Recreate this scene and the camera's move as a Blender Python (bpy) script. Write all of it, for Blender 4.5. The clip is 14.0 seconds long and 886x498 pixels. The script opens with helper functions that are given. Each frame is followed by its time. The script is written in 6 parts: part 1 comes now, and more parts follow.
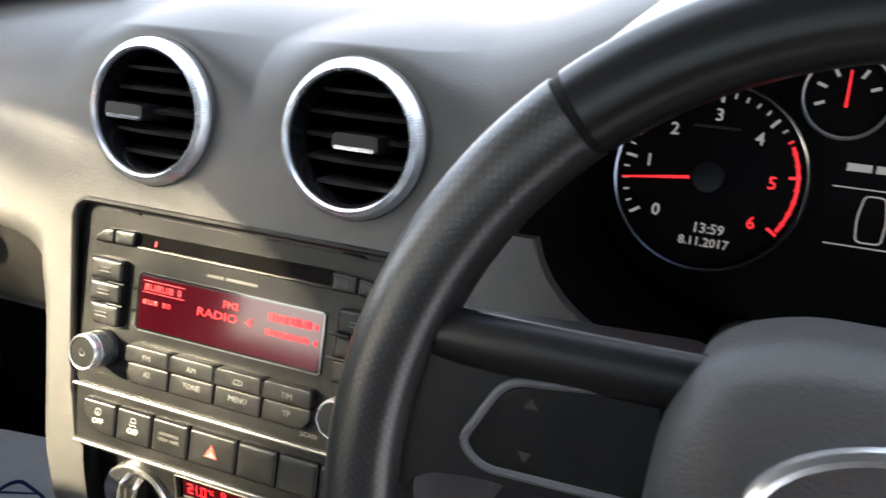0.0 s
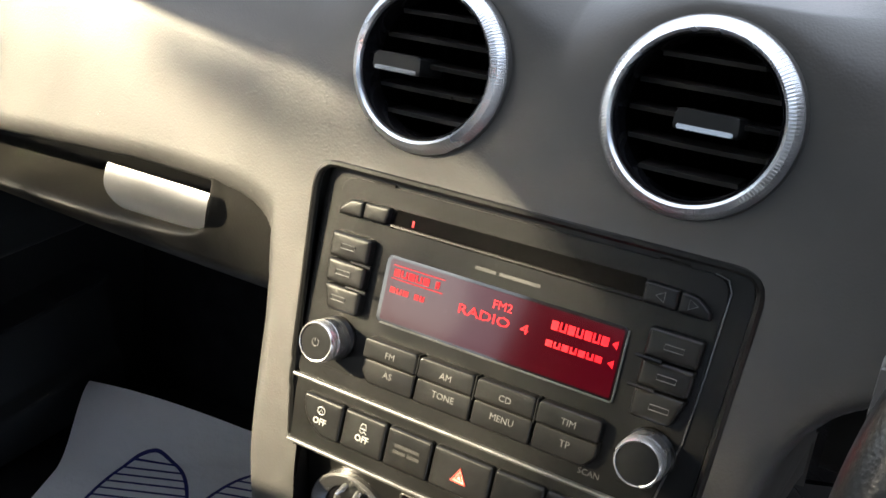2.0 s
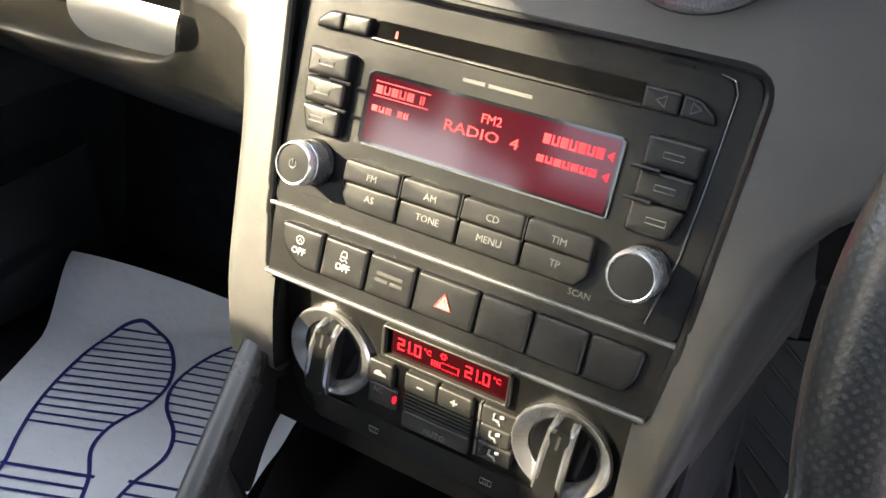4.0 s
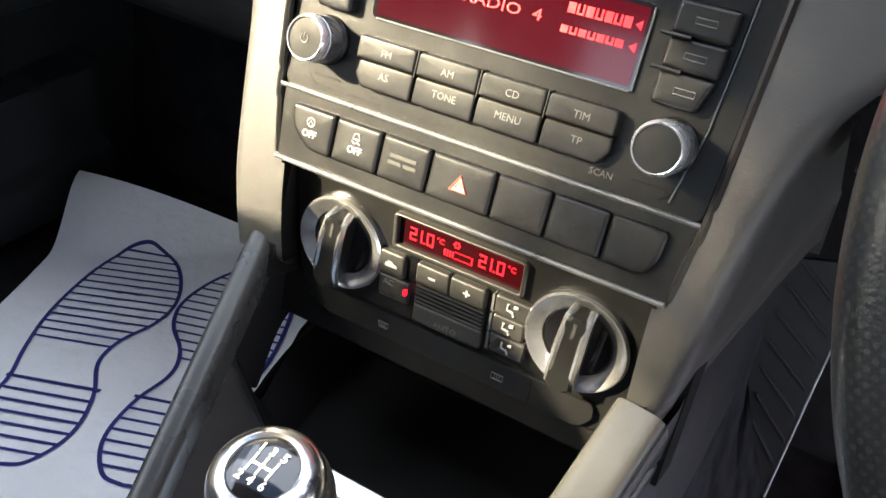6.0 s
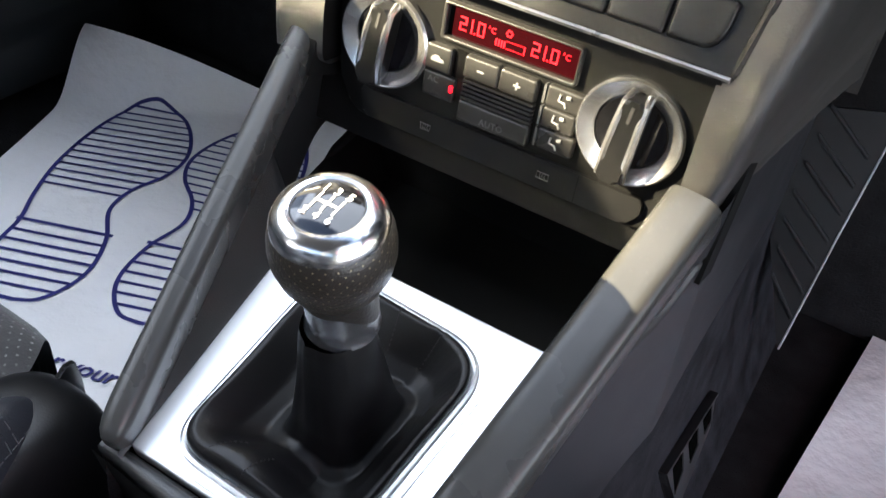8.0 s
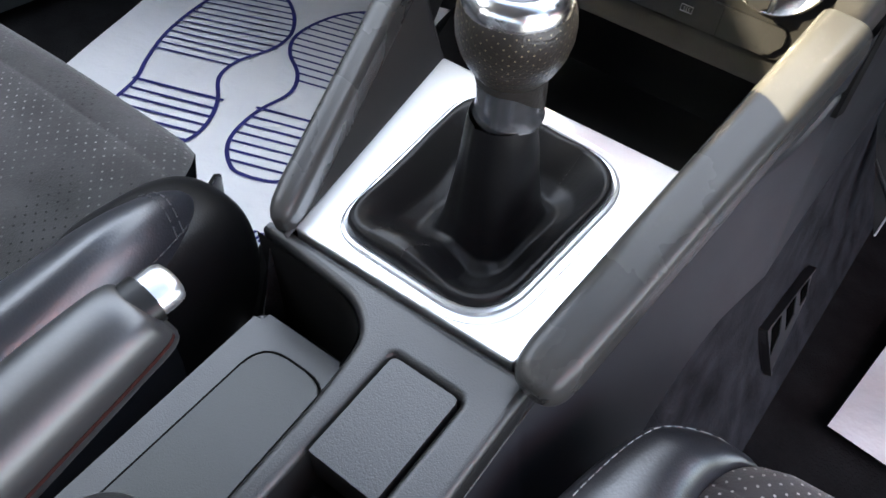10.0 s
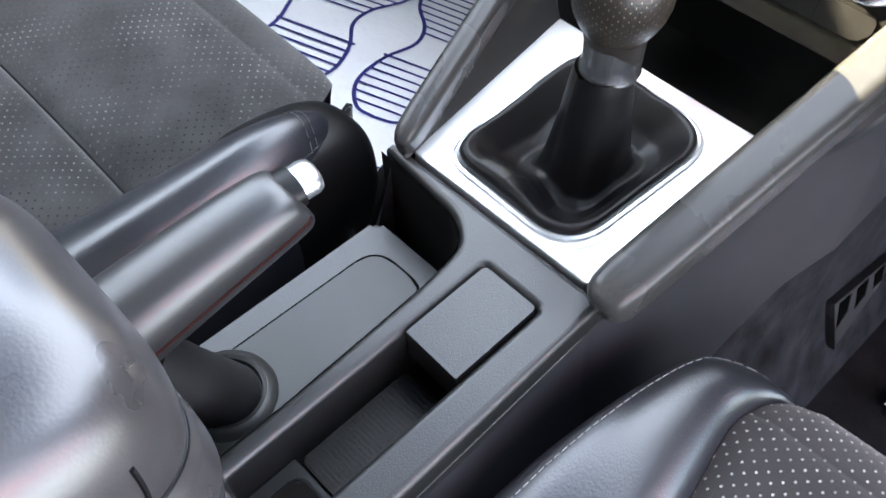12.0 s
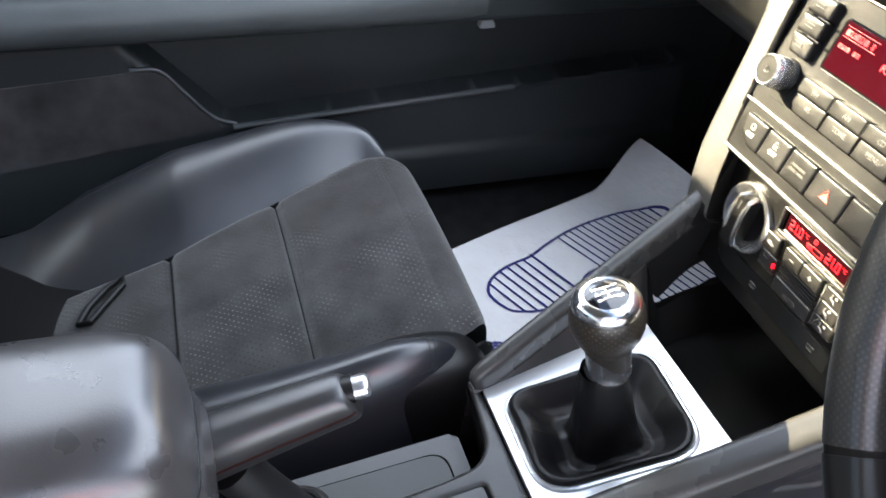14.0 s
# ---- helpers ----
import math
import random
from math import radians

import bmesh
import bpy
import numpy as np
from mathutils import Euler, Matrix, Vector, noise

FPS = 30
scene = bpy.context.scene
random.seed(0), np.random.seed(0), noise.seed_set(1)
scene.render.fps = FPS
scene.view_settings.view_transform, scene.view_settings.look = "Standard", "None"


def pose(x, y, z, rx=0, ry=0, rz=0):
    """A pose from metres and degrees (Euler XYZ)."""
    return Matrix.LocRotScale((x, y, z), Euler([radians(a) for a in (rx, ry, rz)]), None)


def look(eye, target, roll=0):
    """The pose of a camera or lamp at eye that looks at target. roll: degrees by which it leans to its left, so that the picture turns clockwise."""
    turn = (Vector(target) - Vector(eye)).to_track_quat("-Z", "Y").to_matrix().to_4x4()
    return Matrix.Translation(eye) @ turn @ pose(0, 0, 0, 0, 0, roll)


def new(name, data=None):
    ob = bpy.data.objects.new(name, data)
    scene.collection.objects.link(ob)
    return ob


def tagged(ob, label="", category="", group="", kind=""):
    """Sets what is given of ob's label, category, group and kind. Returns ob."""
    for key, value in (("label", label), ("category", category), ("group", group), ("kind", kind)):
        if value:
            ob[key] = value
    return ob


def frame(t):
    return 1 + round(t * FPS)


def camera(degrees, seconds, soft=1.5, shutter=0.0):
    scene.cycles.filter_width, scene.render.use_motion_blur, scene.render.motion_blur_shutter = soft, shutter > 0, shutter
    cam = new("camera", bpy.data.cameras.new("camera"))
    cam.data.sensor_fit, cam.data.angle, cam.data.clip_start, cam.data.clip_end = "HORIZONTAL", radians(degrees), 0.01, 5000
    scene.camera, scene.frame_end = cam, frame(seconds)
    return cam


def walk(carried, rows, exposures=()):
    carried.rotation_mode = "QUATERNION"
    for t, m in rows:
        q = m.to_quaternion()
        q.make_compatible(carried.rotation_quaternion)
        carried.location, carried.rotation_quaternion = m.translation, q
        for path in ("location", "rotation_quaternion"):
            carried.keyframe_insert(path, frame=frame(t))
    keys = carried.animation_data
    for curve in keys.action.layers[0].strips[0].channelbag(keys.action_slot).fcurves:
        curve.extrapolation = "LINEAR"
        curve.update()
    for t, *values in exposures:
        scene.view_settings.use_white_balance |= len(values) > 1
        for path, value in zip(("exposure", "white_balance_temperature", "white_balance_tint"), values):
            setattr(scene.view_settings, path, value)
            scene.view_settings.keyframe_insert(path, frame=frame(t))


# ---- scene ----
# ---- camera ----
cam = camera(52.69, 14.0, shutter=0.2)
PATH = [
    (0, (0.3157, 0.4621, 0.7798), (-0.0516, 1.2904, 0.3566), -0.30),
    (0.5, (0.2655, 0.4621, 0.7803), (-0.1741, 1.2631, 0.3740), 0.12),
    (1, (0.2284, 0.4648, 0.7732), (-0.2481, 1.2514, 0.3803), 0.94),
    (1.5, (0.1913, 0.4808, 0.7654), (-0.2697, 1.2609, 0.3424), 1.48),
    (2, (0.1715, 0.4879, 0.7422), (-0.2733, 1.2693, 0.3046), 2.56),
    (2.5, (0.1688, 0.4889, 0.7261), (-0.2605, 1.2634, 0.2615), 3.21),
    (3, (0.1698, 0.4915, 0.7182), (-0.2447, 1.2519, 0.2182), 3.18),
    (3.2, (0.1726, 0.4928, 0.7106), (-0.2425, 1.2501, 0.2064), 3.17),
    (5.3, (0.1771, 0.4943, 0.6710), (-0.2176, 1.2204, 0.1080), 3.52),
    (5.5, (0.1775, 0.4898, 0.6661), (-0.2188, 1.2150, 0.1030), 3.51),
    (6, (0.1788, 0.4876, 0.6495), (-0.2244, 1.2056, 0.0820), 4.36),
    (6.5, (0.1759, 0.4840, 0.6407), (-0.2202, 1.1888, 0.0522), 4.52),
    (7, (0.1733, 0.4747, 0.6313), (-0.2086, 1.1692, 0.0216), 5.13),
    (7.5, (0.1714, 0.4599, 0.6127), (-0.1932, 1.1505, -0.0120), 6.37),
    (8, (0.1741, 0.4441, 0.5870), (-0.1841, 1.1311, -0.0453), 7.25),
    (8.2, (0.1753, 0.4384, 0.5816), (-0.1821, 1.1190, -0.0579), 7.34),
    (10.3, (0.1698, 0.3511, 0.5425), (-0.2040, 0.9678, -0.1503), 8.84),
    (10.5, (0.1711, 0.3433, 0.5399), (-0.2051, 0.9494, -0.1609), 8.92),
    (11, (0.1792, 0.3203, 0.5292), (-0.2057, 0.9099, -0.1809), 9.64),
    (11.5, (0.1855, 0.3022, 0.5369), (-0.1978, 0.8747, -0.1879), 10.48),
    (12, (0.2107, 0.3113, 0.5769), (-0.2251, 0.8547, -0.1406), 9.52),
    (12.5, (0.2706, 0.3428, 0.6385), (-0.2762, 0.8303, -0.0423), 6.06),
    (13, (0.3286, 0.3492, 0.6905), (-0.2859, 0.7994, 0.0427), 5.66),
    (13.5, (0.3784, 0.3648, 0.7330), (-0.2949, 0.7521, 0.1033), 4.16),
    (14, (0.4097, 0.4131, 0.7417), (-0.3598, 0.6669, 0.1557), 3.17),
]
EXPOSURES = [(0.0, 2.92), (0.5, 2.58), (1.0, 2.52), (2.0, 2.30), (3.0, 2.78), (5.5, 3.20), (6.5, 3.22), (8.2, 3.44), (10.3, 3.80), (11.5, 4.06), (12.5, 4.14), (13.0, 3.90), (13.5, 3.45), (14.0, 3.55)]
walk(cam, [(t, look(eye, target, roll)) for t, eye, target, roll in PATH], EXPOSURES)

# ---- world, sun, exposure ----
SUN_WAY = Vector((0.92, 0.83, -0.643)).normalized()
world = bpy.data.worlds.new("daylight")
scene.world = world
world.use_nodes = True
wn = world.node_tree.nodes
sky = wn.new("ShaderNodeTexSky")
sky.sky_type = "NISHITA"
sky.sun_disc = False
sky.sun_elevation = math.asin(-SUN_WAY.z)
sky.sun_rotation = math.atan2(-SUN_WAY.x, -SUN_WAY.y)
wn["Background"].inputs["Strength"].default_value = 0.057
world.node_tree.links.new(sky.outputs[0], wn["Background"].inputs["Color"])
sun = new("sun", bpy.data.lights.new("sun", "SUN"))
sun.data.energy, sun.data.angle, sun.data.color = 5.0, radians(0.6), (1.0, 0.85, 0.57)
sun.matrix_world = look((-4, -3, 3), Vector((-4, -3, 3)) + SUN_WAY)


def opening_light(name, at, toward, width, height, watts, color):
    """An area lamp added in an opening of the body, standing in for daylight."""
    lamp = new(name, bpy.data.lights.new(name, "AREA"))
    lamp.data.shape, lamp.data.size, lamp.data.size_y = "RECTANGLE", width, height
    lamp.data.energy, lamp.data.color = watts, color
    lamp.matrix_world = look(at, toward)
    return lamp


opening_light("windscreen_daylight", (0, 1.027, 0.825), (0, 0.527, -0.041), 1.25, 0.84, 1.58, (0.88, 0.96, 1.08))
# Added reddish band lamp that warms the dash top; no such source is built.
opening_light("windscreen_red_fill", (0, 1.28, 0.715), (0, 0.40, 0.60), 1.20, 0.11, 0.17, (1.0, 0.55, 0.42))
opening_light("doorway_daylight", (0.80, 0.58, 0.80), (0.25, 0.90, 0.26), 0.95, 0.26, 0.14, (0.89, 0.96, 1.04))
# Added narrow red lamp for warm glints on rails and armrest.
opening_light("doorway_red_fill", (0.80, 0.58, 0.61), (0.25, 0.90, 0.14), 0.95, 0.035, 0.19, (1.0, 0.36, 0.27))
opening_light("doorway_ground_daylight", (0.80, 0.58, 0.32), (0.25, 0.90, 0.0), 0.95, 0.34, 0.40, (0.86, 0.93, 1.04))
opening_light("passenger_window_daylight", (-0.72, 0.42, 0.86), (-0.09, 0.50, 0.16), 0.80, 0.46, 0.58, (0.84, 0.94, 1.09))
opening_light("rear_window_daylight", (-0.73, -0.52, 0.70), (0.20, 0.10, 0.55), 0.50, 0.22, 0.22, (0.86, 0.95, 1.04))


# ---- materials ----
def mat(name, color, rough=0.5, metal=0.0, grain=0.0, grain_size=0.001, kind="noise", vary=0.15, vary_size=0.08, stretch=(1, 1, 1),
        coat=0.0, sheen=0.0, spec=0.5, glow=None, power=0.0, mottle=0.0):
    m = bpy.data.materials.new(name)
    m.use_nodes = True
    n, l = m.node_tree.nodes, m.node_tree.links
    b = n["Principled BSDF"]
    b.inputs["Roughness"].default_value, b.inputs["Metallic"].default_value = rough, metal
    b.inputs["Specular IOR Level"].default_value = spec
    b.inputs["Coat Weight"].default_value, b.inputs["Coat Roughness"].default_value = coat, 0.08
    b.inputs["Sheen Weight"].default_value, b.inputs["Sheen Roughness"].default_value = sheen, 0.5
    tc = n.new("ShaderNodeTexCoord")
    mp = n.new("ShaderNodeMapping")
    mp.inputs["Scale"].default_value = stretch
    l.new(tc.outputs["Object"], mp.inputs["Vector"])
    big = n.new("ShaderNodeTexNoise")
    big.inputs["Scale"].default_value, big.inputs["Detail"].default_value = 1 / vary_size, 6
    l.new(mp.outputs[0], big.inputs["Vector"])
    ramp = n.new("ShaderNodeMapRange")
    ramp.inputs["From Min"].default_value, ramp.inputs["From Max"].default_value = 0.3, 0.7
    ramp.inputs["To Min"].default_value, ramp.inputs["To Max"].default_value = 1 - vary, 1 + vary
    l.new(big.outputs["Fac"], ramp.inputs["Value"])
    mul = n.new("ShaderNodeVectorMath")
    mul.operation = "SCALE"
    mul.inputs[0].default_value = color
    l.new(ramp.outputs[0], mul.inputs["Scale"])
    l.new(mul.outputs[0], b.inputs["Base Color"])
    rr = n.new("ShaderNodeMapRange")
    rr.inputs["From Min"].default_value, rr.inputs["From Max"].default_value = 0.3, 0.7
    rr.inputs["To Min"].default_value, rr.inputs["To Max"].default_value = max(0.02, rough * 0.88), min(1, rough * 1.12)
    l.new(big.outputs["Fac"], rr.inputs["Value"])
    l.new(rr.outputs[0], b.inputs["Roughness"])
    if grain:
        if kind == "cells":
            g = n.new("ShaderNodeTexVoronoi")
            g.feature = "SMOOTH_F1"
            g.inputs["Scale"].default_value = 1 / grain_size
            l.new(mp.outputs[0], g.inputs["Vector"])
            fine = g.outputs["Distance"]
        else:
            g = n.new("ShaderNodeTexNoise")
            g.inputs["Scale"].default_value, g.inputs["Detail"].default_value = 1 / grain_size, 3
            l.new(mp.outputs[0], g.inputs["Vector"])
            fine = g.outputs["Fac"]
        bump = n.new("ShaderNodeBump")
        bump.inputs["Strength"].default_value, bump.inputs["Distance"].default_value = min(1, grain), grain_size * 0.6
        bump.invert = kind == "cells"
        l.new(fine, bump.inputs["Height"])
        l.new(bump.outputs[0], b.inputs["Normal"])
    if glow:
        b.inputs["Emission Color"].default_value, b.inputs["Emission Strength"].default_value = (*glow, 1), power
    return m


def dotted(m, pitch, size, color, source="Object", faint=0.4, bare=0.38, patches=0.55):
    """Adds rows of small pale dots, for punched holes, to a material; they fade in patches."""
    n, l = m.node_tree.nodes, m.node_tree.links
    b = n["Principled BSDF"]
    tc = next(k for k in n if k.type == "TEX_COORD")
    sep = n.new("ShaderNodeSeparateXYZ")
    l.new(tc.outputs[source], sep.inputs[0])
    def op(kind, a, c):
        q = n.new("ShaderNodeMath")
        q.operation = kind
        for k, v in ((0, a), (1, c)):
            if isinstance(v, (int, float)):
                q.inputs[k].default_value = v
            elif v is not None:
                l.new(v, q.inputs[k])
        return q.outputs[0]
    def cell(shift):
        u = op("ADD", op("DIVIDE", sep.outputs["X"], pitch), shift)
        v = op("ADD", op("DIVIDE", sep.outputs["Y"], pitch), shift)
        du = op("SUBTRACT", op("FRACT", u, 0), 0.5)
        dv = op("SUBTRACT", op("FRACT", v, 0), 0.5)
        return op("ADD", op("MULTIPLY", du, du), op("MULTIPLY", dv, dv))
    near = op("MINIMUM", cell(0.0), cell(0.5))
    hole = op("LESS_THAN", near, (size / pitch) ** 2)
    mix = n.new("ShaderNodeMix")
    mix.data_type = "RGBA"
    old = b.inputs["Base Color"].links[0].from_socket
    l.new(hole, mix.inputs["Factor"])
    l.new(old, mix.inputs["A"])
    patch = n.new("ShaderNodeTexNoise")
    patch.inputs["Scale"].default_value, patch.inputs["Detail"].default_value = patches / pitch, 4
    l.new(tc.outputs[source], patch.inputs["Vector"])
    fade = n.new("ShaderNodeMapRange")
    fade.inputs["From Min"].default_value, fade.inputs["From Max"].default_value = bare, 0.66
    fade.inputs["To Min"].default_value, fade.inputs["To Max"].default_value = faint, 1.0
    l.new(patch.outputs["Fac"], fade.inputs["Value"])
    dot_tone = n.new("ShaderNodeVectorMath")
    dot_tone.operation = "SCALE"
    dot_tone.inputs[0].default_value = color
    l.new(fade.outputs[0], dot_tone.inputs["Scale"])
    l.new(dot_tone.outputs[0], mix.inputs["B"])
    l.new(mix.outputs["Result"], b.inputs["Base Color"])
    return m


PAD = mat("soft_touch_pad", (0.043, 0.042, 0.0405), 0.43, grain=0.13, grain_size=0.0012, kind="cells", vary=0.18, spec=0.50)
PLASTIC = mat("console_plastic", (0.0130, 0.0137, 0.0140), 0.38, grain=0.25, grain_size=0.0007, kind="cells", vary=0.12, spec=0.62)
RAIL = mat("rail_paint", (0.038, 0.038, 0.037), 0.27, grain=0.12, grain_size=0.0006, vary=0.14, spec=0.30)
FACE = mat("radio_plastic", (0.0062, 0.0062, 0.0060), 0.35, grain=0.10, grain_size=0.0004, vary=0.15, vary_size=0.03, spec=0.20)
KEY = mat("key_plastic", (0.0070, 0.0070, 0.0070), 0.35, grain=0.08, grain_size=0.0004, vary=0.15, vary_size=0.02, spec=0.25)
HEATER_KEY = mat("heater_plastic", (0.020, 0.0195, 0.0185), 0.30, grain=0.08, grain_size=0.0004, vary=0.1, vary_size=0.02, spec=0.5)
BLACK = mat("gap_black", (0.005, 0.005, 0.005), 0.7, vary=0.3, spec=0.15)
# Unreflecting near-zero black that puts the shade of hollows into the colour.
VOID = mat("hollow_shade_black", (0.003, 0.003, 0.003), 0.95, vary=0.3, spec=0.0)
WHITE_PRINT = mat("white_print", (0.75, 0.75, 0.74), 0.5, vary=0.05)
BRAKE_SKIN = mat("brake_grip_skin", (0.021, 0.021, 0.022), 0.36, grain=0.05, grain_size=0.0012, kind="cells", vary=0.15, vary_size=0.03, spec=0.9)
GLOSS = mat("gloss_black", (0.006, 0.006, 0.007), 0.08, vary=0.2, coat=0.6)
CHROME = mat("satin_chrome", (0.74, 0.75, 0.77), 0.26, metal=0.85, vary=0.05)
POLISHED = mat("polished_chrome", (0.86, 0.86, 0.87), 0.20, metal=1.0, vary=0.05)
ALU = mat("brushed_aluminium", (0.69, 0.71, 0.735), 0.30, metal=0.85, grain=0.10, grain_size=0.0006, vary=0.06, stretch=(1, 0.06, 1))
GUNMETAL = mat("dark_metal", (0.30, 0.31, 0.33), 0.18, metal=0.9, vary=0.1)
ARM_LEATHER = mat("armrest_leather", (0.042, 0.039, 0.040), 0.29, grain=0.06, grain_size=0.0012, kind="cells", vary=0.25, vary_size=0.04, spec=1.0)
SATIN = mat("satin_silver", (0.58, 0.58, 0.59), 0.36, metal=0.40, grain=0.06, grain_size=0.0008, vary=0.08)
LEATHER = mat("black_leather", (0.0055, 0.0055, 0.006), 0.38, grain=0.12, grain_size=0.0011, kind="cells", vary=0.12, spec=0.34)
BOOT_SKIN = mat("boot_leather", (0.0040, 0.0040, 0.0046), 0.42, grain=0.10, grain_size=0.0010, kind="cells", vary=0.15, spec=0.28)
SEAT_LEATHER = mat("seat_leather", (0.017, 0.018, 0.022), 0.32, grain=0.14, grain_size=0.0012, kind="cells", vary=0.18, spec=0.9)
SUEDE = mat("seat_suede", (0.040, 0.039, 0.041), 0.92, grain=0.35, grain_size=0.0012, vary=0.55, vary_size=0.055, sheen=0.35, spec=0.2)
# The patchy dots paint in holes that show only under raking light.
SUEDE_DOTS = dotted(mat("perforated_suede", (0.028, 0.0278, 0.0285), 0.92, grain=0.45, grain_size=0.0012, vary=0.60, vary_size=0.045, sheen=0.3, spec=0.2), 0.0082, 0.00074, (0.17, 0.17, 0.166), faint=0.0, bare=0.46, patches=0.14)
DRIVER_DOTS = dotted(mat("bold_perforated_suede", (0.033, 0.032, 0.034), 0.92, grain=0.45, grain_size=0.0012, vary=0.30, vary_size=0.045, sheen=0.3, spec=0.2), 0.0082, 0.00072, (0.42, 0.42, 0.41), faint=0.45)
KNOB_LEATHER = dotted(mat("perforated_leather", (0.020, 0.017, 0.014), 0.34, grain=0.3, grain_size=0.001, kind="cells", vary=0.2), 0.0048, 0.00042, (0.22, 0.19, 0.12), "UV")
NECK_SKIN = mat("neck_leather", (0.016, 0.014, 0.012), 0.34, grain=0.25, grain_size=0.001, kind="cells", vary=0.2)
RIM_LEATHER = mat("rim_leather", (0.006, 0.006, 0.0058), 0.31, grain=0.06, grain_size=0.0011, kind="cells", vary=0.15, spec=0.50)
SPOKE_SKIN = mat("spoke_skin", (0.0075, 0.0074, 0.0078), 0.36, grain=0.10, grain_size=0.0011, kind="cells", vary=0.2, spec=0.38)
DIAL_BLACK = mat("instrument_black", (0.0025, 0.0025, 0.003), 0.55, grain=0.05, grain_size=0.0008, vary=0.3, spec=0.10)
# Paler dots paint the glints that the punched holes catch.
GRIP_LEATHER = dotted(mat("punched_rim_leather", (0.0065, 0.0065, 0.006), 0.34, grain=0.14, grain_size=0.0010, kind="cells", vary=0.15, spec=0.9), 0.0036, 0.00075, (0.034, 0.034, 0.032), "UV", 0.5)
THREAD = mat("grey_thread", (0.24, 0.25, 0.26), 0.8, vary=0.2, vary_size=0.01)
SIDE_SKIN = mat("console_side_skin", (0.0150, 0.0155, 0.0188), 0.45, grain=0.2, grain_size=0.0008, vary=0.25, spec=0.4)
LINER_SKIN = mat("tray_liner_skin", (0.0135, 0.0155, 0.0140), 0.40, grain=0.2, grain_size=0.0008, vary=0.15, spec=0.48)
HUB = mat("wheel_hub_skin", (0.040, 0.040, 0.040), 0.55, grain=0.3, grain_size=0.0012, kind="cells", vary=0.1)
STALK_GREY = mat("stalk_grey", (0.085, 0.084, 0.082), 0.4, grain=0.1, grain_size=0.0008, vary=0.15)
EDGE_GREY = mat("pocket_highlight", (0.085, 0.09, 0.095), 0.4, vary=0.1)
GLOVE = mat("glove_box_skin", (0.0095, 0.0090, 0.0080), 0.5, grain=0.16, grain_size=0.0013, kind="cells", vary=0.12, spec=0.2)
SEAM = mat("brown_seam", (0.022, 0.006, 0.005), 0.8, vary=0.2, spec=0.1)
BOOT_THREAD = mat("black_thread", (0.007, 0.007, 0.0075), 0.7, vary=0.2, vary_size=0.01)
DARK_THREAD = mat("dark_thread", (0.05, 0.05, 0.055), 0.8, vary=0.2, vary_size=0.01)
CARPET = mat("black_carpet", (0.013, 0.013, 0.014), 0.98, grain=0.9, grain_size=0.0025, vary=0.4, vary_size=0.03, spec=0.1)
SIDE_CARPET = mat("grey_carpet", (0.021, 0.0212, 0.025), 0.98, grain=0.9, grain_size=0.002, vary=0.65, vary_size=0.025, spec=0.1)
RUBBER = mat("ribbed_rubber", (0.008, 0.008, 0.009), 0.55, grain=0.2, grain_size=0.001, vary=0.2)
GRILLE_SKIN = mat("grille_plastic", (0.024, 0.024, 0.027), 0.5, grain=0.15, grain_size=0.0008, vary=0.15, spec=0.5)
DOOR_PAD = mat("door_armrest_skin", (0.060, 0.067, 0.070), 0.50, grain=0.15, grain_size=0.0016, kind="cells", vary=0.12)
DOOR_SKIN = mat("door_skin", (0.021, 0.026, 0.028), 0.50, grain=0.15, grain_size=0.0016, kind="cells", vary=0.12)
PAPER = mat("mat_paper", (0.85, 0.85, 0.87), 0.75, grain=0.25, grain_size=0.02, vary=0.04, vary_size=0.1)
WHITE_PAPER = mat("white_paper", (0.80, 0.80, 0.80), 0.7, vary=0.03)
INK = mat("blue_ink", (0.020, 0.022, 0.16), 0.7, vary=0.15, vary_size=0.02)
TRIM = mat("thin_metal_trim", (0.15, 0.15, 0.15), 0.30, metal=0.6, vary=0.25, vary_size=0.02)
DIAL_CHROME = mat("dial_chrome", (0.72, 0.72, 0.73), 0.26, metal=0.95, vary=0.1)
PRINT = mat("pale_print", (0.10, 0.10, 0.098), 0.6, vary=0.05)
FAINT_PRINT = mat("faint_print", (0.0098, 0.0090, 0.0080), 0.6, vary=0.05)
BRIGHT_PRINT = mat("bright_print", (0.26, 0.26, 0.255), 0.55, vary=0.05)
PALE_RED = mat("pale_red_print", (0.80, 0.42, 0.36), 0.5, vary=0.05)
DIM_PRINT = mat("dim_print", (0.022, 0.022, 0.021), 0.6, vary=0.05)
MAKER_PRINT = mat("grey_print", (0.035, 0.035, 0.034), 0.5, vary=0.05)
RED_PRINT = mat("red_print", (0.75, 0.10, 0.07), 0.5, vary=0.05)
LCD = mat("display_glass", (0.004, 0.0008, 0.001), 0.10, vary=0.1, spec=0.45, glow=(0.5, 0.0, 0.03), power=0.034)
SMALL_LCD = mat("small_display_glass", (0.004, 0.0008, 0.001), 0.12, vary=0.1, spec=0.5, glow=(0.5, 0.0, 0.012), power=0.014)
RED_GLOW = mat("red_segments", (0.05, 0.002, 0.002), 0.4, glow=(1.0, 0.004, 0.012), power=0.6)
DIM_GLOW = mat("faint_segments", (0.05, 0.002, 0.002), 0.4, glow=(1.0, 0.006, 0.02), power=0.25)
WHITE_GLOW = mat("lit_numerals", (0.14, 0.14, 0.14), 0.4, glow=(1.0, 0.95, 0.92), power=0.036)
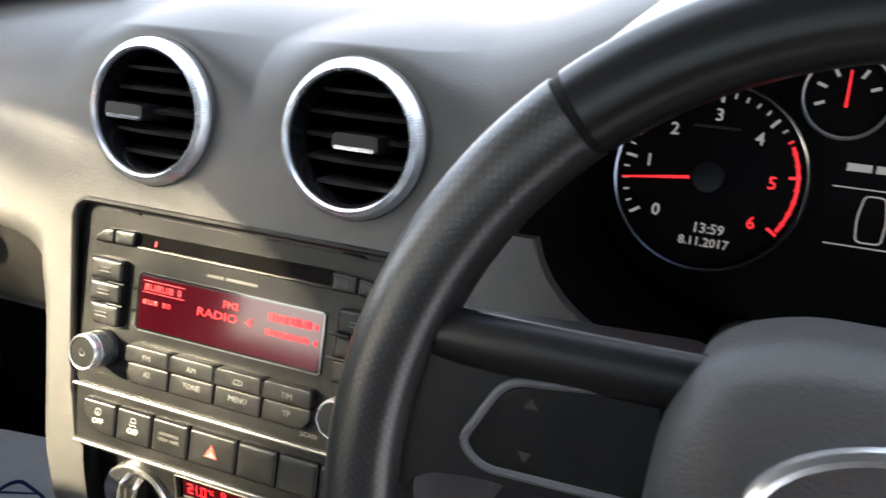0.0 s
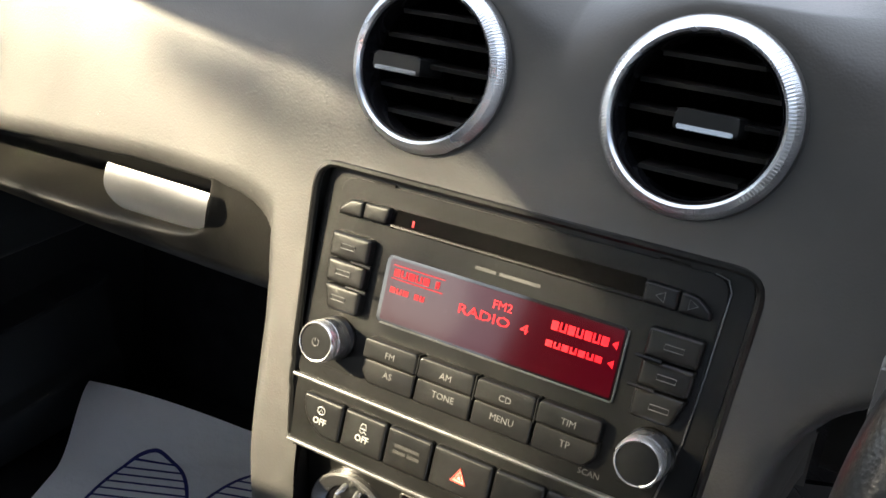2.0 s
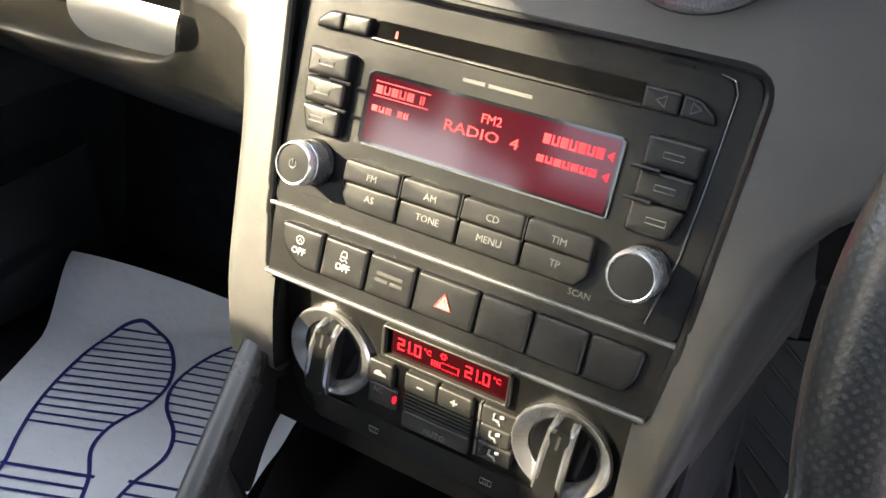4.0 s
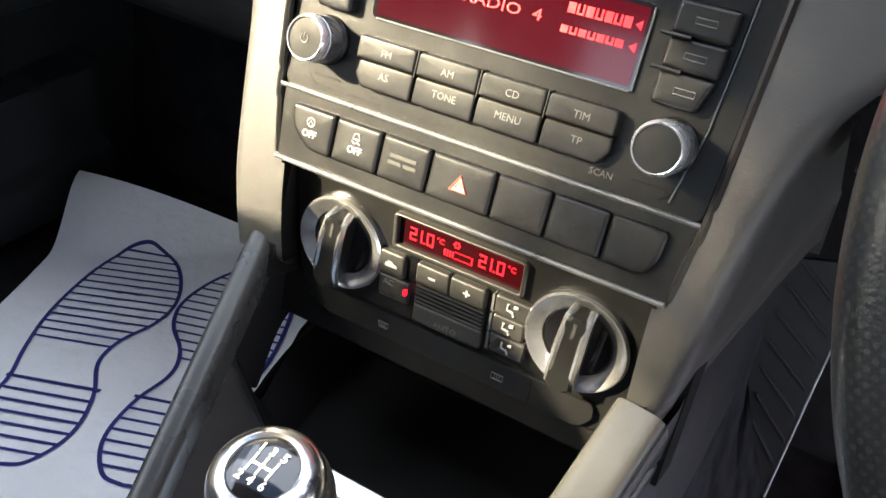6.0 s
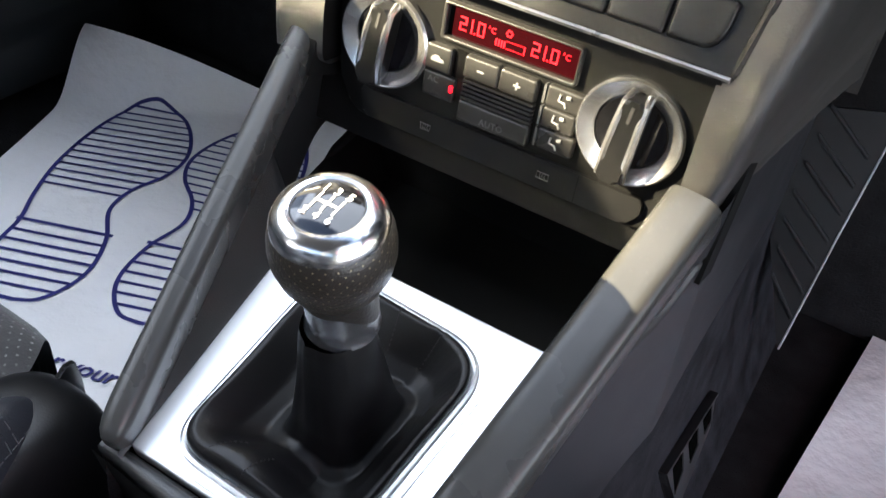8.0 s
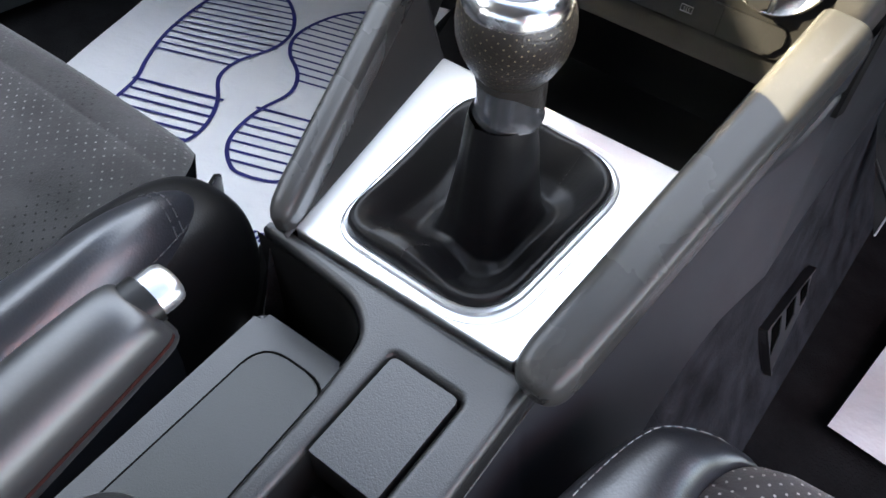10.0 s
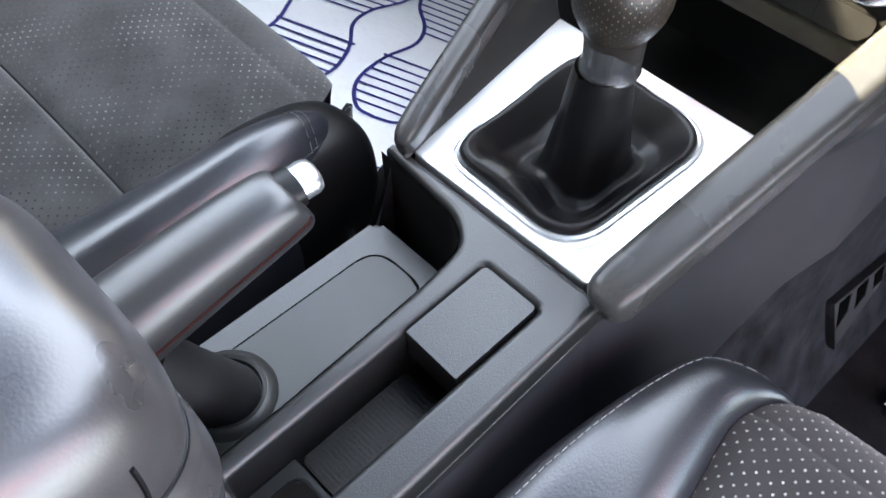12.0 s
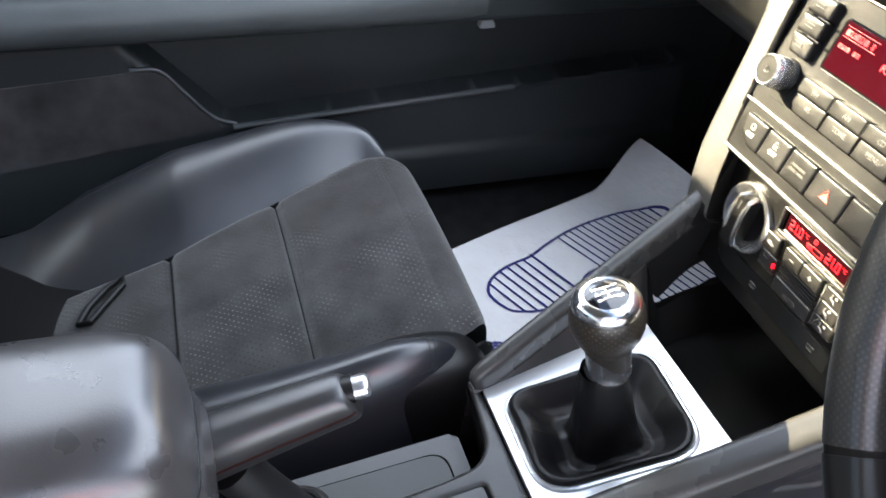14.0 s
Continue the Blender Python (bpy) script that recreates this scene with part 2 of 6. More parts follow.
NEEDLE_GLOW = mat("lit_needle", (0.15, 0.01, 0.01), 0.4, glow=(1.0, 0.03, 0.04), power=0.15)
HEADLINER = mat("headliner_cloth", (0.09, 0.088, 0.085), 0.95, grain=0.4, grain_size=0.002, vary=0.08)
ASPHALT = mat("asphalt", (0.055, 0.055, 0.057), 0.9, grain=0.5, grain_size=0.01, vary=0.3, vary_size=0.5)
HANDLE_METAL = mat("handle_metal", (0.80, 0.81, 0.83), 0.36, metal=0.88, grain=0.06, grain_size=0.0006, vary=0.06)
BARK = mat("bark", (0.16, 0.12, 0.09), 0.9, grain=0.8, grain_size=0.01, vary=0.35, vary_size=0.05)
LEAF = mat("leaf", (0.07, 0.10, 0.03), 0.6, vary=0.4, vary_size=0.2)
GLASS = bpy.data.materials.new("window_glass")
GLASS.use_nodes = True
GLASS.node_tree.nodes["Principled BSDF"].inputs["Transmission Weight"].default_value = 1.0
GLASS.node_tree.nodes["Principled BSDF"].inputs["Roughness"].default_value = 0.0
GLASS.node_tree.nodes["Principled BSDF"].inputs["IOR"].default_value = 1.05


# ---- building helpers ----
def thing(name, at, label, category, group="", kind=""):
    ob = new(name)
    ob.location = at
    ob.empty_display_size = 0.02
    return tagged(ob, label, category, group, kind)


def part(name, bm, material, parent=None, label="", smooth=True, angle=35):
    """Links a bmesh, in world metres, as one mesh object under a thing or a part."""
    me = bpy.data.meshes.new(name)
    bmesh.ops.recalc_face_normals(bm, faces=bm.faces)
    if smooth:
        for f in bm.faces:
            f.smooth = True
        limit = radians(angle)
        for e in bm.edges:
            if len(e.link_faces) == 2 and e.calc_face_angle(0) > limit:
                e.smooth = False
    bm.to_mesh(me)
    bm.free()
    me.materials.append(material)
    ob = new(name, me)
    if parent:
        ob.parent = parent
        if parent.type == "EMPTY":
            ob.matrix_parent_inverse = Matrix.Translation(-Vector(parent.location))
    if smooth and len(me.polygons) < 20000:
        wn_ = ob.modifiers.new("normals", "WEIGHTED_NORMAL")
        wn_.keep_sharp = True
    if label:
        tagged(ob, label)
    return ob


def basis(origin, u, v):
    """The matrix of a local frame: u to the right, v up along the face, w out of it."""
    u, v = Vector(u).normalized(), Vector(v).normalized()
    w = u.cross(v)
    return Matrix(((u.x, v.x, w.x, origin[0]), (u.y, v.y, w.y, origin[1]), (u.z, v.z, w.z, origin[2]), (0, 0, 0, 1)))


def face_frame(origin, tilt):
    a = radians(tilt)
    return basis(origin, (1, 0, 0), (0, math.sin(a), math.cos(a)))


def deck_frame(origin, slope):
    a = radians(slope)
    return basis(origin, (1, 0, 0), (0, math.cos(a), math.sin(a)))


def mm(points):
    return [(u / 1000, v / 1000) for u, v in points]


def rounded(points, r, n=5):
    """A closed outline with its corners rounded; r may be one radius or one for each corner."""
    out, k = [], len(points)
    for i in range(k):
        p, a, b = Vector(points[i]), Vector(points[i - 1]), Vector(points[(i + 1) % k])
        rad = r[i] if isinstance(r, (list, tuple)) else r
        da, db = (a - p), (b - p)
        cut = min(rad, da.length * 0.48, db.length * 0.48)
        if cut < 1e-6:
            out.append(tuple(p))
            continue
        s, e = p + da.normalized() * cut, p + db.normalized() * cut
        for j in range(n + 1):
            t = j / n
            out.append(tuple((1 - t) ** 2 * s + 2 * t * (1 - t) * p + t * t * e))
    return out


def box2(u0, v0, u1, v1, r=0.0, n=4):
    return rounded([(u0, v0), (u1, v0), (u1, v1), (u0, v1)], r, n) if r else [(u0, v0), (u1, v0), (u1, v1), (u0, v1)]


def prism(bm, outline, w0, w1, m, bevel=0.0, segments=2):
    """Extrudes an outline of the local frame from w0 to w1 and rounds the edge of its upper face."""
    low = [bm.verts.new(m @ Vector((u, v, w0))) for u, v in outline]
    top = [bm.verts.new(m @ Vector((u, v, w1))) for u, v in outline]
    k = len(outline)
    cap = bm.faces.new(top)
    bm.faces.new(low[::-1])
    for i in range(k):
        bm.faces.new((low[i], low[(i + 1) % k], top[(i + 1) % k], top[i]))
    if bevel:
        bmesh.ops.bevel(bm, geom=list(cap.edges), offset=bevel, segments=segments, profile=0.6, affect="EDGES", clamp_overlap=True)
    return bm


def slab(outline, w0, w1, m, bevel=0.0, segments=2):
    return prism(bmesh.new(), outline, w0, w1, m, bevel, segments)


def key_cap(outline, w0, w1, m, r=0.0016, crown=0.0005, steps=4):
    """A push key: upright sides, a rolled upper edge and a face that bows over its height."""
    area = sum(a[0] * b[1] - b[0] * a[1] for a, b in zip(outline, outline[1:] + outline[:1]))
    loop = outline if area > 0 else outline[::-1]
    n = len(loop)
    bm = bmesh.new()
    mid = (min(v for u, v in loop) + max(v for u, v in loop)) / 2
    half = max(v for u, v in loop) - mid
    rise = lambda v: crown * (1 - ((v - mid) / half) ** 2)
    rows = [[bm.verts.new(m @ Vector((u, v, w0))) for u, v in loop]]
    for k in range(steps + 1):
        t = k / steps * math.pi / 2
        inset = shrink(loop, r * (1 - math.cos(t)))
        rows.append([bm.verts.new(m @ Vector((u, v, w1 - r + r * math.sin(t) + rise(v)))) for u, v in inset])
    cu_, cv_ = sum(u for u, v in inset) / n, sum(v for u, v in inset) / n
    for q in (0.8, 0.6, 0.4, 0.2, 0.03):
        rows.append([bm.verts.new(m @ Vector((cu_ + (u - cu_) * q, cv_ + (v - cv_) * q, w1 + rise(cv_ + (v - cv_) * q)))) for u, v in inset])
    for a, b in zip(rows, rows[1:]):
        for i in range(n):
            bm.faces.new((a[i], a[(i + 1) % n], b[(i + 1) % n], b[i]))
    bm.faces.new(rows[-1])
    return bm


def shrink(loop, d):
    """An outline moved inwards by d (it must run anticlockwise)."""
    out, k = [], len(loop)
    for i in range(k):
        a, p, b = Vector(loop[i - 1]), Vector(loop[i]), Vector(loop[(i + 1) % k])
        n = Vector((0, 0))
        for q in ((p - a), (b - p)):
            if q.length > 1e-9:
                q.normalize()
                n += Vector((-q.y, q.x))
        n.normalize()
        out.append(tuple(p + n * d))
    return out


def holed(outer, hole, w0, w1, m, r=0.003, steps=4):
    """A slab with an opening through it and rounded upper edges."""
    bm, last = bmesh.new(), []
    for loop, sign in ((outer, 1), (hole, -1)):
        if not loop:
            continue
        area = sum(a[0] * b[1] - b[0] * a[1] for a, b in zip(loop, loop[1:] + loop[:1]))
        loop = loop if area > 0 else loop[::-1]
        rows = [[bm.verts.new(m @ Vector((u, v, w0))) for u, v in loop]]
        for k in range(steps + 1):
            t = k / steps * math.pi / 2
            rows.append([bm.verts.new(m @ Vector((u, v, w1 - r + r * math.sin(t)))) for u, v in shrink(loop, sign * r * (1 - math.cos(t)))])
        n = len(loop)
        for a, b in zip(rows, rows[1:]):
            for i in range(n):
                bm.faces.new((a[i], a[(i + 1) % n], b[(i + 1) % n], b[i]))
        last += [bm.edges.get((rows[-1][i], rows[-1][(i + 1) % n])) for i in range(n)]
    bmesh.ops.triangle_fill(bm, use_beauty=True, edges=last)
    return bm


def lathe(bm, profile, m, n=48):
    """Turns a profile of (radius, height) round the local w axis."""
    rings = []
    for r, w in profile:
        if r < 1e-6:
            rings.append([bm.verts.new(m @ Vector((0, 0, w)))])
        else:
            rings.append([bm.verts.new(m @ Vector((r * math.cos(2 * math.pi * i / n), r * math.sin(2 * math.pi * i / n), w))) for i in range(n)])
    uv = bm.loops.layers.uv.verify()
    run, last = 0.0, profile[0]
    for a, b, here in zip(rings, rings[1:], profile[1:]):
        low, run, mid = run, run + math.hypot(here[0] - last[0], here[1] - last[1]), max(here[0], 0.016)
        last = here
        for i in range(n):
            j = (i + 1) % n
            if len(a) == len(b) == n:
                f = bm.faces.new((a[i], a[j], b[j], b[i]))
                step = 2 * math.pi * 0.0245 / n
                for lp, q in zip(f.loops, ((i * step, low), ((i + 1) * step, low), ((i + 1) * step, run), (i * step, run))):
                    lp[uv].uv = q
                continue
            if len(a) == 1 and len(b) == 1:
                continue
            if len(a) == 1:
                bm.faces.new((a[0], b[i], b[j]))
            elif len(b) == 1:
                bm.faces.new((a[i], a[j], b[0]))
            else:
                bm.faces.new((a[i], a[j], b[j], b[i]))
    return bm


def sweep(bm, path, section, up=(0, 0, 1), closed=False, scale=None, caps=True):
    """Carries a section of (side, up) points along a path of world points."""
    rings, k = [], len(path)
    for i, p in enumerate(path):
        p = Vector(p)
        a = Vector(path[i - 1]) if (i or closed) else p
        b = Vector(path[(i + 1) % k]) if (i < k - 1 or closed) else p
        t = (b - a).normalized()
        side = t.cross(Vector(up)).normalized()
        top = side.cross(t).normalized()
        s = scale(i / max(1, k - 1)) if scale else 1.0
        rings.append([bm.verts.new(p + side * (x * s) + top * (y * s)) for x, y in section])
    n = len(section)
    pairs = list(zip(rings, rings[1:])) + ([(rings[-1], rings[0])] if closed else [])
    uv = bm.loops.layers.uv.verify()
    run = [0.0]
    for q, r_ in zip(section, section[1:] + section[:1]):
        run.append(run[-1] + math.hypot(r_[0] - q[0], r_[1] - q[1]))
    far = 0.0
    for k, (a, b) in enumerate(pairs):
        near, far = far, far + (Vector(path[(k + 1) % len(path)]) - Vector(path[k])).length
        for i in range(n):
            f = bm.faces.new((a[i], a[(i + 1) % n], b[(i + 1) % n], b[i]))
            for lp, q in zip(f.loops, ((run[i], near), (run[i + 1], near), (run[i + 1], far), (run[i], far))):
                lp[uv].uv = q
    if caps and not closed:
        bm.faces.new(rings[0][::-1])
        bm.faces.new(rings[-1])
    return bm


def ring(r, n=10):
    return [(r * math.cos(2 * math.pi * i / n), r * math.sin(2 * math.pi * i / n)) for i in range(n)]


def tube(bm, path, r, n=10, closed=False, up=(0, 0, 1), scale=None):
    return sweep(bm, path, ring(r, n), up, closed, scale)


def spline(points, n):
    """n points along a smooth curve through the given ones."""
    p = [Vector(q) for q in points]
    p = [p[0] * 2 - p[1]] + p + [p[-1] * 2 - p[-2]]
    out, spans = [], len(p) - 3
    for i in range(n):
        s = i / (n - 1) * spans
        k = min(int(s), spans - 1)
        t = s - k
        a, b, c, d = p[k:k + 4]
        out.append(0.5 * (2 * b + (c - a) * t + (2 * a - 5 * b + 4 * c - d) * t ** 2 + (3 * b - a - 3 * c + d) * t ** 3))
    return out


def sheet(fn, nu, nv, drop=None):
    """A surface of fn(i/nu, j/nv) points; drop(centre) leaves faces out."""
    bm = bmesh.new()
    g = [[bm.verts.new(fn(i / nu, j / nv)) for j in range(nv + 1)] for i in range(nu + 1)]
    for i in range(nu):
        for j in range(nv):
            q = (g[i][j], g[i + 1][j], g[i + 1][j + 1], g[i][j + 1])
            if drop and drop((q[0].co + q[2].co) / 2):
                continue
            bm.faces.new(q)
    for v in [v for v in bm.verts if not v.link_faces]:
        bm.verts.remove(v)
    return bm


def writing(name, body, size, m, material, parent, shear=0.0, depth=0.00015, bold=0.0, width=1.0):
    """Raised letters of the built-in font, centred on the local frame m."""
    cu = bpy.data.curves.new(name, "FONT")
    cu.body, cu.size, cu.align_x, cu.align_y = body, size, "CENTER", "CENTER"
    cu.extrude, cu.shear, cu.offset, cu.resolution_u = depth, shear, bold, 2
    ob = bpy.data.objects.new(name, cu)
    scene.collection.objects.link(ob)
    me = bpy.data.meshes.new_from_object(ob.evaluated_get(bpy.context.evaluated_depsgraph_get()))
    bpy.data.objects.remove(ob)
    me.transform(m @ Matrix.Diagonal((width, 1, 1, 1)))
    bm = bmesh.new()
    bm.from_mesh(me)
    return part(name, bm, material, parent, smooth=False)


def bars(bm, items, m, w0, w1):
    for u0, v0, u1, v1 in items:
        prism(bm, [(u0, v0), (u1, v0), (u1, v1), (u0, v1)], w0, w1, m)
    return bm


def smooth01(t):
    t = min(1.0, max(0.0, t))
    return t * t * (3 - 2 * t)


def table(pairs, x):
    if x <= pairs[0][0]:
        return pairs[0][1]
    for (a, p), (b, q) in zip(pairs, pairs[1:]):
        if x <= b:
            return p + (q - p) * (x - a) / (b - a)
    return pairs[-1][1]


def inside(p, poly):
    x, y, hit = p[0], p[1], False
    for (x0, y0), (x1, y1) in zip(poly, poly[1:] + poly[:1]):
        if (y0 > y) != (y1 > y) and x < (x1 - x0) * (y - y0) / (y1 - y0) + x0:
            hit = not hit
    return hit


STACK = face_frame((0, 0.8409, 0.4905), 20)      # radio face
CLIMATE = face_frame((0, 0.8220, 0.3600), 5)     # heater panel
DECK = deck_frame((0, 0.608, 0.240), 11)         # gear plate and console top
WHEEL = face_frame((0.3556, 0.6924, 0.5735), 16.5)
DIALS = face_frame((0.27, 0.930, 0.600), 20)


# ---- shell of the car: ground, floor, walls, roof, windows ----
bm = bmesh.new()
bmesh.ops.create_grid(bm, x_segments=8, y_segments=8, size=400, matrix=Matrix.Translation((0, 0, -0.30)))
tagged(part("ground", bm, ASPHALT), "grey asphalt ground outside the car", "ground", kind="structure")
bm = slab([(-0.80, -1.3), (0.80, -1.3), (0.80, 1.30), (-0.80, 1.30)], -0.04, 0.0, Matrix())
tagged(part("floor", bm, CARPET), "black carpeted car floor", "floor", kind="structure")
bm = slab([(-0.80, 0.0), (0.80, 0.0), (0.80, 0.64), (-0.80, 0.64)], 0.0, 0.03, basis((0, 1.25, 0.0), (1, 0, 0), (0, 0.16, 1)))
tagged(part("wall_front", bm, CARPET), "black carpeted bulkhead of the footwell", "wall", kind="structure")
bm = slab([(-0.80, -0.04), (0.80, -0.04), (0.80, 0.93), (-0.80, 0.93)], 0.0, 0.04, basis((0, -1.3, 0.0), (1, 0, 0), (0, 0, 1)))
tagged(part("wall_rear", bm, CARPET), "dark rear wall of the cabin", "wall", kind="structure")
bm = slab(rounded([(-0.765, -1.15), (0.765, -1.15), (0.765, 0.47), (-0.765, 0.47)], 0.04), 0.0, 0.03, basis((0, 0, 1.17), (1, 0, 0), (0, 1, -0.02)))
tagged(part("ceiling", bm, HEADLINER), "dark cloth headliner of the cabin", "ceiling", kind="structure")
# The stepped rear sill is made up to set where the sun's shade falls.
WINDOW = [(1.02, 0.60), (0.80, 0.745), (0.488, 0.945), (0.287, 1.065), (0.175, 1.118), (-0.160, 1.135), (-0.076, 0.950), (-0.036, 0.880), (-0.026, 0.855), (-0.02, 0.855), (0.06, 0.882), (0.13, 0.898), (0.21, 0.832), (0.30, 0.75), (0.45, 0.65)]
DOOR_GAP = [(0.02, 0.04), (1.02, 0.04), (1.08, 0.50), (0.80, 0.745), (0.488, 0.945), (0.287, 1.065), (0.175, 1.118), (0.0, 1.135)]
# The notch at its front is made up to keep sun off the armrest.
REAR_WINDOW = [(-0.28, 0.58), (-0.28, 0.78), (-0.52, 0.80), (-0.52, 0.985), (-0.60, 0.975), (-0.78, 0.88), (-0.88, 0.70), (-0.80, 0.62)]


def side_wall(x, lean, name, label, gap):
    """The body side: door top, pillars and roof edge round the window."""
    hole = rounded(gap, 0.012, 3)
    edge = [(-1.3, -0.04), (1.42, -0.04), (1.42, 0.62), (1.10, 0.72), (0.46, 1.08), (0.30, 1.20), (-1.3, 1.20)]
    bm = bmesh.new()
    loops = []
    for loop in (edge, hole, rounded(REAR_WINDOW, 0.012, 3)):
        vs = [bm.verts.new((x, y, z)) for y, z in loop]
        loops += [bm.edges.new((vs[i], vs[(i + 1) % len(vs)])) for i in range(len(vs))]
    bmesh.ops.triangle_fill(bm, use_beauty=True, edges=loops)
    out = bmesh.ops.extrude_face_region(bm, geom=list(bm.faces))
    bmesh.ops.translate(bm, verts=[v for v in out["geom"] if isinstance(v, bmesh.types.BMVert)], vec=(lean * 0.05, 0, 0))
    return tagged(part(name, bm, DOOR_SKIN, smooth=False), label, "wall", kind="structure")


side_wall(-0.74, -1, "wall_left", "dark cabin side with the passenger window opening", WINDOW)
side_wall(0.74, 1, "wall_right", "dark cabin side with the open driver doorway", DOOR_GAP)
for k, (x, outline) in enumerate(((-0.765, WINDOW), (-0.765, REAR_WINDOW), (0.765, REAR_WINDOW))):
    bm = bmesh.new()
    bm.faces.new([bm.verts.new((x, y, z)) for y, z in rounded(outline, 0.012, 3)])
    pane = tagged(part(f"window_{k + 1}", bm, GLASS, smooth=False), "clear side window glass", "window", kind="structure")
    pane.visible_shadow = False
bm = bmesh.new()
bm.faces.new([bm.verts.new(p) for p in ((-0.72, 1.42, 0.62), (0.72, 1.42, 0.62), (0.70, 0.46, 1.175), (-0.70, 0.46, 1.175))])
pane = tagged(part("window_4", bm, GLASS, smooth=False), "clear raked windscreen glass", "window", kind="structure")
pane.visible_shadow = False

# ---- unseen tree, added outside to dapple the sunlight that enters by the passenger window ----
tree = thing("tree", (-4.0, -0.1, -0.30), "unseen leafy tree added beside the car to dapple the sun", "tree")
ALONG, ACROSS = Vector((0.7425, 0.670, 0)), Vector((0.670, -0.7425, 0))


def on_beam(u, v, s):
    """A point u across the sun's way, whose shade falls at height v over the origin's line."""
    p = ALONG * s + ACROSS * u
    return Vector((p.x, p.y, v - 0.519 * s))


foot = Vector((-4.0, -0.1, -0.35))
part("trunk", tube(bmesh.new(), [foot, foot + Vector((0.03, 0.02, 1.2)), foot + Vector((-0.05, -0.05, 2.3)), foot + Vector((0.02, 0.04, 3.6)), foot + Vector((0.1, 0.1, 4.8))], 0.11, 12, scale=lambda t: 1 - 0.8 * t), BARK, tree)
rng = random.Random(11)
leaves = bmesh.new()


def leaf(at, size):
    m = Matrix.Translation(at) @ Matrix.Rotation(rng.uniform(0, 6.28), 4, "Z") @ Matrix.Rotation(rng.uniform(-0.9, 0.9), 4, "X") @ Matrix.Rotation(rng.uniform(-0.6, 0.6), 4, "Y")
    vs = [leaves.verts.new(m @ Vector((x * size, y * size, z * size))) for x, y, z in ((0, -1, 0), (0.42, -0.3, 0.08), (0.36, 0.4, 0.06), (0, 1, -0.1), (-0.36, 0.4, 0.06), (-0.42, -0.3, 0.08))]
    for q in ((0, 1, 2), (0, 2, 3), (0, 3, 4), (0, 4, 5)):
        leaves.faces.new([vs[k] for k in q])


bough = [foot + Vector((-0.03, -0.03, 2.0)), on_beam(-1.7, 1.35, -3.3), on_beam(-1.1, 1.12, -3.15), on_beam(-0.75, 0.98, -3.05), on_beam(-0.50, 0.90, -2.95), on_beam(-0.40, 0.84, -2.9)]
part("limb", tube(bmesh.new(), spline(bough, 24), 0.035, 8, scale=lambda t: 1 - 0.88 * t), BARK, tree)
for k in range(9):
    a = 2 * math.pi * k / 9
    h = 2.3 + 0.27 * k
    tip = foot + Vector((0.9 * math.cos(a * 2) - 0.3, 0.9 * math.sin(a * 2) + 0.3, h + 0.6))
    part("limb", tube(bmesh.new(), [foot + Vector((0, 0, h)), (foot + Vector((0, 0, h)) + tip) / 2 + Vector((0, 0, 0.08)), tip], 0.03, 6, scale=lambda t: 1 - 0.8 * t), BARK, tree)
    for i in range(150):
        leaf(tip + Vector((rng.gauss(0, 0.30), rng.gauss(0, 0.30), rng.gauss(0, 0.24))), rng.uniform(0.03, 0.06))
# Leaf clusters set on the sun's way to shade chosen parts of the dashboard.
for i in range(130):
    leaf(on_beam(rng.uniform(-0.79, -0.43), rng.uniform(0.785, 0.93), rng.uniform(-3.25, -2.85)), rng.uniform(0.016, 0.028))
for i in range(40):
    leaf(on_beam(rng.gauss(-0.792, 0.016), rng.gauss(0.811, 0.007), rng.uniform(-3.2, -2.9)), rng.uniform(0.013, 0.022))
for i in range(60):
    leaf(on_beam(rng.uniform(-0.535, -0.44), rng.uniform(0.742, 0.80), rng.uniform(-3.2, -2.9)), rng.uniform(0.014, 0.024))
for i in range(150):
    leaf(on_beam(rng.uniform(-0.595, -0.495), rng.uniform(0.68, 0.87), rng.uniform(-3.2, -2.9)), rng.uniform(0.013, 0.022))
# This cluster is added only to keep sun off the glove box lid.
for i in range(170):
    u = rng.uniform(-0.93, -0.745)
    leaf(on_beam(u, 0.712 + 0.603 * (u + 0.746) + rng.uniform(-0.050, 0.026), rng.uniform(-3.2, -2.9)), rng.uniform(0.014, 0.024))
part("crown", leaves, LEAF, tree, "loose crown of small green leaves", smooth=False)

# ---- dashboard ----
PROFILE = spline([(y, z, 0) for y, z in ((0.812, 0.30), (0.807, 0.335), (0.807, 0.37), (0.813, 0.41), (0.837, 0.4905), (0.860, 0.563), (0.873, 0.605),
                                         (0.884, 0.635), (0.900, 0.656), (0.925, 0.668), (0.97, 0.675), (1.05, 0.675), (1.15, 0.667), (1.25, 0.655), (1.38, 0.640))], 301)
LIP = [(-0.72, 0.500), (-0.43, 0.5215), (-0.27, 0.5340), (-0.18, 0.5370), (0.0, 0.5370), (0.12, 0.505), (0.145, 0.505), (0.165, 0.520), (0.19, 0.532), (0.72, 0.536)]
OPENING = [((STACK @ Vector((u, v, 0))).x, (STACK @ Vector((u, v, 0))).z) for u, v in
           rounded(mm([(111, -86), (117, -45), (123, 80), (-123, 80), (-117, -45), (-111, -86)]), [0.004, 0.01, 0.014, 0.014, 0.01, 0.004], 6)]
OPENING = OPENING + [(-0.104, 0.318), (0.104, 0.318)]
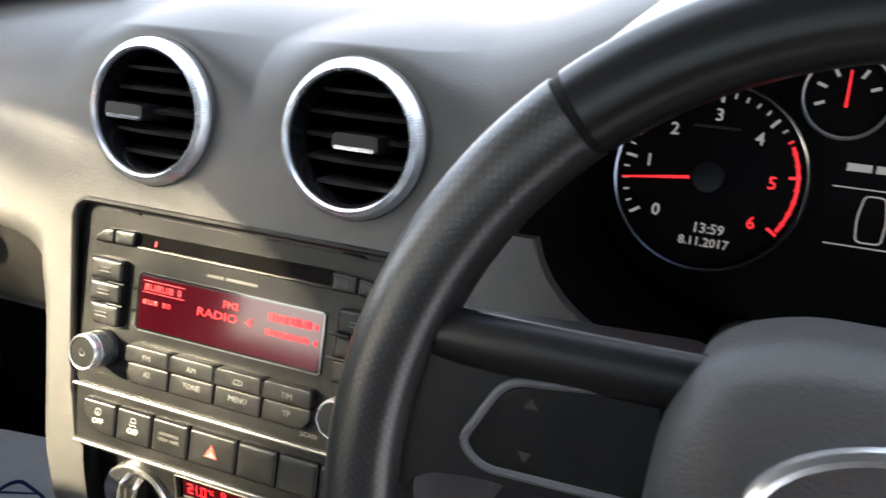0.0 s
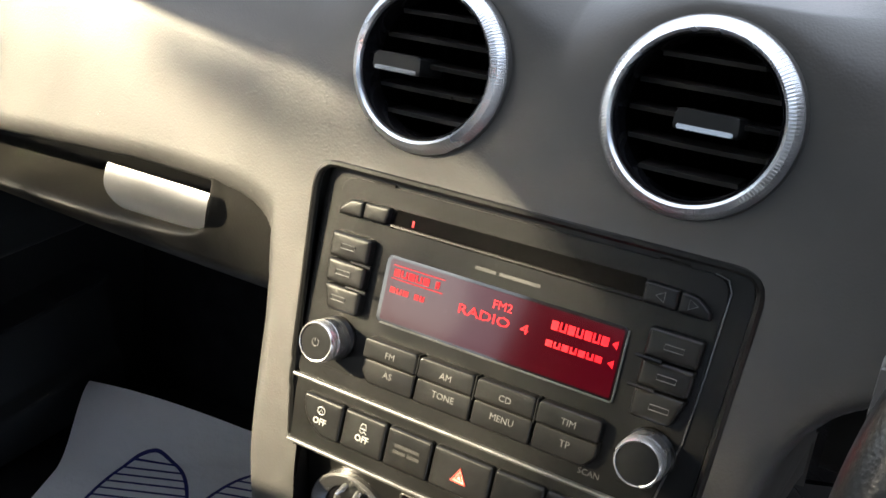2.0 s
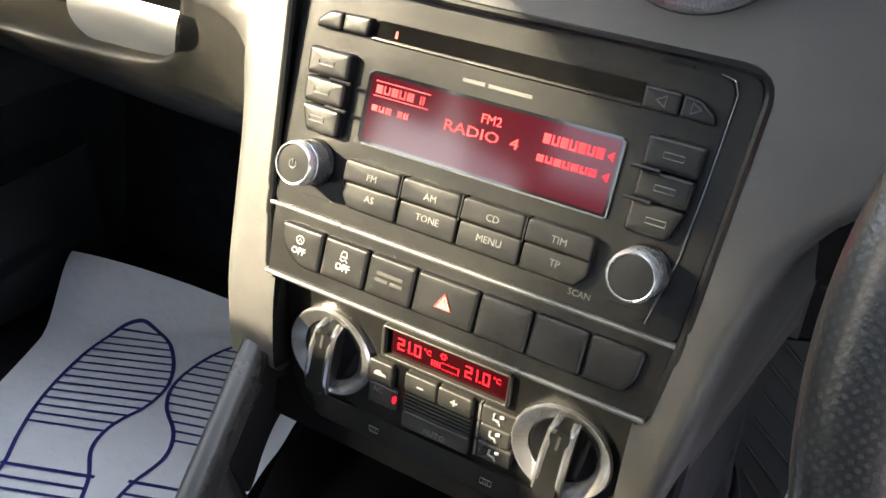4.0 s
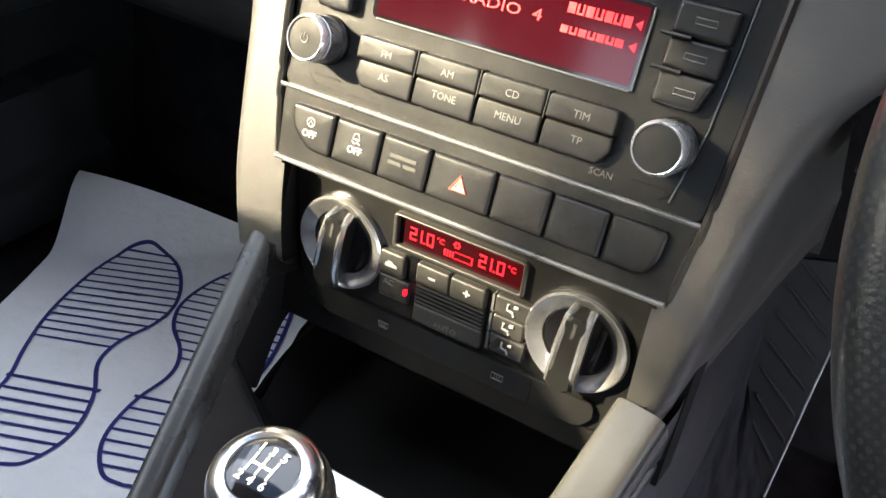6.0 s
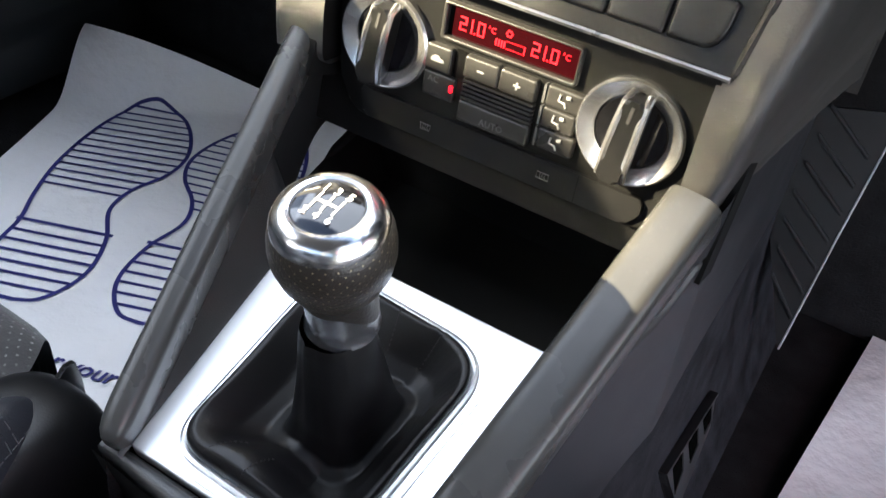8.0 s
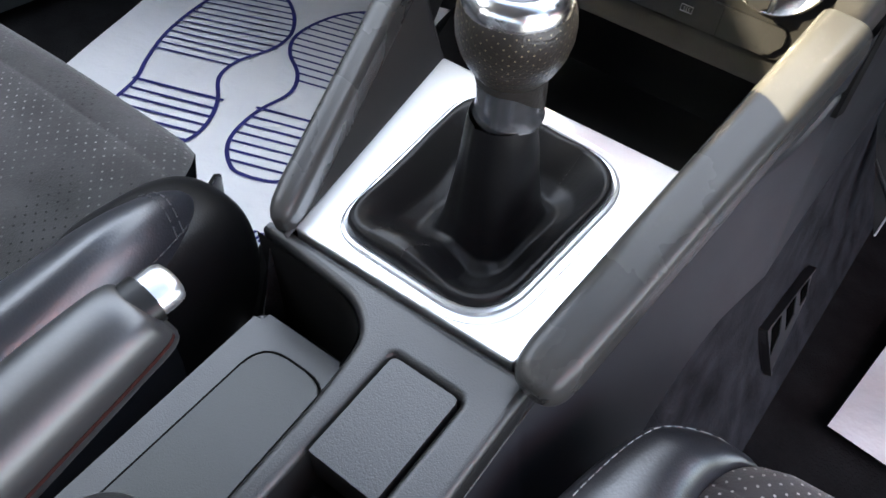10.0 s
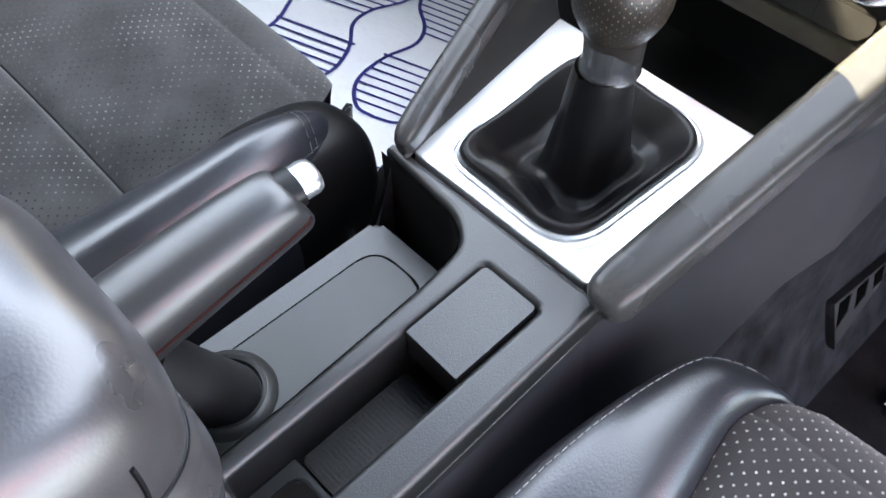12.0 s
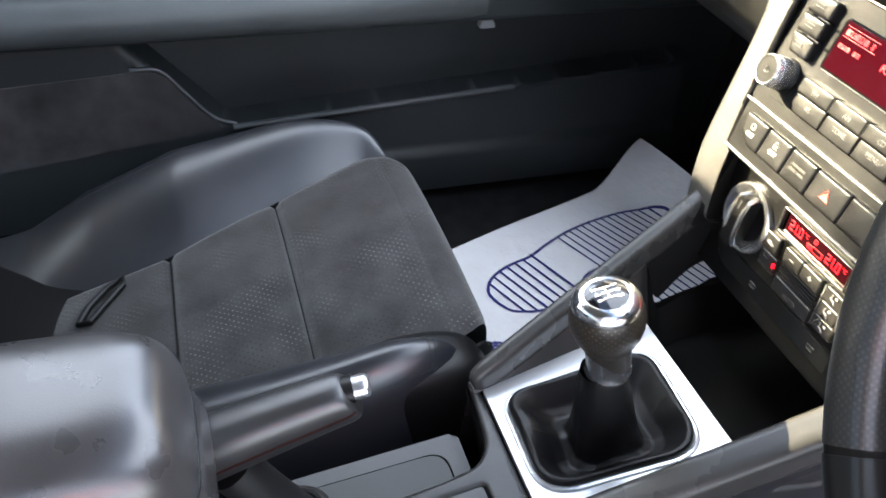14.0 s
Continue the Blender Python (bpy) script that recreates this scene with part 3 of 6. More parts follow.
CLUSTER = [(0.355 + 0.158 * math.copysign(abs(math.cos(a)) ** (0.95 if math.sin(a) > 0 else 0.7), math.cos(a)),
            0.612 + (0.122 if math.sin(a) > 0 else 0.078) * math.copysign(abs(math.sin(a)) ** 0.85, math.sin(a))) for a in [2 * math.pi * i / 48 for i in range(48)]]


def pad_depth(x, z):
    """How far the padded face falls back at its lower lip and beside the cheeks."""
    edge_x = table([(0.34, 0.121), (0.366, 0.126), (0.41, 0.132), (0.45, 0.137), (0.49, 0.143), (0.53, 0.147)], z) if x > 0 else 0.143
    a, b = z - table(LIP, x), edge_x - abs(x)
    d = (a + b + math.sqrt((a - b) ** 2 + (0.022 if x > 0 else 0.035) ** 2)) / 2
    d = min(d, z - 0.338)
    r = 0.011 if x > -0.15 else 0.017
    if d >= r:
        return 0.0
    return r - math.sqrt(r * r - (r - d) ** 2) if d > 0 else r + min(0.26, -d * 10)


VENT_LEFT = face_frame((-0.0635, 0.872, 0.626), 15).inverted()
VENT_RIGHT = face_frame((0.0770, 0.872, 0.626), 15).inverted()


def vent_swell(p):
    """How far the pad rises towards the ring of the nearest vent."""
    rise = 0.0
    for frame_ in (VENT_LEFT, VENT_RIGHT):
        q = frame_ @ p
        r = math.hypot(q.x, q.y)
        if r < 0.088 and -0.16 < q.z < -0.008:
            rise = max(rise, min(-0.008 - q.z, 0.028) * smooth01((0.088 - r) / 0.041))
    return rise


def dash_point(s, t):
    x = -0.72 + 1.44 * s
    p = PROFILE[round(t * 300)]
    y, z = p.x, p.y
    if z < 0.60 and y < 0.9:
        y += pad_depth(x, z)
    far = max(0.0, abs(x + 0.02) - 0.22)
    y += 0.16 * far * far
    hood = smooth01(1 - abs(x - 0.355) / 0.25) * smooth01((y - 0.86) / 0.05) * smooth01((1.15 - y) / 0.2)
    p = Vector((x, y, z + 0.078 * hood))
    return p + Vector((0, -0.966, 0.259)) * vent_swell(p)


def dash_drop(c):
    if c.y < 0.9 and inside((c.x, c.z), OPENING):
        return True
    if abs(c.x) > 0.150 and c.z < 0.60 and pad_depth(c.x, c.z) > (0.11 if c.x > 0 else 0.27):
        return True
    if c.x > 0.15 and c.z < 0.566 and c.y > 0.874 + 0.16 * max(0.0, c.x - 0.20) ** 2:
        return True
    for q in (VENT_LEFT @ c, VENT_RIGHT @ c):
        if q.z > -0.075 and math.hypot(q.x, q.y) < 0.0438:
            return True
    return c.y < 0.94 and inside((0.355 + (c.x - 0.355) / 1.02, 0.612 + (c.z - 0.612) / 1.02), CLUSTER)


dashboard = thing("dashboard", (0, 0.95, 0.62), "dark grey grained soft dashboard with two round vents", "dashboard")
part("pad", sheet(dash_point, 640, 300, dash_drop), PAD, dashboard, angle=60)
edge = [p for p in OPENING if p[1] > 0.34]
path = []
for x, z in edge:
    k = min(PROFILE[:200], key=lambda q: abs(q.y - z))
    path.append((x, k.x + 0.0015, z))
part("opening_lip", tube(bmesh.new(), path, 0.0024, 8, up=(0, -1, 0)), FACE, dashboard)
part("opening_back", slab(box2(-0.128, -0.19, 0.128, 0.085), -0.075, -0.045, STACK), BLACK, dashboard)
for sgn in (-1, 1):
    for u, v0, v1 in ((0.1255, -0.045, 0.085), (0.1130, -0.160, -0.045)):
        part("opening_side", slab(box2(sgn * u - 0.003, v0, sgn * u + 0.003, v1), -0.06, -0.014, STACK), BLACK, dashboard)

# knee panel under the wheel
part("knee_panel", sheet(lambda s, t: Vector((0.162 + 0.56 * s, 0.872 + 0.07 * smooth01(1 - t / 0.35) + 0.30 * max(0.0, 0.12 - t) / 0.12, 0.424 + 0.118 * t ** 0.8)), 24, 30), GLOVE, dashboard, "dark lower dashboard panel")

# visor round the instruments, and their lower frame
def hood_ring(bm, y, grow):
    return [bm.verts.new((0.355 + (x - 0.355) * grow, y - (0.03 if z > 0.612 else 0.0), 0.612 + (z - 0.612) * grow)) for x, z in CLUSTER]


for name, steps, m_ in (("instrument_hood", ((1.02, 0.97), (0.93, 0.985), (0.875, 1.0), (0.850, 1.012)), DIAL_BLACK), ("hood_lip", ((0.850, 1.012), (0.846, 1.022), (0.847, 1.032), (0.856, 1.042), (0.90, 1.048), (0.96, 1.050)), PAD)):
    bm = bmesh.new()
    rings = [hood_ring(bm, y, grow) for y, grow in steps]
    for a, b in zip(rings, rings[1:]):
        for i in range(48):
            bm.faces.new((a[i], a[(i + 1) % 48], b[(i + 1) % 48], b[i]))
    part(name, bm, m_, dashboard)
bm = bmesh.new()
for k in range(4):
    prism(bm, box2(0.092, 1.288 + k * 0.022, 0.46, 1.299 + k * 0.022, 0.003), 0.640, 0.657 - k * 0.001, Matrix())
part("defroster_slat", bm, BLACK, dashboard)
part("defroster_catch", slab(box2(0.040, 1.293, 0.086, 1.322, 0.008), 0.640, 0.6545, Matrix(), 0.003), PLASTIC, dashboard)
writing("raised_word", "AIRBAG", 0.0095, face_frame((-0.284, 0.8637, 0.5585), 18) @ Matrix.Translation((0, 0, 0.0032)), PAD, dashboard, depth=0.0012, width=1.15)

sheet_of_paper = slab(rounded([(-0.330, 0.868), (-0.158, 0.967), (-0.263, 1.149), (-0.435, 1.050)], 0.002), 0.684, 0.6846, Matrix())
tagged(part("paper_sheet", sheet_of_paper, WHITE_PAPER, smooth=False), "plain white paper sheet lying on the dashboard", "paper")


# ---- air vents ----
def air_vent(cx, tab, group):
    m = face_frame((cx, 0.872, 0.626), 15)
    v = thing("air_vent", (cx, 0.872, 0.626), "round black air vent with a knurled silver ring", "air vent", group)
    bm = bmesh.new()
    n, prof = 640, [(0.0374, -0.012), (0.0374, -0.002), (0.0381, 0.0016), (0.0394, 0.0028), (0.0422, 0.0010), (0.0448, -0.0030), (0.0452, -0.0060), (0.0442, -0.012)]
    loops = []
    for k, (r, w) in enumerate(prof):
        loop = []
        for i in range(n):
            a = 2 * math.pi * i / n
            q = r + (0.00020 if (i // 2) % 2 and 3 < k < 7 else 0.0)
            loop.append(bm.verts.new(m @ Vector((q * math.cos(a), q * math.sin(a), w + (0.00020 if (i // 2) % 2 and 3 < k < 6 else 0.0)))))
        loops.append(loop)
    for a, b in zip(loops, loops[1:]):
        for i in range(n):
            bm.faces.new((a[i], a[(i + 1) % n], b[(i + 1) % n], b[i]))
    part("ring", bm, CHROME, v, "knurled silver ring", angle=25)
    part("collar", lathe(bmesh.new(), [(0.0444, -0.004), (0.0458, -0.0055), (0.0466, -0.010), (0.0472, -0.024), (0.0480, -0.045), (0.048, -0.09)], m, 72), PAD, v)
    # Barrel and rear vanes take this black to paint the shade inside the vent.
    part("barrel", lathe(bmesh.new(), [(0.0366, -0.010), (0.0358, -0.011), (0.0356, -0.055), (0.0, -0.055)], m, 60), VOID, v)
    part("inner_rim", lathe(bmesh.new(), [(0.0376, -0.001), (0.0370, 0.0004), (0.0362, -0.001), (0.0358, -0.006), (0.0356, -0.014)], m, 90), GLOSS, v, "glossy black inner rim")
    for v0 in (-26, -13, 0, 13, 26):
        half = math.sqrt(0.0355 ** 2 - (v0 / 1000) ** 2) - 0.0012
        bm = bmesh.new()
        k = 14
        rows = []
        for i in range(k + 1):
            u = -half + 2 * half * i / k
            bow = -0.007 * (u / 0.036) ** 2
            q = v0 / 1000
            rows.append([bm.verts.new(m @ Vector((u, q + dv, w))) for dv, w in ((-0.0011, -0.0075 + bow), (0.0011, -0.0065 + bow), (0.0030, -0.024 + bow), (0.0006, -0.024 + bow))])
        for a, b in zip(rows, rows[1:]):
            for i in range(4):
                bm.faces.new((a[i], a[(i + 1) % 4], b[(i + 1) % 4], b[i]))
        bm.faces.new(rows[0][::-1])
        bm.faces.new(rows[-1])
        part("slat", bm, HEATER_KEY, v, angle=30)
    for u0 in (-24, -12, 0, 12, 24):
        h = math.sqrt(0.034 ** 2 - (u0 / 1000) ** 2)
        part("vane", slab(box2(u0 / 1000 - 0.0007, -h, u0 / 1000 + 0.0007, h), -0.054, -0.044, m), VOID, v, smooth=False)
    t = tab - cx
    bm = slab(rounded([(t - 0.0145, -0.0055), (t + 0.0145, -0.0055), (t + 0.0138, 0.0040), (t - 0.0138, 0.0040)], 0.002), -0.02, 0.0035, m, 0.0018, 3)
    slider = part("slider", bm, KEY, v)
    part("slider_trim", slab(box2(t - 0.0125, -0.0052, t + 0.0125, -0.0030, 0.0008), 0.0022, 0.0042, m, 0.0006), GUNMETAL, slider, "bright metal strip")
    return v


air_vent(-0.0635, -0.0775, "round centre vents")
air_vent(0.0770, 0.0830, "round centre vents")

# ---- glove box ----
glove = thing("glove_box", (-0.42, 0.87, 0.40), "dark grey closed glove box with a silver handle", "glove box")
RIDGE = [(-0.72, 0.470), (-0.44, 0.4815), (-0.31, 0.4855), (-0.240, 0.4880), (-0.15, 0.4900)]


def glove_point(s, t):
    x, z = -0.715 + 0.563 * s, 0.31 + 0.235 * t
    low = max(0.0, 0.482 - z)
    y = 0.857 + 1.50 * (math.sqrt(low ** 2 + 0.014 ** 2) - 0.014) + 0.10 * max(0, -x - 0.25) ** 2
    a, b = z - table(RIDGE, x), -0.2050 + 0.1 * (z - 0.50) - x
    d = (a + b - math.sqrt((a - b) ** 2 + 0.024 ** 2)) / 2
    y += 0.054 * smooth01((d + 0.002) / 0.011) - 0.0012 * math.exp(-((d + 0.004) / 0.005) ** 2)
    y += 0.006 * smooth01((x + 0.158) / 0.008)
    return Vector((x, y, z))


part("lid", sheet(glove_point, 280, 160), GLOVE, glove, angle=60)


def handle_point(s, t):
    a = t * math.pi * 0.62
    right = -0.1995 - 0.038 * (1 - math.sqrt(max(0, 1 - max(0, 1 - t / 0.85) ** 2)))
    left = -0.289 - 0.006 * (1 - t) + 0.004 * (1 - math.sqrt(max(0, 1 - max(0, 1 - t / 0.15) ** 2)))
    return Vector((left + (right - left) * s - 0.006 * (1 - t), 0.870 - 0.021 * math.sin(0.12 + a), 0.4885 + 0.0410 * t))


bm = sheet(handle_point, 24, 28)
bmesh.ops.solidify(bm, geom=list(bm.faces), thickness=0.002)
part("handle", bm, HANDLE_METAL, glove, "curved satin silver handle")

# ---- radio ----
radio = thing("radio", (0, 0.835, 0.4905), "black car radio with a red display and two knobs", "car radio")
part("frame", slab(rounded(mm([(-120, 78), (120, 78), (114.2, -45.2), (-114.2, -45.2)]), [0.014, 0.014, 0.003, 0.003], 6), -0.03, 0.0, STACK, 0.0012), FACE, radio)
part("faceplate", slab(rounded(mm([(-108.5, 72.5), (108.5, 72.5), (104.6, -8), (98, -41), (-98, -41), (-104.6, -8)]), [0.010, 0.010, 0.01, 0.006, 0.006, 0.01], 6), -0.01, 0.0012, STACK, 0.0006), FACE, radio)
for u in (-88, 74):
    part("removal_slot", slab(mm(box2(u, 72.4, u + 14, 73.8)), -0.001, 0.0016, STACK), BLACK, radio, smooth=False)
# A solid black slab paints the dark of the slot's opening.
part("disc_slot", slab(mm([(-70, 61.5), (70, 62.5), (71, 52), (-73, 52)]), -0.004, 0.0016, STACK), VOID, radio, "black disc slot", smooth=False)
part("slot_lip", tube(bmesh.new(), [STACK @ Vector((u / 1000, 0.0522, 0.0018)) for u in (-72, -30, 30, 71)], 0.0011, 6), FACE, radio)
part("slot_lamp", slab(mm(box2(-59, 54.5, -57.6, 58)), 0.001, 0.0020, STACK), DIM_GLOW, radio, smooth=False)
for name, outline in (("eject_key", [(-104.5, 51.5), (-103.6, 55.5), (-97, 61), (-89, 61.3), (-89, 52)]), ("load_key", [(-88.3, 52), (-88.3, 61.3), (-72, 61.8), (-73.5, 52.3)]),
                      ("back_key", [(71.5, 51.5), (70.8, 61.8), (87.6, 61.5), (87.6, 51.3)]), ("next_key", [(88.4, 51.3), (88.4, 61.4), (96, 60.6), (103.4, 55), (104, 51.2)])):
    part(name, key_cap(rounded(mm(outline), 0.0016), 0.0, 0.0056, STACK, 0.0014, 0.0004), KEY, radio)
for cu_, sg in ((79.5, -1), (95, 1)):
    bm = bmesh.new()
    pts = [Vector((cu_ / 1000 + sg * 0.0022, 0.0565, 0.0061)), Vector((cu_ / 1000 - sg * 0.0020, 0.0590, 0.0061)), Vector((cu_ / 1000 - sg * 0.0020, 0.0540, 0.0061))]
    tube(bm, [STACK @ p for p in pts], 0.00032, 6, closed=True, up=(0, -1, 0.3))
    part("arrow_mark", bm, PRINT, radio)
part("faceplate_edge", tube(bmesh.new(), [STACK @ Vector((u / 1000, v / 1000, 0.0008)) for u, v in ((100, 73.0), (106.5, 71.5), (109.0, 66), (107.2, 25), (105.0, -8), (98.6, -41))], 0.00045, 6, up=(0, -1, 0.3)), TRIM, radio, "thin bright edge line")
part("display_bezel", slab(mm(box2(-69, -0.6, 69, 37.2, 3)), 0.0, 0.0022, STACK, 0.0008), GLOSS, radio)
part("bezel_edge", tube(bmesh.new(), [STACK @ Vector((u / 1000, v / 1000, 0.0022)) for u, v in ((68.6, 36), (68.6, 0.4), (67, -0.4), (-66, -0.4))], 0.0005, 6, up=(0, -1, 0.3)), TRIM, radio)
part("display", slab(mm(box2(-66.5, 1.4, 66.8, 35.4, 1)), 0.0, 0.0026, STACK), LCD, radio, "dark red lit display", smooth=False)


def on_stack(u, v, w=0.003):
    return STACK @ Matrix.Translation((u / 1000, v / 1000, w))


writing("band_text", "FM2", 0.0062, on_stack(3, 28.4), RED_GLOW, radio, width=1.05)
writing("station_text", "RADIO  4", 0.0072, on_stack(-1, 20.6), RED_GLOW, radio, width=1.38)
for u0, v0, u1, v1, m_ in ((30.5, 25.2, 61.2, 29.8, RED_GLOW), (29.5, 16.4, 60.0, 19.6, RED_GLOW), (-63, 26.5, -40, 30.6, DIM_GLOW), (-37, 26.5, -34, 30.6, DIM_GLOW), (-63.5, 17.4, -51, 20.4, DIM_GLOW), (-48, 17.4, -41, 20.4, DIM_GLOW)):
    bm = bmesh.new()
    n_ = max(2, round((u1 - u0) / 4.6))
    step = (u1 - u0) / n_
    for i in range(n_):
        a, b, t = u0 + i * step, u0 + (i + 1) * step - 0.9, 0.9
        prism(bm, mm([(a, v0), (b, v0), (b, v1), (b - t, v1), (b - t, v0 + t), (a + t, v0 + t), (a + t, v1), (a, v1)] if i % 2 else [(a, v0), (b, v0), (b, v1), (a, v1)]), 0.0024, 0.0030, STACK)
    part("name_bar", bm, m_, radio, smooth=False)
for v in (27.4, 17.8):
    part("display_arrow", slab(mm([(62.2, v), (65.0, v - 2.0), (65.0, v + 2.0)]), 0.0024, 0.0030, STACK), RED_GLOW, radio, smooth=False)
for v in (24.9, 32.2):
    part("display_rule", slab(mm(box2(-64, v, -32, v + 0.5)), 0.0024, 0.0030, STACK), DIM_GLOW, radio, smooth=False)
bm = bmesh.new()
bars(bm, [(-0.0175, 0.0428, -0.0055, 0.0446), (-0.0035, 0.0428, 0.0195, 0.0446)], STACK, 0.001, 0.0014)
part("maker_name_bars", bm, MAKER_PRINT, radio, "pale bars in place of a maker name", smooth=False)
for s in (-1, 1):
    for k, (v1, v0) in enumerate(((42, 27.6), (27.0, 13.4), (12.8, -1.6))):
        o1, o0 = 104.6 - 0.05 * (42 - v1), 104.6 - 0.05 * (42 - v0) - (4 if k == 2 else 0)
        key = part("preset_key", key_cap(rounded(mm([(s * 78.5, v0), (s * 78.5, v1), (s * o1, v1), (s * o0, v0)]), 0.0022), 0.0, 0.0074, STACK, 0.0020, 0.0004), KEY, radio)
        bm = bmesh.new()
        c = s * 92.0
        tube(bm, [STACK @ Vector(((c + a) / 1000, (v0 + v1) / 2000 + b / 1000, 0.0079)) for a, b in ((-4.6, -1.25), (4.6, -1.25), (4.6, 1.25), (-4.6, 1.25))], 0.00026, 5, closed=True, up=(0, -1, 0.3))
        part("key_mark", bm, PRINT, key)
    for v0 in (27.3, 13.1):
        part("key_prong", tube(bmesh.new(), [STACK @ Vector((s * u / 1000, v0 / 1000, 0.0080)) for u in (75.0, 80, 88)], 0.0010, 6, up=(0, 0.3, 1)), KEY, radio)
    base = STACK @ Matrix.Translation((s * 0.0915, -0.0178, 0))
    knob = part("knob", lathe(bmesh.new(), [(0.0126, 0.0), (0.0126, 0.003), (0.0110, 0.0045), (0.0110, 0.018), (0.0100, 0.0212), (0.0, 0.0216)], base, 64), KEY, radio)
    bm = bmesh.new()
    prof, loops, n = [(0.0110, 0.0045), (0.0117, 0.0058), (0.0117, 0.0160), (0.0112, 0.0165)], [], 144
    for k, (r, w) in enumerate(prof):
        loops.append([bm.verts.new(base @ Vector(((r + (0.00022 if i % 2 and 0 < k < 4 else 0)) * math.cos(2 * math.pi * i / n), (r + (0.00022 if i % 2 and 0 < k < 4 else 0)) * math.sin(2 * math.pi * i / n), w))) for i in range(n)])
    for a, b in zip(loops, loops[1:]):
        for i in range(n):
            bm.faces.new((a[i], a[(i + 1) % n], b[(i + 1) % n], b[i]))
    part("knurled_side", bm, DIAL_CHROME, knob, "knurled dark chrome side")
    part("knob_ring", lathe(bmesh.new(), [(0.0112, 0.0160), (0.0120, 0.0168), (0.0119, 0.0192), (0.0113, 0.0212), (0.0106, 0.0222), (0.0101, 0.0220), (0.0099, 0.0208)], base, 72), CHROME, knob, "bright chrome ring")
    if s < 0:
        bm = bmesh.new()
        tube(bm, [base @ Vector((0.0022 * math.cos(a), 0.0022 * math.sin(a), 0.0217)) for a in [math.radians(120 + 30 * i) for i in range(11)]], 0.0003, 5, up=(0, -1, 0.3))
        tube(bm, [base @ Vector((0, 0.0005, 0.0221)), base @ Vector((0, 0.0026, 0.0221))], 0.0003, 5, up=(0, -1, 0.3))
        part("power_mark", bm, PRINT, knob)
    part("knob_notch", slab(mm(box2(s * 87.8 - 8, -36.5, s * 87.8 + 8, -35.4)), 0.0, 0.0016, STACK), BLACK, radio, smooth=False)
labels = (("FM", "AS"), ("AM", "TONE"), ("CD", "MENU"), ("TIM", "TP"))
for k in range(4):
    u0, u1 = -69 + k * 34.6 + (0.4 if k else 0), -69 + (k + 1) * 34.6 - 0.9
    cut0, cut1 = (5 if k == 0 else 0), (5 if k == 3 else 0)
    top = part("function_key", key_cap(rounded(mm([(u0, -20.6), (u1, -20.6), (u1, -9.2), (u0, -9.2)]), [0.0012, 0.0012, 0.0028, 0.0028]), 0.0, 0.0083, STACK, 0.0011, 0.00025), KEY, radio)
    low = part("function_key", key_cap(rounded(mm([(u0 + cut0, -34.5), (u1 - cut1, -34.5), (u1, -28), (u1, -21.0), (u0, -21.0), (u0, -28)]), 0.0018), 0.0, 0.0066, STACK, 0.0011, 0.00025), KEY, radio)
    c = (u0 + u1) / 2
    writing("key_text", labels[k][0], 0.0050, on_stack(c + 0.5, -15.6, 0.0086), PRINT, top)
    writing("key_text", labels[k][1], 0.0050, on_stack(c + 0.5, -26.8, 0.0069), PRINT, low)
    if k:
        part("key_divider", slab(mm(box2(u0 - 1.2, -22, u0 - 0.3, -9)), 0.0, 0.0078, STACK, 0.0003), KEY, radio)
writing("scan_text", "SCAN", 0.0044, on_stack(66.0, -38.3, 0.0013), PRINT, radio)

# ---- switch row ----
switches = thing("switch_panel", (0, 0.82, 0.425), "black switch strip with seven flat keys and bright edges", "switch panel")
part("panel", slab(mm([(-114.2, -46.2), (114.2, -46.2), (110.6, -84.5), (-110.6, -84.5)]), -0.03, 0.0, STACK, 0.0008), FACE, switches)
part("upper_trim", sweep(bmesh.new(), [STACK @ Vector((u / 1000, -0.0463, 0.0012)) for u in (-115, -60, 0, 60, 115)], [(-0.0012, -0.002), (0.0012, -0.002), (0.0010, 0.0012), (0, 0.0017), (-0.0010, 0.0012)], up=(0, -0.94, 0.34)), TRIM, switches, "thin bright trim strip")
part("lower_trim", sweep(bmesh.new(), [STACK @ Vector((u / 1000, -0.0852, 0.0010)) for u in (-111, -60, 0, 60, 111)], [(-0.0012, -0.010), (0.0010, -0.010), (0.0010, 0.0008), (-0.0002, 0.0014), (-0.0012, 0.0008)], up=(0, -0.94, 0.34)), TRIM, switches, "worn bright trim strip")
splits = (-104.5, -75.2, -46.2, -17.0, 19.2, 48.2, 77.0, 104.5)
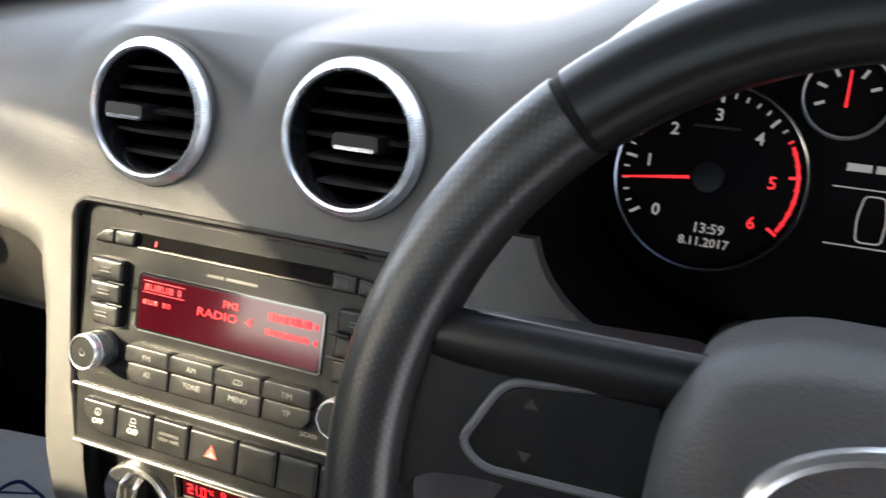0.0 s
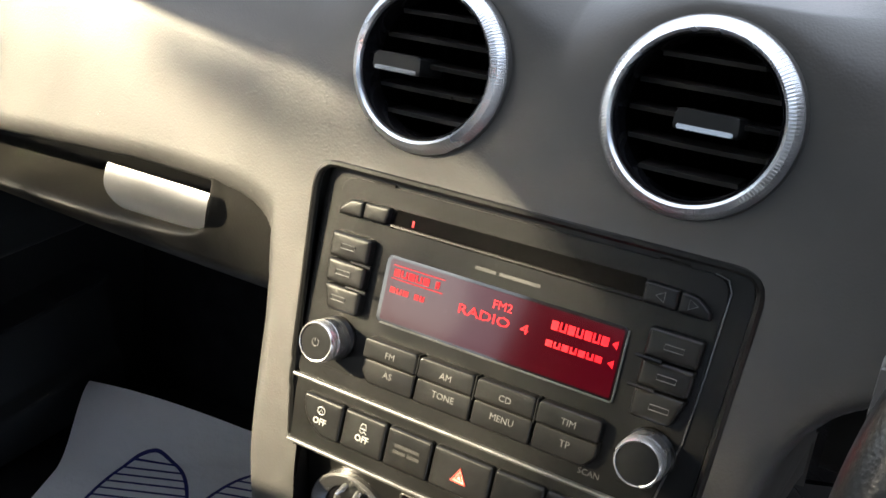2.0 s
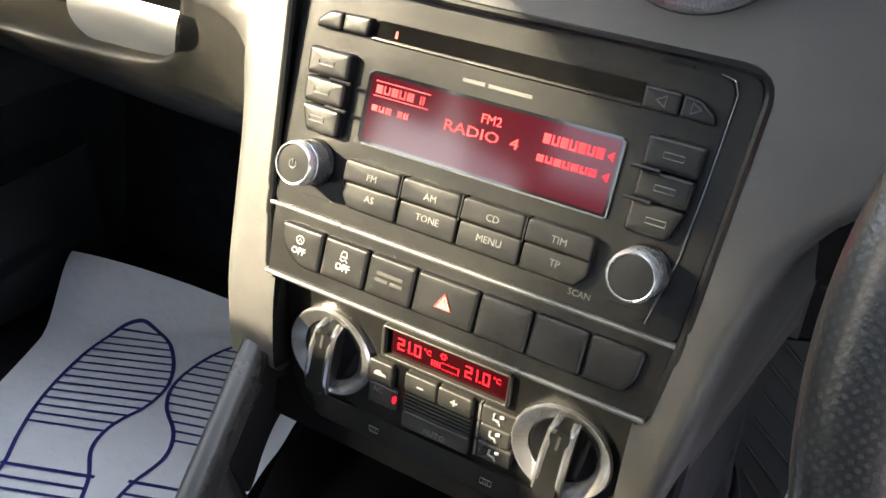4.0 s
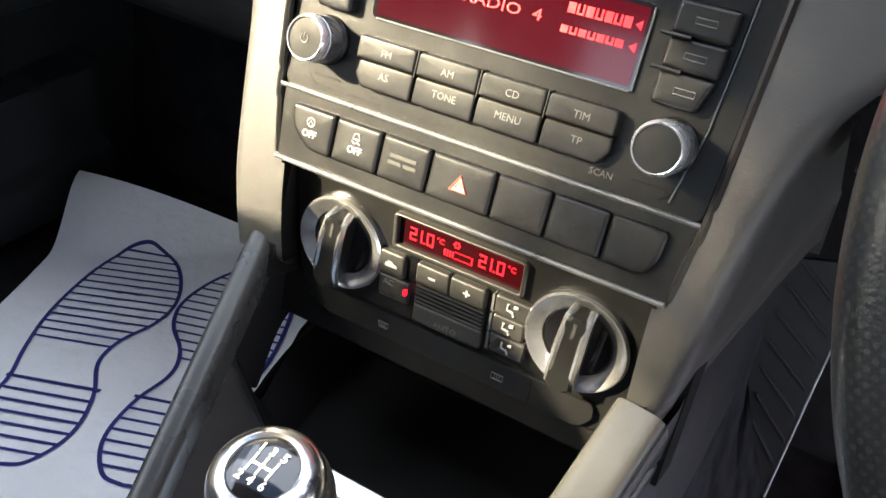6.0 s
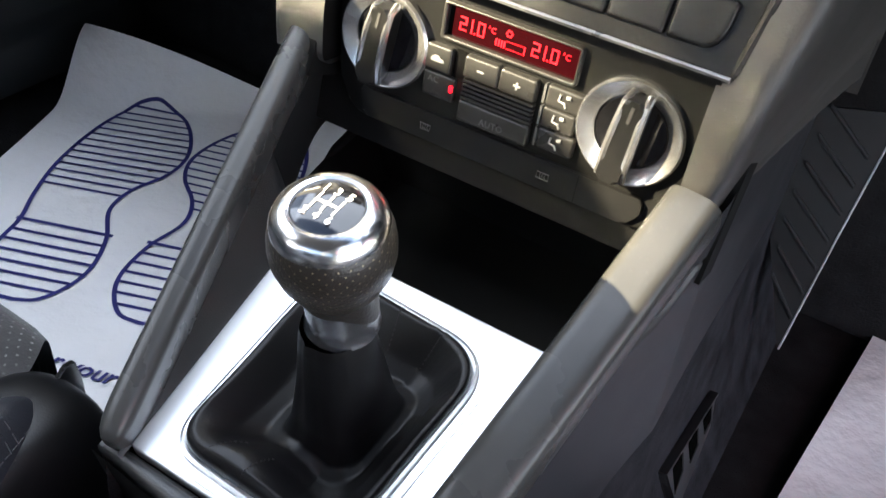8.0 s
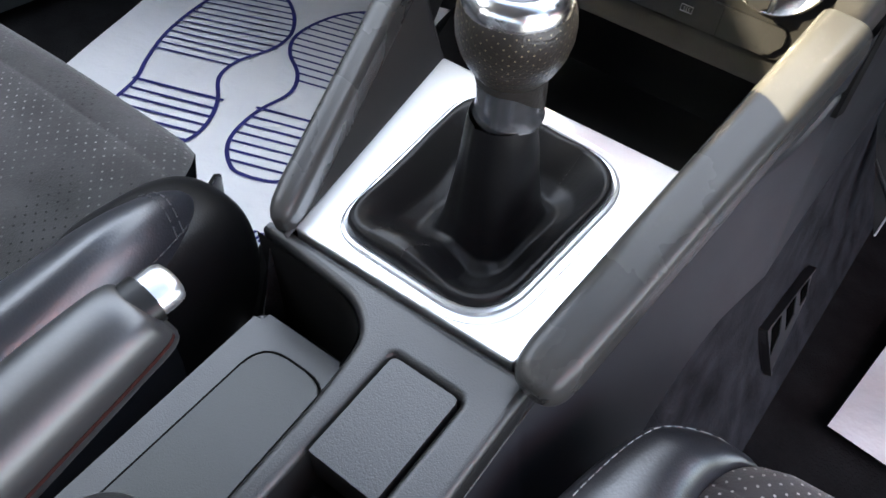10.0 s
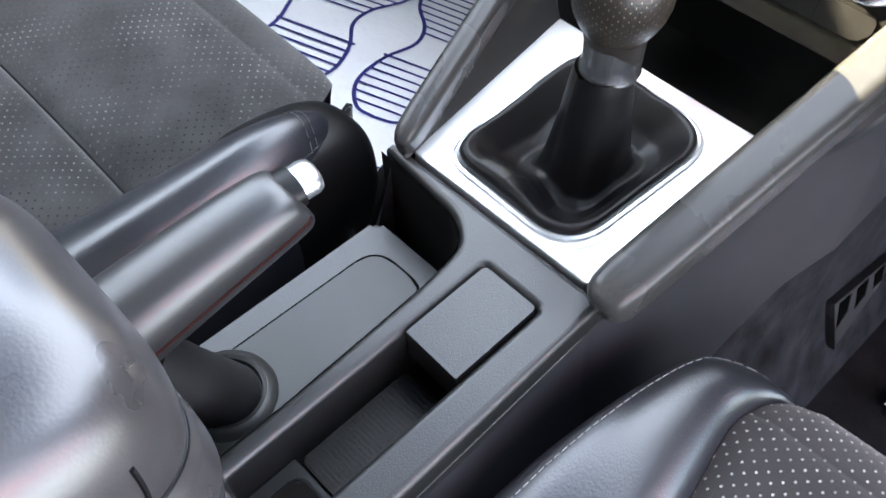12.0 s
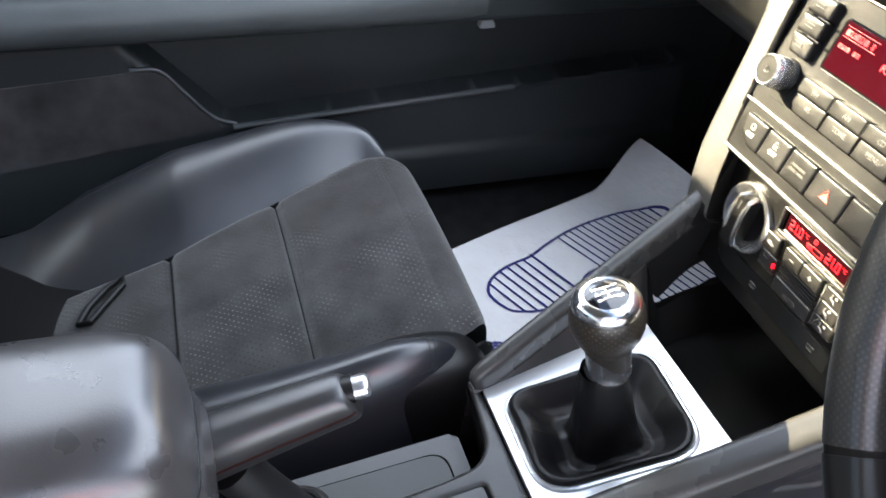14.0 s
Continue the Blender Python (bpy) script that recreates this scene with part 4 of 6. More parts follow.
for k in range(7):
    u0, u1 = splits[k] + 0.5, splits[k + 1] - 0.5
    v0, v1 = -75.8, -53.2
    pts = [(u0, v0), (u1, v0), (u1, v1), (u0, v1)]
    rad = [0.0005] * 4
    if k == 0:
        pts, rad = [(u0 + 14, v0), (u1, v0), (u1, v1), (u0, v1), (u0 + 2, v0 + 10)], [0.006, 0.0005, 0.0005, 0.003, 0.006]
    if k == 6:
        pts, rad = [(u0, v0), (u1 - 6, v0), (u1 - 1, v0 + 8), (u1, v1), (u0, v1)], [0.0005, 0.005, 0.005, 0.003, 0.0005]
    key = part("flat_key", key_cap(rounded(mm(pts), [max(q, 0.0022) for q in rad]), -0.002, 0.0039, STACK, 0.0020, 0.00025), KEY, switches)
    c = (u0 + u1) / 2
    if k in (0, 1):
        writing("key_text", "OFF", 0.0052, on_stack(c, -67.0, 0.0043), BRIGHT_PRINT, key, bold=0.00012)
        bm = bmesh.new()
        if k == 0:
            tube(bm, [STACK @ Vector(((c + 2.5 * math.cos(a)) / 1000, (-60.6 + 2.2 * math.sin(a)) / 1000, 0.0043)) for a in [2 * math.pi * i / 16 for i in range(16)]], 0.0004, 5, closed=True, up=(0, -1, 0.3))
            tube(bm, [STACK @ Vector(((c + a) / 1000, (-60.6 + b) / 1000, 0.0043)) for a, b in ((-1.0, -1.1), (0, 1.1), (1.0, -1.1))], 0.0003, 5, up=(0, -1, 0.3))
        else:
            tube(bm, [STACK @ Vector(((c + a) / 1000, (-60.2 + b) / 1000, 0.0043)) for a, b in ((-2.1, -0.9), (2.1, -0.9), (1.8, 0.6), (1.2, 2.0), (-1.2, 2.0), (-1.8, 0.6))], 0.0004, 5, closed=True, up=(0, -1, 0.3))
            tube(bm, [STACK @ Vector(((c + a) / 1000, (-63.0 + b) / 1000, 0.0043)) for a, b in ((-2.4, 0.6), (-0.8, -0.6), (0.8, 0.6), (2.4, -0.6))], 0.0004, 5, up=(0, -1, 0.3))
        part("key_symbol", bm, BRIGHT_PRINT, key)
    if k == 2:
        bm = bmesh.new()
        bars(bm, [((c + a) / 1000, b / 1000, (c + d) / 1000, (b + 1.9) / 1000) for a, b, d in ((-8, -63.2, 7.5), (-8.5, -66.8, -0.8), (0.5, -66.8, 8.0))], STACK, 0.004, 0.0044)
        part("faint_bars", bm, FAINT_PRINT, key, smooth=False)
    if k == 3:
        part("hazard_field", slab(mm([(c + 4.6 * math.cos(a), -65.5 + 4.6 * math.sin(a)) for a in (math.pi / 2, math.pi * 7 / 6, math.pi * 11 / 6)]), 0.0036, 0.0042, STACK), PALE_RED, key, "pale lit triangle field", smooth=False)
        for size, r in ((5.0, 0.0007), (2.3, 0.00055)):
            bm = tube(bmesh.new(), [STACK @ Vector(((c + size * math.cos(a)) / 1000, (-65.5 + size * math.sin(a)) / 1000, 0.0043)) for a in (math.pi / 2, math.pi * 7 / 6, math.pi * 11 / 6)], r, 6, closed=True, up=(0, -1, 0.3))
            part("hazard_triangle", bm, RED_PRINT, key, "red warning triangle")

# ---- heater panel ----
heater = thing("climate_panel", (0, 0.82, 0.36), "black heater panel with two silver dials and red display", "climate control")


def on_climate(u, v, w=0.0):
    return CLIMATE @ Matrix.Translation((u / 1000, v / 1000, w))


part("panel", slab(rounded(mm([(-108, 43), (108, 43), (103, -26), (92, -47), (-92, -47), (-103, -26)]), [0.002, 0.002, 0.006, 0.008, 0.008, 0.006]), -0.03, 0.0, CLIMATE, 0.0012), FACE, heater)
part("display_bezel", holed(rounded(mm([(-39.5, 15.6), (39.5, 15.6), (39.5, 36.5), (-39.5, 36.5)]), 0.0025, 4), rounded(mm([(-37.0, 18.0), (37.8, 18.0), (37.8, 34.8), (-37.0, 34.8)]), 0.001, 4), -0.001, 0.0040, CLIMATE, 0.0010, 3), HEATER_KEY, heater, angle=50)
part("display_surround", slab(mm(box2(-37.2, 17.8, 38.0, 35.0)), -0.001, 0.0006, CLIMATE), VOID, heater, smooth=False)
part("display", slab(mm(box2(-34.0, 18.2, 37.6, 34.4, 1)), 0.0, 0.0010, CLIMATE), SMALL_LCD, heater, "dark red lit display", smooth=False)
SEGMENTS = {"0": "abcdef", "1": "bc", "2": "abged"}


def segment_digits(body, u, v, w):
    """Thin bar figures of a lit display; u is the left edge and v the middle, in millimetres."""
    bm = bmesh.new()
    high, r = 7.4, 0.85
    for ch in body:
        wide = 1.9 if ch == "1" else 4.2
        if ch == ".":
            bars(bm, [((u - 0.6) / 1000, (v - high / 2) / 1000, (u + 0.3) / 1000, (v - high / 2 + r) / 1000)], CLIMATE, w - 0.0003, w)
            u += 1.3
            continue
        bar_of = {"a": (0, high / 2 - r, wide, high / 2), "g": (0, -r / 2, wide, r / 2), "d": (0, -high / 2, wide, -high / 2 + r), "f": (0, 0, r, high / 2), "e": (0, -high / 2, r, 0), "b": (wide - r, 0, wide, high / 2), "c": (wide - r, -high / 2, wide, 0)}
        for n, q in enumerate(SEGMENTS[ch]):
            a, b, c, d = bar_of[q]
            bars(bm, [((u + a) / 1000, (v + b) / 1000, (u + c) / 1000, (v + d) / 1000)], CLIMATE, w - 0.0003, w + 0.00001 * n)
        u += wide + 1.6
    return bm


part("bezel_edge", tube(bmesh.new(), [CLIMATE @ Vector((u / 1000, v / 1000, 0.0024)) for u, v in ((39.0, 33), (39.2, 17), (37, 16))], 0.0006, 6, up=(0, -1, 0)), TRIM, heater)
for u in (-22.6, 19.6):
    part("temperature_text", segment_digits("21.0", u - 7.6, 26.4, 0.0014), RED_GLOW, heater, smooth=False)
    writing("degree_text", "°C", 0.0044, on_climate(u + 11.2, 28.2, 0.0013), RED_GLOW, heater)
bm = bmesh.new()
bars(bm, [((a) / 1000, 21.5 / 1000, (a + 0.9) / 1000, 25.0 / 1000) for a in (-8.6, -7.0, -5.4, -3.8)] + [((a) / 1000, b / 1000, (a + 0.5) / 1000, (b + 0.5) / 1000) for a in (-2, -0.8, 0.4, 1.6, 2.8, 4.0, 5.2, 6.4) for b in (21.3, 25.2)]
     + [(0.0078, 0.0213, 0.0084, 0.0258)], CLIMATE, 0.0008, 0.0014)
for a in range(6):
    t = a * math.pi / 3
    bars(bm, [((-1.5 + 1.5 * math.cos(t) - 0.5) / 1000, (29.6 + 1.5 * math.sin(t) - 0.5) / 1000, (-1.5 + 1.5 * math.cos(t) + 0.5) / 1000, (29.6 + 1.5 * math.sin(t) + 0.5) / 1000)], CLIMATE, 0.0008, 0.0014)
part("fan_mark", bm, RED_GLOW, heater, smooth=False)
for u, ang, name in ((-73.5, 12, "dial"), (72.0, -10, "dial")):
    base = on_climate(u, 3.5)
    dial = part("dial", lathe(bmesh.new(), [(0.0280, -0.001), (0.0282, 0.0035), (0.0272, 0.0050), (0.0262, 0.0050), (0.0192, 0.0016), (0.0186, -0.001)], base, 96), DIAL_CHROME, heater, "satin silver dial ring")
    part("dial_bowl", lathe(bmesh.new(), [(0.0190, 0.0012), (0.0175, 0.0006), (0.0, 0.0002)], base, 60), GLOSS, dial)
    g = base @ Matrix.Rotation(radians(-9 if u < 0 else -5), 4, "Z")
    part("grip", slab(rounded([(-0.0062, -0.0235), (0.0062, -0.0235), (0.0052, 0.0215), (-0.0052, 0.0215)], 0.003, 4), 0.0, 0.0150, g, 0.0022, 3), KEY, dial)
    for s in (-1, 1):
        part("grip_edge", tube(bmesh.new(), [g @ Vector((s * q, v, w)) for q, v, w in ((0.0064, -0.0225, 0.010), (0.0062, -0.012, 0.0135), (0.0058, 0.008, 0.0142), (0.0052, 0.0195, 0.0125), (0.0045, 0.0225, 0.0060))], 0.0021, 8, up=(0, -1, 0)), DIAL_CHROME, dial, "chrome grip edge")
    part("pointer", slab(box2(-0.0009, 0.010, 0.0009, 0.0185, 0.0004), 0.0145, 0.0154, g), DIM_PRINT, dial, smooth=False)
for name, rect, w in (("recirculation_key", (-46.5, -3.5, -30.5, 11.5), 0.004), ("ac_key", (-46.5, -18.5, -27, -4.2), 0.003), ("fan_down_key", (-22.5, -0.2, -1.9, 12.2), 0.0045), ("fan_up_key", (-1.3, -0.2, 20, 12.2), 0.0045),
                      ("auto_key", (-22.5, -25.5, 20.5, -13.4), 0.004), ("seat_key", (25.5, 1.6, 46, 13), 0.004), ("seat_key", (25.5, -10.4, 44, 1.0), 0.004), ("seat_key", (25.5, -22.5, 46, -11), 0.004)):
    key = part(name, key_cap(mm(box2(*rect, 1.8)), 0.0, w - 0.0003, CLIMATE, 0.0014, 0.0003), HEATER_KEY, heater)
    c, d = (rect[0] + rect[2]) / 2, (rect[1] + rect[3]) / 2
    if name == "fan_down_key":
        part("key_mark", slab(mm(box2(c - 2, d - 0.5, c + 2, d + 0.5)), w - 0.001, w + 0.0003, CLIMATE), BRIGHT_PRINT, key, smooth=False)
    if name == "fan_up_key":
        bm = bmesh.new()
        bars(bm, [((c - 2) / 1000, (d - 0.5) / 1000, (c + 2) / 1000, (d + 0.5) / 1000)], CLIMATE, w - 0.001, w + 0.0003)
        bars(bm, [((c - 0.5) / 1000, (d - 2) / 1000, (c + 0.5) / 1000, (d + 2) / 1000)], CLIMATE, w - 0.001, w + 0.00035)
        part("key_mark", bm, BRIGHT_PRINT, key, smooth=False)
    if name == "auto_key":
        writing("key_text", "AUTO", 0.0052, on_climate(c, d - 2.0, w + 0.0001), PRINT, key)
    if name == "ac_key":
        writing("key_text", "AC", 0.0052, on_climate(c - 3.2, d + 3.2, w + 0.0001), PRINT, key)
        writing("key_text", "AUTO", 0.0040, on_climate(c - 3.0, d - 5.2, w + 0.0001), MAKER_PRINT, key)
        part("key_lamp", slab(mm(box2(-29.2, -12.0, -27.5, -8.2, 0.6)), 0.002, 0.0042, CLIMATE, 0.0004), RED_GLOW, key, "lit red lamp")
    if name == "recirculation_key":
        bm = slab(rounded(mm([(c - 4, d - 1.4), (c + 4, d - 1.4), (c + 3.6, d + 0.4), (c + 1.6, d + 0.7), (c + 0.6, d + 2), (c - 1.8, d + 2), (c - 3.8, d + 0.4)]), 0.0003), w - 0.001, w + 0.0003, CLIMATE)
        part("key_symbol", bm, BRIGHT_PRINT, key, smooth=False)
    if name == "seat_key":
        bm = bmesh.new()
        tube(bm, [CLIMATE @ Vector((a / 1000, b / 1000, w + 0.0002)) for a, b in ((c - 2.2, d + 3), (c - 2.6, d - 0.6), (c + 0.6, d - 1.2), (c + 1.6, d - 3.2))], 0.0007, 6, up=(0, -1, 0))
        tube(bm, [CLIMATE @ Vector((a / 1000, b / 1000, w + 0.0002)) for a, b in ((c + 1.2, d + 2.2), (c + 3.4, d + 2.6))], 0.0010, 6, up=(0, -1, 0))
        part("key_symbol", bm, BRIGHT_PRINT, key)
        part("key_edge", slab(mm(box2(rect[0] - 1.6, rect[1] + 0.5, rect[0] - 0.2, rect[3] - 0.5, 0.5)), 0.0, w, CLIMATE, 0.0004), TRIM, key)
# A flat raised slab in black stands for a shaded recess.
part("lamp_slot", slab(mm(box2(-29.8, -3.6, -23.4, 12.0, 0.8)), -0.001, 0.0007, CLIMATE), VOID, heater, "black slab that paints the shade of a slot", smooth=False)
for k in range(5):
    part("rib", slab(mm(box2(-22, -12.6 + k * 2.5, 20, -11.2 + k * 2.5, 0.5)), 0.0, 0.0036, CLIMATE, 0.0006), HEATER_KEY, heater)
part("lower_strip", slab(rounded(mm([(-82, -45.5), (82, -45.5), (89, -37), (88, -28.5), (-86, -28.5)]), 0.003), -0.001, 0.0030, CLIMATE, 0.0014), KEY, heater)
for u in (-40.5, 33.5):
    bm = bmesh.new()
    tube(bm, [CLIMATE @ Vector(((u + a) / 1000, (-37.5 + b) / 1000, 0.0032)) for a, b in ((-3.4, 1.8), (3.4, 1.8), (2.6 if u < 0 else 3.4, -1.8), (-2.6 if u < 0 else -3.4, -1.8))], 0.0003, 5, closed=True, up=(0, -1, 0))
    for a in (-1.4, 0, 1.4):
        tube(bm, [CLIMATE @ Vector(((u + a + b) / 1000, (-37.5 + q) / 1000, 0.0032)) for b, q in ((0.3, 1.2), (-0.3, 0), (0.3, -1.2))], 0.00025, 5, up=(0, -1, 0))
    part("defrost_mark", bm, PRINT, heater)
part("strip_divider", slab(mm(box2(52.6, -45, 53.4, -29)), 0.001, 0.0032, CLIMATE), BLACK, heater, smooth=False)


# ---- centre console ----
console = thing("centre_console", (0, 0.55, 0.0), "dark grey plastic centre console with gear plate and padded rails", "centre console")
PLATE = rounded(mm([(-60, -1), (71.5, -1), (79.5, 148), (-78, 147)]), 0.002, 2)
BOOT_HOLE = rounded(mm([(-45, 9), (52, 6), (60, 129), (-47, 135)]), [0.020, 0.030, 0.030, 0.024], 10)
part("gear_plate", holed(PLATE, BOOT_HOLE, -0.006, 0.0015, DECK, 0.0012, 3), ALU, console, "bright brushed aluminium gear plate", angle=50)
part("plate_bead", tube(bmesh.new(), [DECK @ Vector((u, v, 0.0018)) for u, v in BOOT_HOLE], 0.0022, 8, closed=True, up=(0, -0.19, 0.98)), ALU, console)
part("plate_groove", tube(bmesh.new(), [DECK @ Vector((u, v, 0.0013)) for u, v in shrink(BOOT_HOLE, -0.0065)], 0.00045, 5, closed=True, up=(0, -0.19, 0.98)), SATIN, console)
BODY = rounded(mm([(-76, -9), (-40, -12), (-10, -15), (6, -27), (10.5, -60), (13, -148), (13, -214), (-8, -228), (-62, -232), (-62, -290), (88, -290), (86, -100), (84.5, -2), (-74, -2)]),
               [0.002, 0.01, 0.014, 0.016, 0.02, 0.02, 0.01, 0.01, 0.004, 0.004, 0.004, 0.02, 0.003, 0.002], 6)
LID_HOLE = rounded(mm([(24.6, -27.8), (63.6, -27.8), (63.8, -198), (24.2, -198)]), 0.003, 4)
part("body", holed(BODY, LID_HOLE, -0.085, 0.0, DECK, 0.0045), PLASTIC, console, angle=50)
cut = rounded(mm([(-78, -9.2), (-40, -12), (-10, -15), (6, -27), (8, -45)]), [0.0, 0.01, 0.014, 0.016, 0.0], 6)
# Near black instead of console plastic, to paint the deep shade of the recess.
part("recess_wall_shade", sheet(lambda s, t: DECK @ Vector((cut[round(s * (len(cut) - 1))][0] - 0.0012 * s, cut[round(s * (len(cut) - 1))][1] - 0.0014 * (1 - s), -0.0045 - 0.075 * t)), len(cut) - 1, 6), BLACK, console, "recess wall painted black for its deep shade")
TRAY = deck_frame((0, 0.574, 0.186), 8.5)


def tray_slope_point(s, t):
    """The hollow slope from the console top down to the tray liner."""
    y = 0.578 - 0.200 * s
    edge = table([(0.40, 0.0128), (0.46, 0.0128), (0.548, 0.0103), (0.565, 0.0090), (0.580, 0.0060)], y) - 0.0002
    high = (DECK @ Vector((0, (y - 0.608) / 0.9816, -0.0030))).z
    low = (TRAY @ Vector((0, (y - 0.574) / 0.989, 0.0006))).z
    wide = 0.0145 * smooth01((0.582 - y) / 0.035) + 0.001
    a = t * math.pi / 2
    return Vector((edge - wide * (1 - math.cos(a)), y, high + (low - high) * math.sin(a)))


part("tray_slope", sheet(tray_slope_point, 60, 24), PLASTIC, console, "hollow slope into the tray", angle=70)
part("ashtray_lid", slab(rounded(mm([(25.8, -86), (62.4, -87), (62.4, -29), (25.8, -29)]), [0.0006, 0.0006, 0.003, 0.003], 4), -0.022, 0.0006, DECK, 0.0008), PLASTIC, console, "plain grey lid", angle=50)
part("lid_well", slab(mm(box2(23, -199, 65, -27)), -0.060, -0.040, DECK), FACE, console, smooth=False)
part("rubber_inlay", slab(rounded(mm([(27, -161), (61, -161), (61, -90), (27, -90)]), 0.003), -0.041, -0.0345, DECK, 0.001), RUBBER, console, "patterned black rubber inlay")
bm = bmesh.new()
for i in range(26):
    for k in (-1, 1):
        a, b = (-160 + i * 2.7), (-160 + i * 2.7)
        prism(bm, mm([(28, a), (60, a + 0), (60, a + 0.9), (28, a + 0.9)]) if k > 0 else mm([(28 + i * 1.25, -160), (28.6 + i * 1.25, -160), (28.6 + i * 1.25, -91), (28 + i * 1.25, -91)]), -0.0346, -0.0338 if k > 0 else -0.0339, DECK)
part("inlay_ribs", bm, RUBBER, console, smooth=False)
part("well_step", slab(mm(box2(25, -198, 63, -163, 1)), -0.042, -0.0325, DECK, 0.001), PLASTIC, console)
aux = part("aux_socket", slab(rounded(mm([(35, -192), (60, -192), (60, -168), (35, -168)]), 0.006), -0.034, -0.0265, DECK, 0.002, 3), GLOSS, console, "black socket cover marked AUX")
part("socket_frame", tube(bmesh.new(), [DECK @ Vector((u, v, -0.030)) for u, v in rounded(mm([(34, -193), (61, -193), (61, -167), (34, -167)]), 0.007)], 0.0012, 6, closed=True, up=(0, -0.19, 0.98)), KEY, console)
writing("socket_text", "AUX", 0.0064, DECK @ Matrix.Translation((0.0475, -0.1800, -0.0263)), WHITE_PRINT, aux)
part("tray_base", slab(rounded(mm([(-69, 17), (10, 17), (10, -330), (-69, -330)]), 0.006), -0.09, -0.0010, TRAY, 0.006, 3), PLASTIC, console)
LINER = mm([(-51.5, 1), (-7.0, 1), (-4.0, -112), (-4.0, -165), (-53, -165)])
part("liner_gap", slab(rounded([(u * 1.0, v) for u, v in shrink(rounded(LINER, [0.016, 0.016, 0.005, 0.002, 0.002], 6), 0.0017)], 0.0), -0.004, 0.0002, TRAY), VOID, console, smooth=False)
part("tray_liner", slab(rounded(LINER, [0.016, 0.016, 0.005, 0.002, 0.002], 6), -0.003, 0.0012, TRAY, 0.0010), LINER_SKIN, console, "smooth grey tray liner")


def rail(sgn, rear, front):
    a, b = Vector(rear), Vector(front)
    pts = [a + (b - a) * t for t in (0, 0.006, 0.02, 0.04, 0.08, 0.2, 0.4, 0.6, 0.8, 1.0)]
    h = 0.0145 if sgn > 0 else 0.0080
    sec = rounded([(-h, -0.0145), (h * 0.94, -0.0145), (h * 0.94, 0.0125), (-h, 0.0125)], 0.010, 6)
    bm = bmesh.new()
    sweep(bm, pts, sec, scale=None)
    bm.verts.ensure_lookup_table()
    n = len(sec)
    for k, s in enumerate((0.34, 0.58, 0.80, 0.93)):
        for i in range(n):
            v = bm.verts[k * n + i]
            v.co = pts[k] + (v.co - pts[k]) * s
    return part("rail", bm, RAIL, console, "smooth satin grey padded rail", angle=50)


rail(1, (0.0870, 0.594, 0.2455), (0.1152, 0.808, 0.3458))
rail(-1, (-0.0640, 0.600, 0.2440), (-0.1250, 0.818, 0.3505))


def side_top(y):
    return 0.236 - 0.194 * (0.608 - y) if y < 0.60 else min(0.345, 0.2345 + (y - 0.60) * 0.469)


def side_x(y, z):
    """The right flank of the console, which flares out towards the floor."""
    top, rim_x = side_top(y), 0.0835 + 0.19 * max(0.0, min(y, 0.83) - 0.60)
    return rim_x + (0.171 - rim_x) * max(0.0, (top - z) / top) ** (1.6 + 2.0 * smooth01((y - 0.62) / 0.24))


def felt_line(y):
    return table([(0.25, 0.075), (0.60, 0.100), (0.69, 0.128), (0.78, 0.165), (0.90, 0.180), (1.20, 0.180)], y)


def finger_recess(y, z):
    """Depth of the long thumb groove pressed into the flank below the rail."""
    half = 0.0095 * smooth01((y - 0.735) / 0.060) * smooth01((0.832 - y) / 0.040)
    if half < 1e-4:
        return 0.0
    d = (z - 0.2765 - 0.36 * (y - 0.732)) / half
    return 0.0055 * smooth01(1.25 - abs(d)) * min(1.0, half / 0.006)


def flank_point(s, t):
    y = 0.25 + 0.95 * s
    z = felt_line(y) * (1 - t) + side_top(y) * t
    return Vector((side_x(y, z) - finger_recess(y, z), y, z))


part("side_panel", sheet(flank_point, 380, 90), SIDE_SKIN, console, "grey plastic side panel with a long thumb groove", angle=60)
part("side_carpet", sheet(lambda s, t: Vector((side_x(0.25 + 0.95 * s, felt_line(0.25 + 0.95 * s) * t) + 0.0012 * (1 - t), 0.25 + 0.95 * s, felt_line(0.25 + 0.95 * s) * t)), 120, 24), SIDE_CARPET, console, "grey felt carpet on the console side", angle=60)


def gap_low(y):
    """The upper edge of the left bin wall, and below it the narrow opening under the rail."""
    full = 0.236 + 0.106 * (y - 0.60) / 0.23
    return full - (full - (0.2505 + 0.24 * max(0.0, y - 0.79))) * smooth01((y - 0.755) / 0.03)


def gap_high(y):
    return gap_low(y) + 0.027 * max(0.0, math.sin(math.pi * max(0.0, min(1.0, (y - 0.774) / 0.088)))) ** 0.8


def left_x(y, z):
    return -(0.066 + 0.050 * smooth01((y - 0.60) / 0.22)) - 0.06 * max(0.0, 0.20 - z)


part("side_panel", sheet(lambda s, t: Vector((left_x(y := 0.25 + 0.95 * s, z := (side_top(y) * 0.75 if y < 0.60 else gap_low(y)) * t) - 0.004, y, z)), 190, 24), CARPET, console, angle=60)


def left_rail_x(y):
    return -0.0655 - 0.0565 * (min(y, 0.84) - 0.60) / 0.218


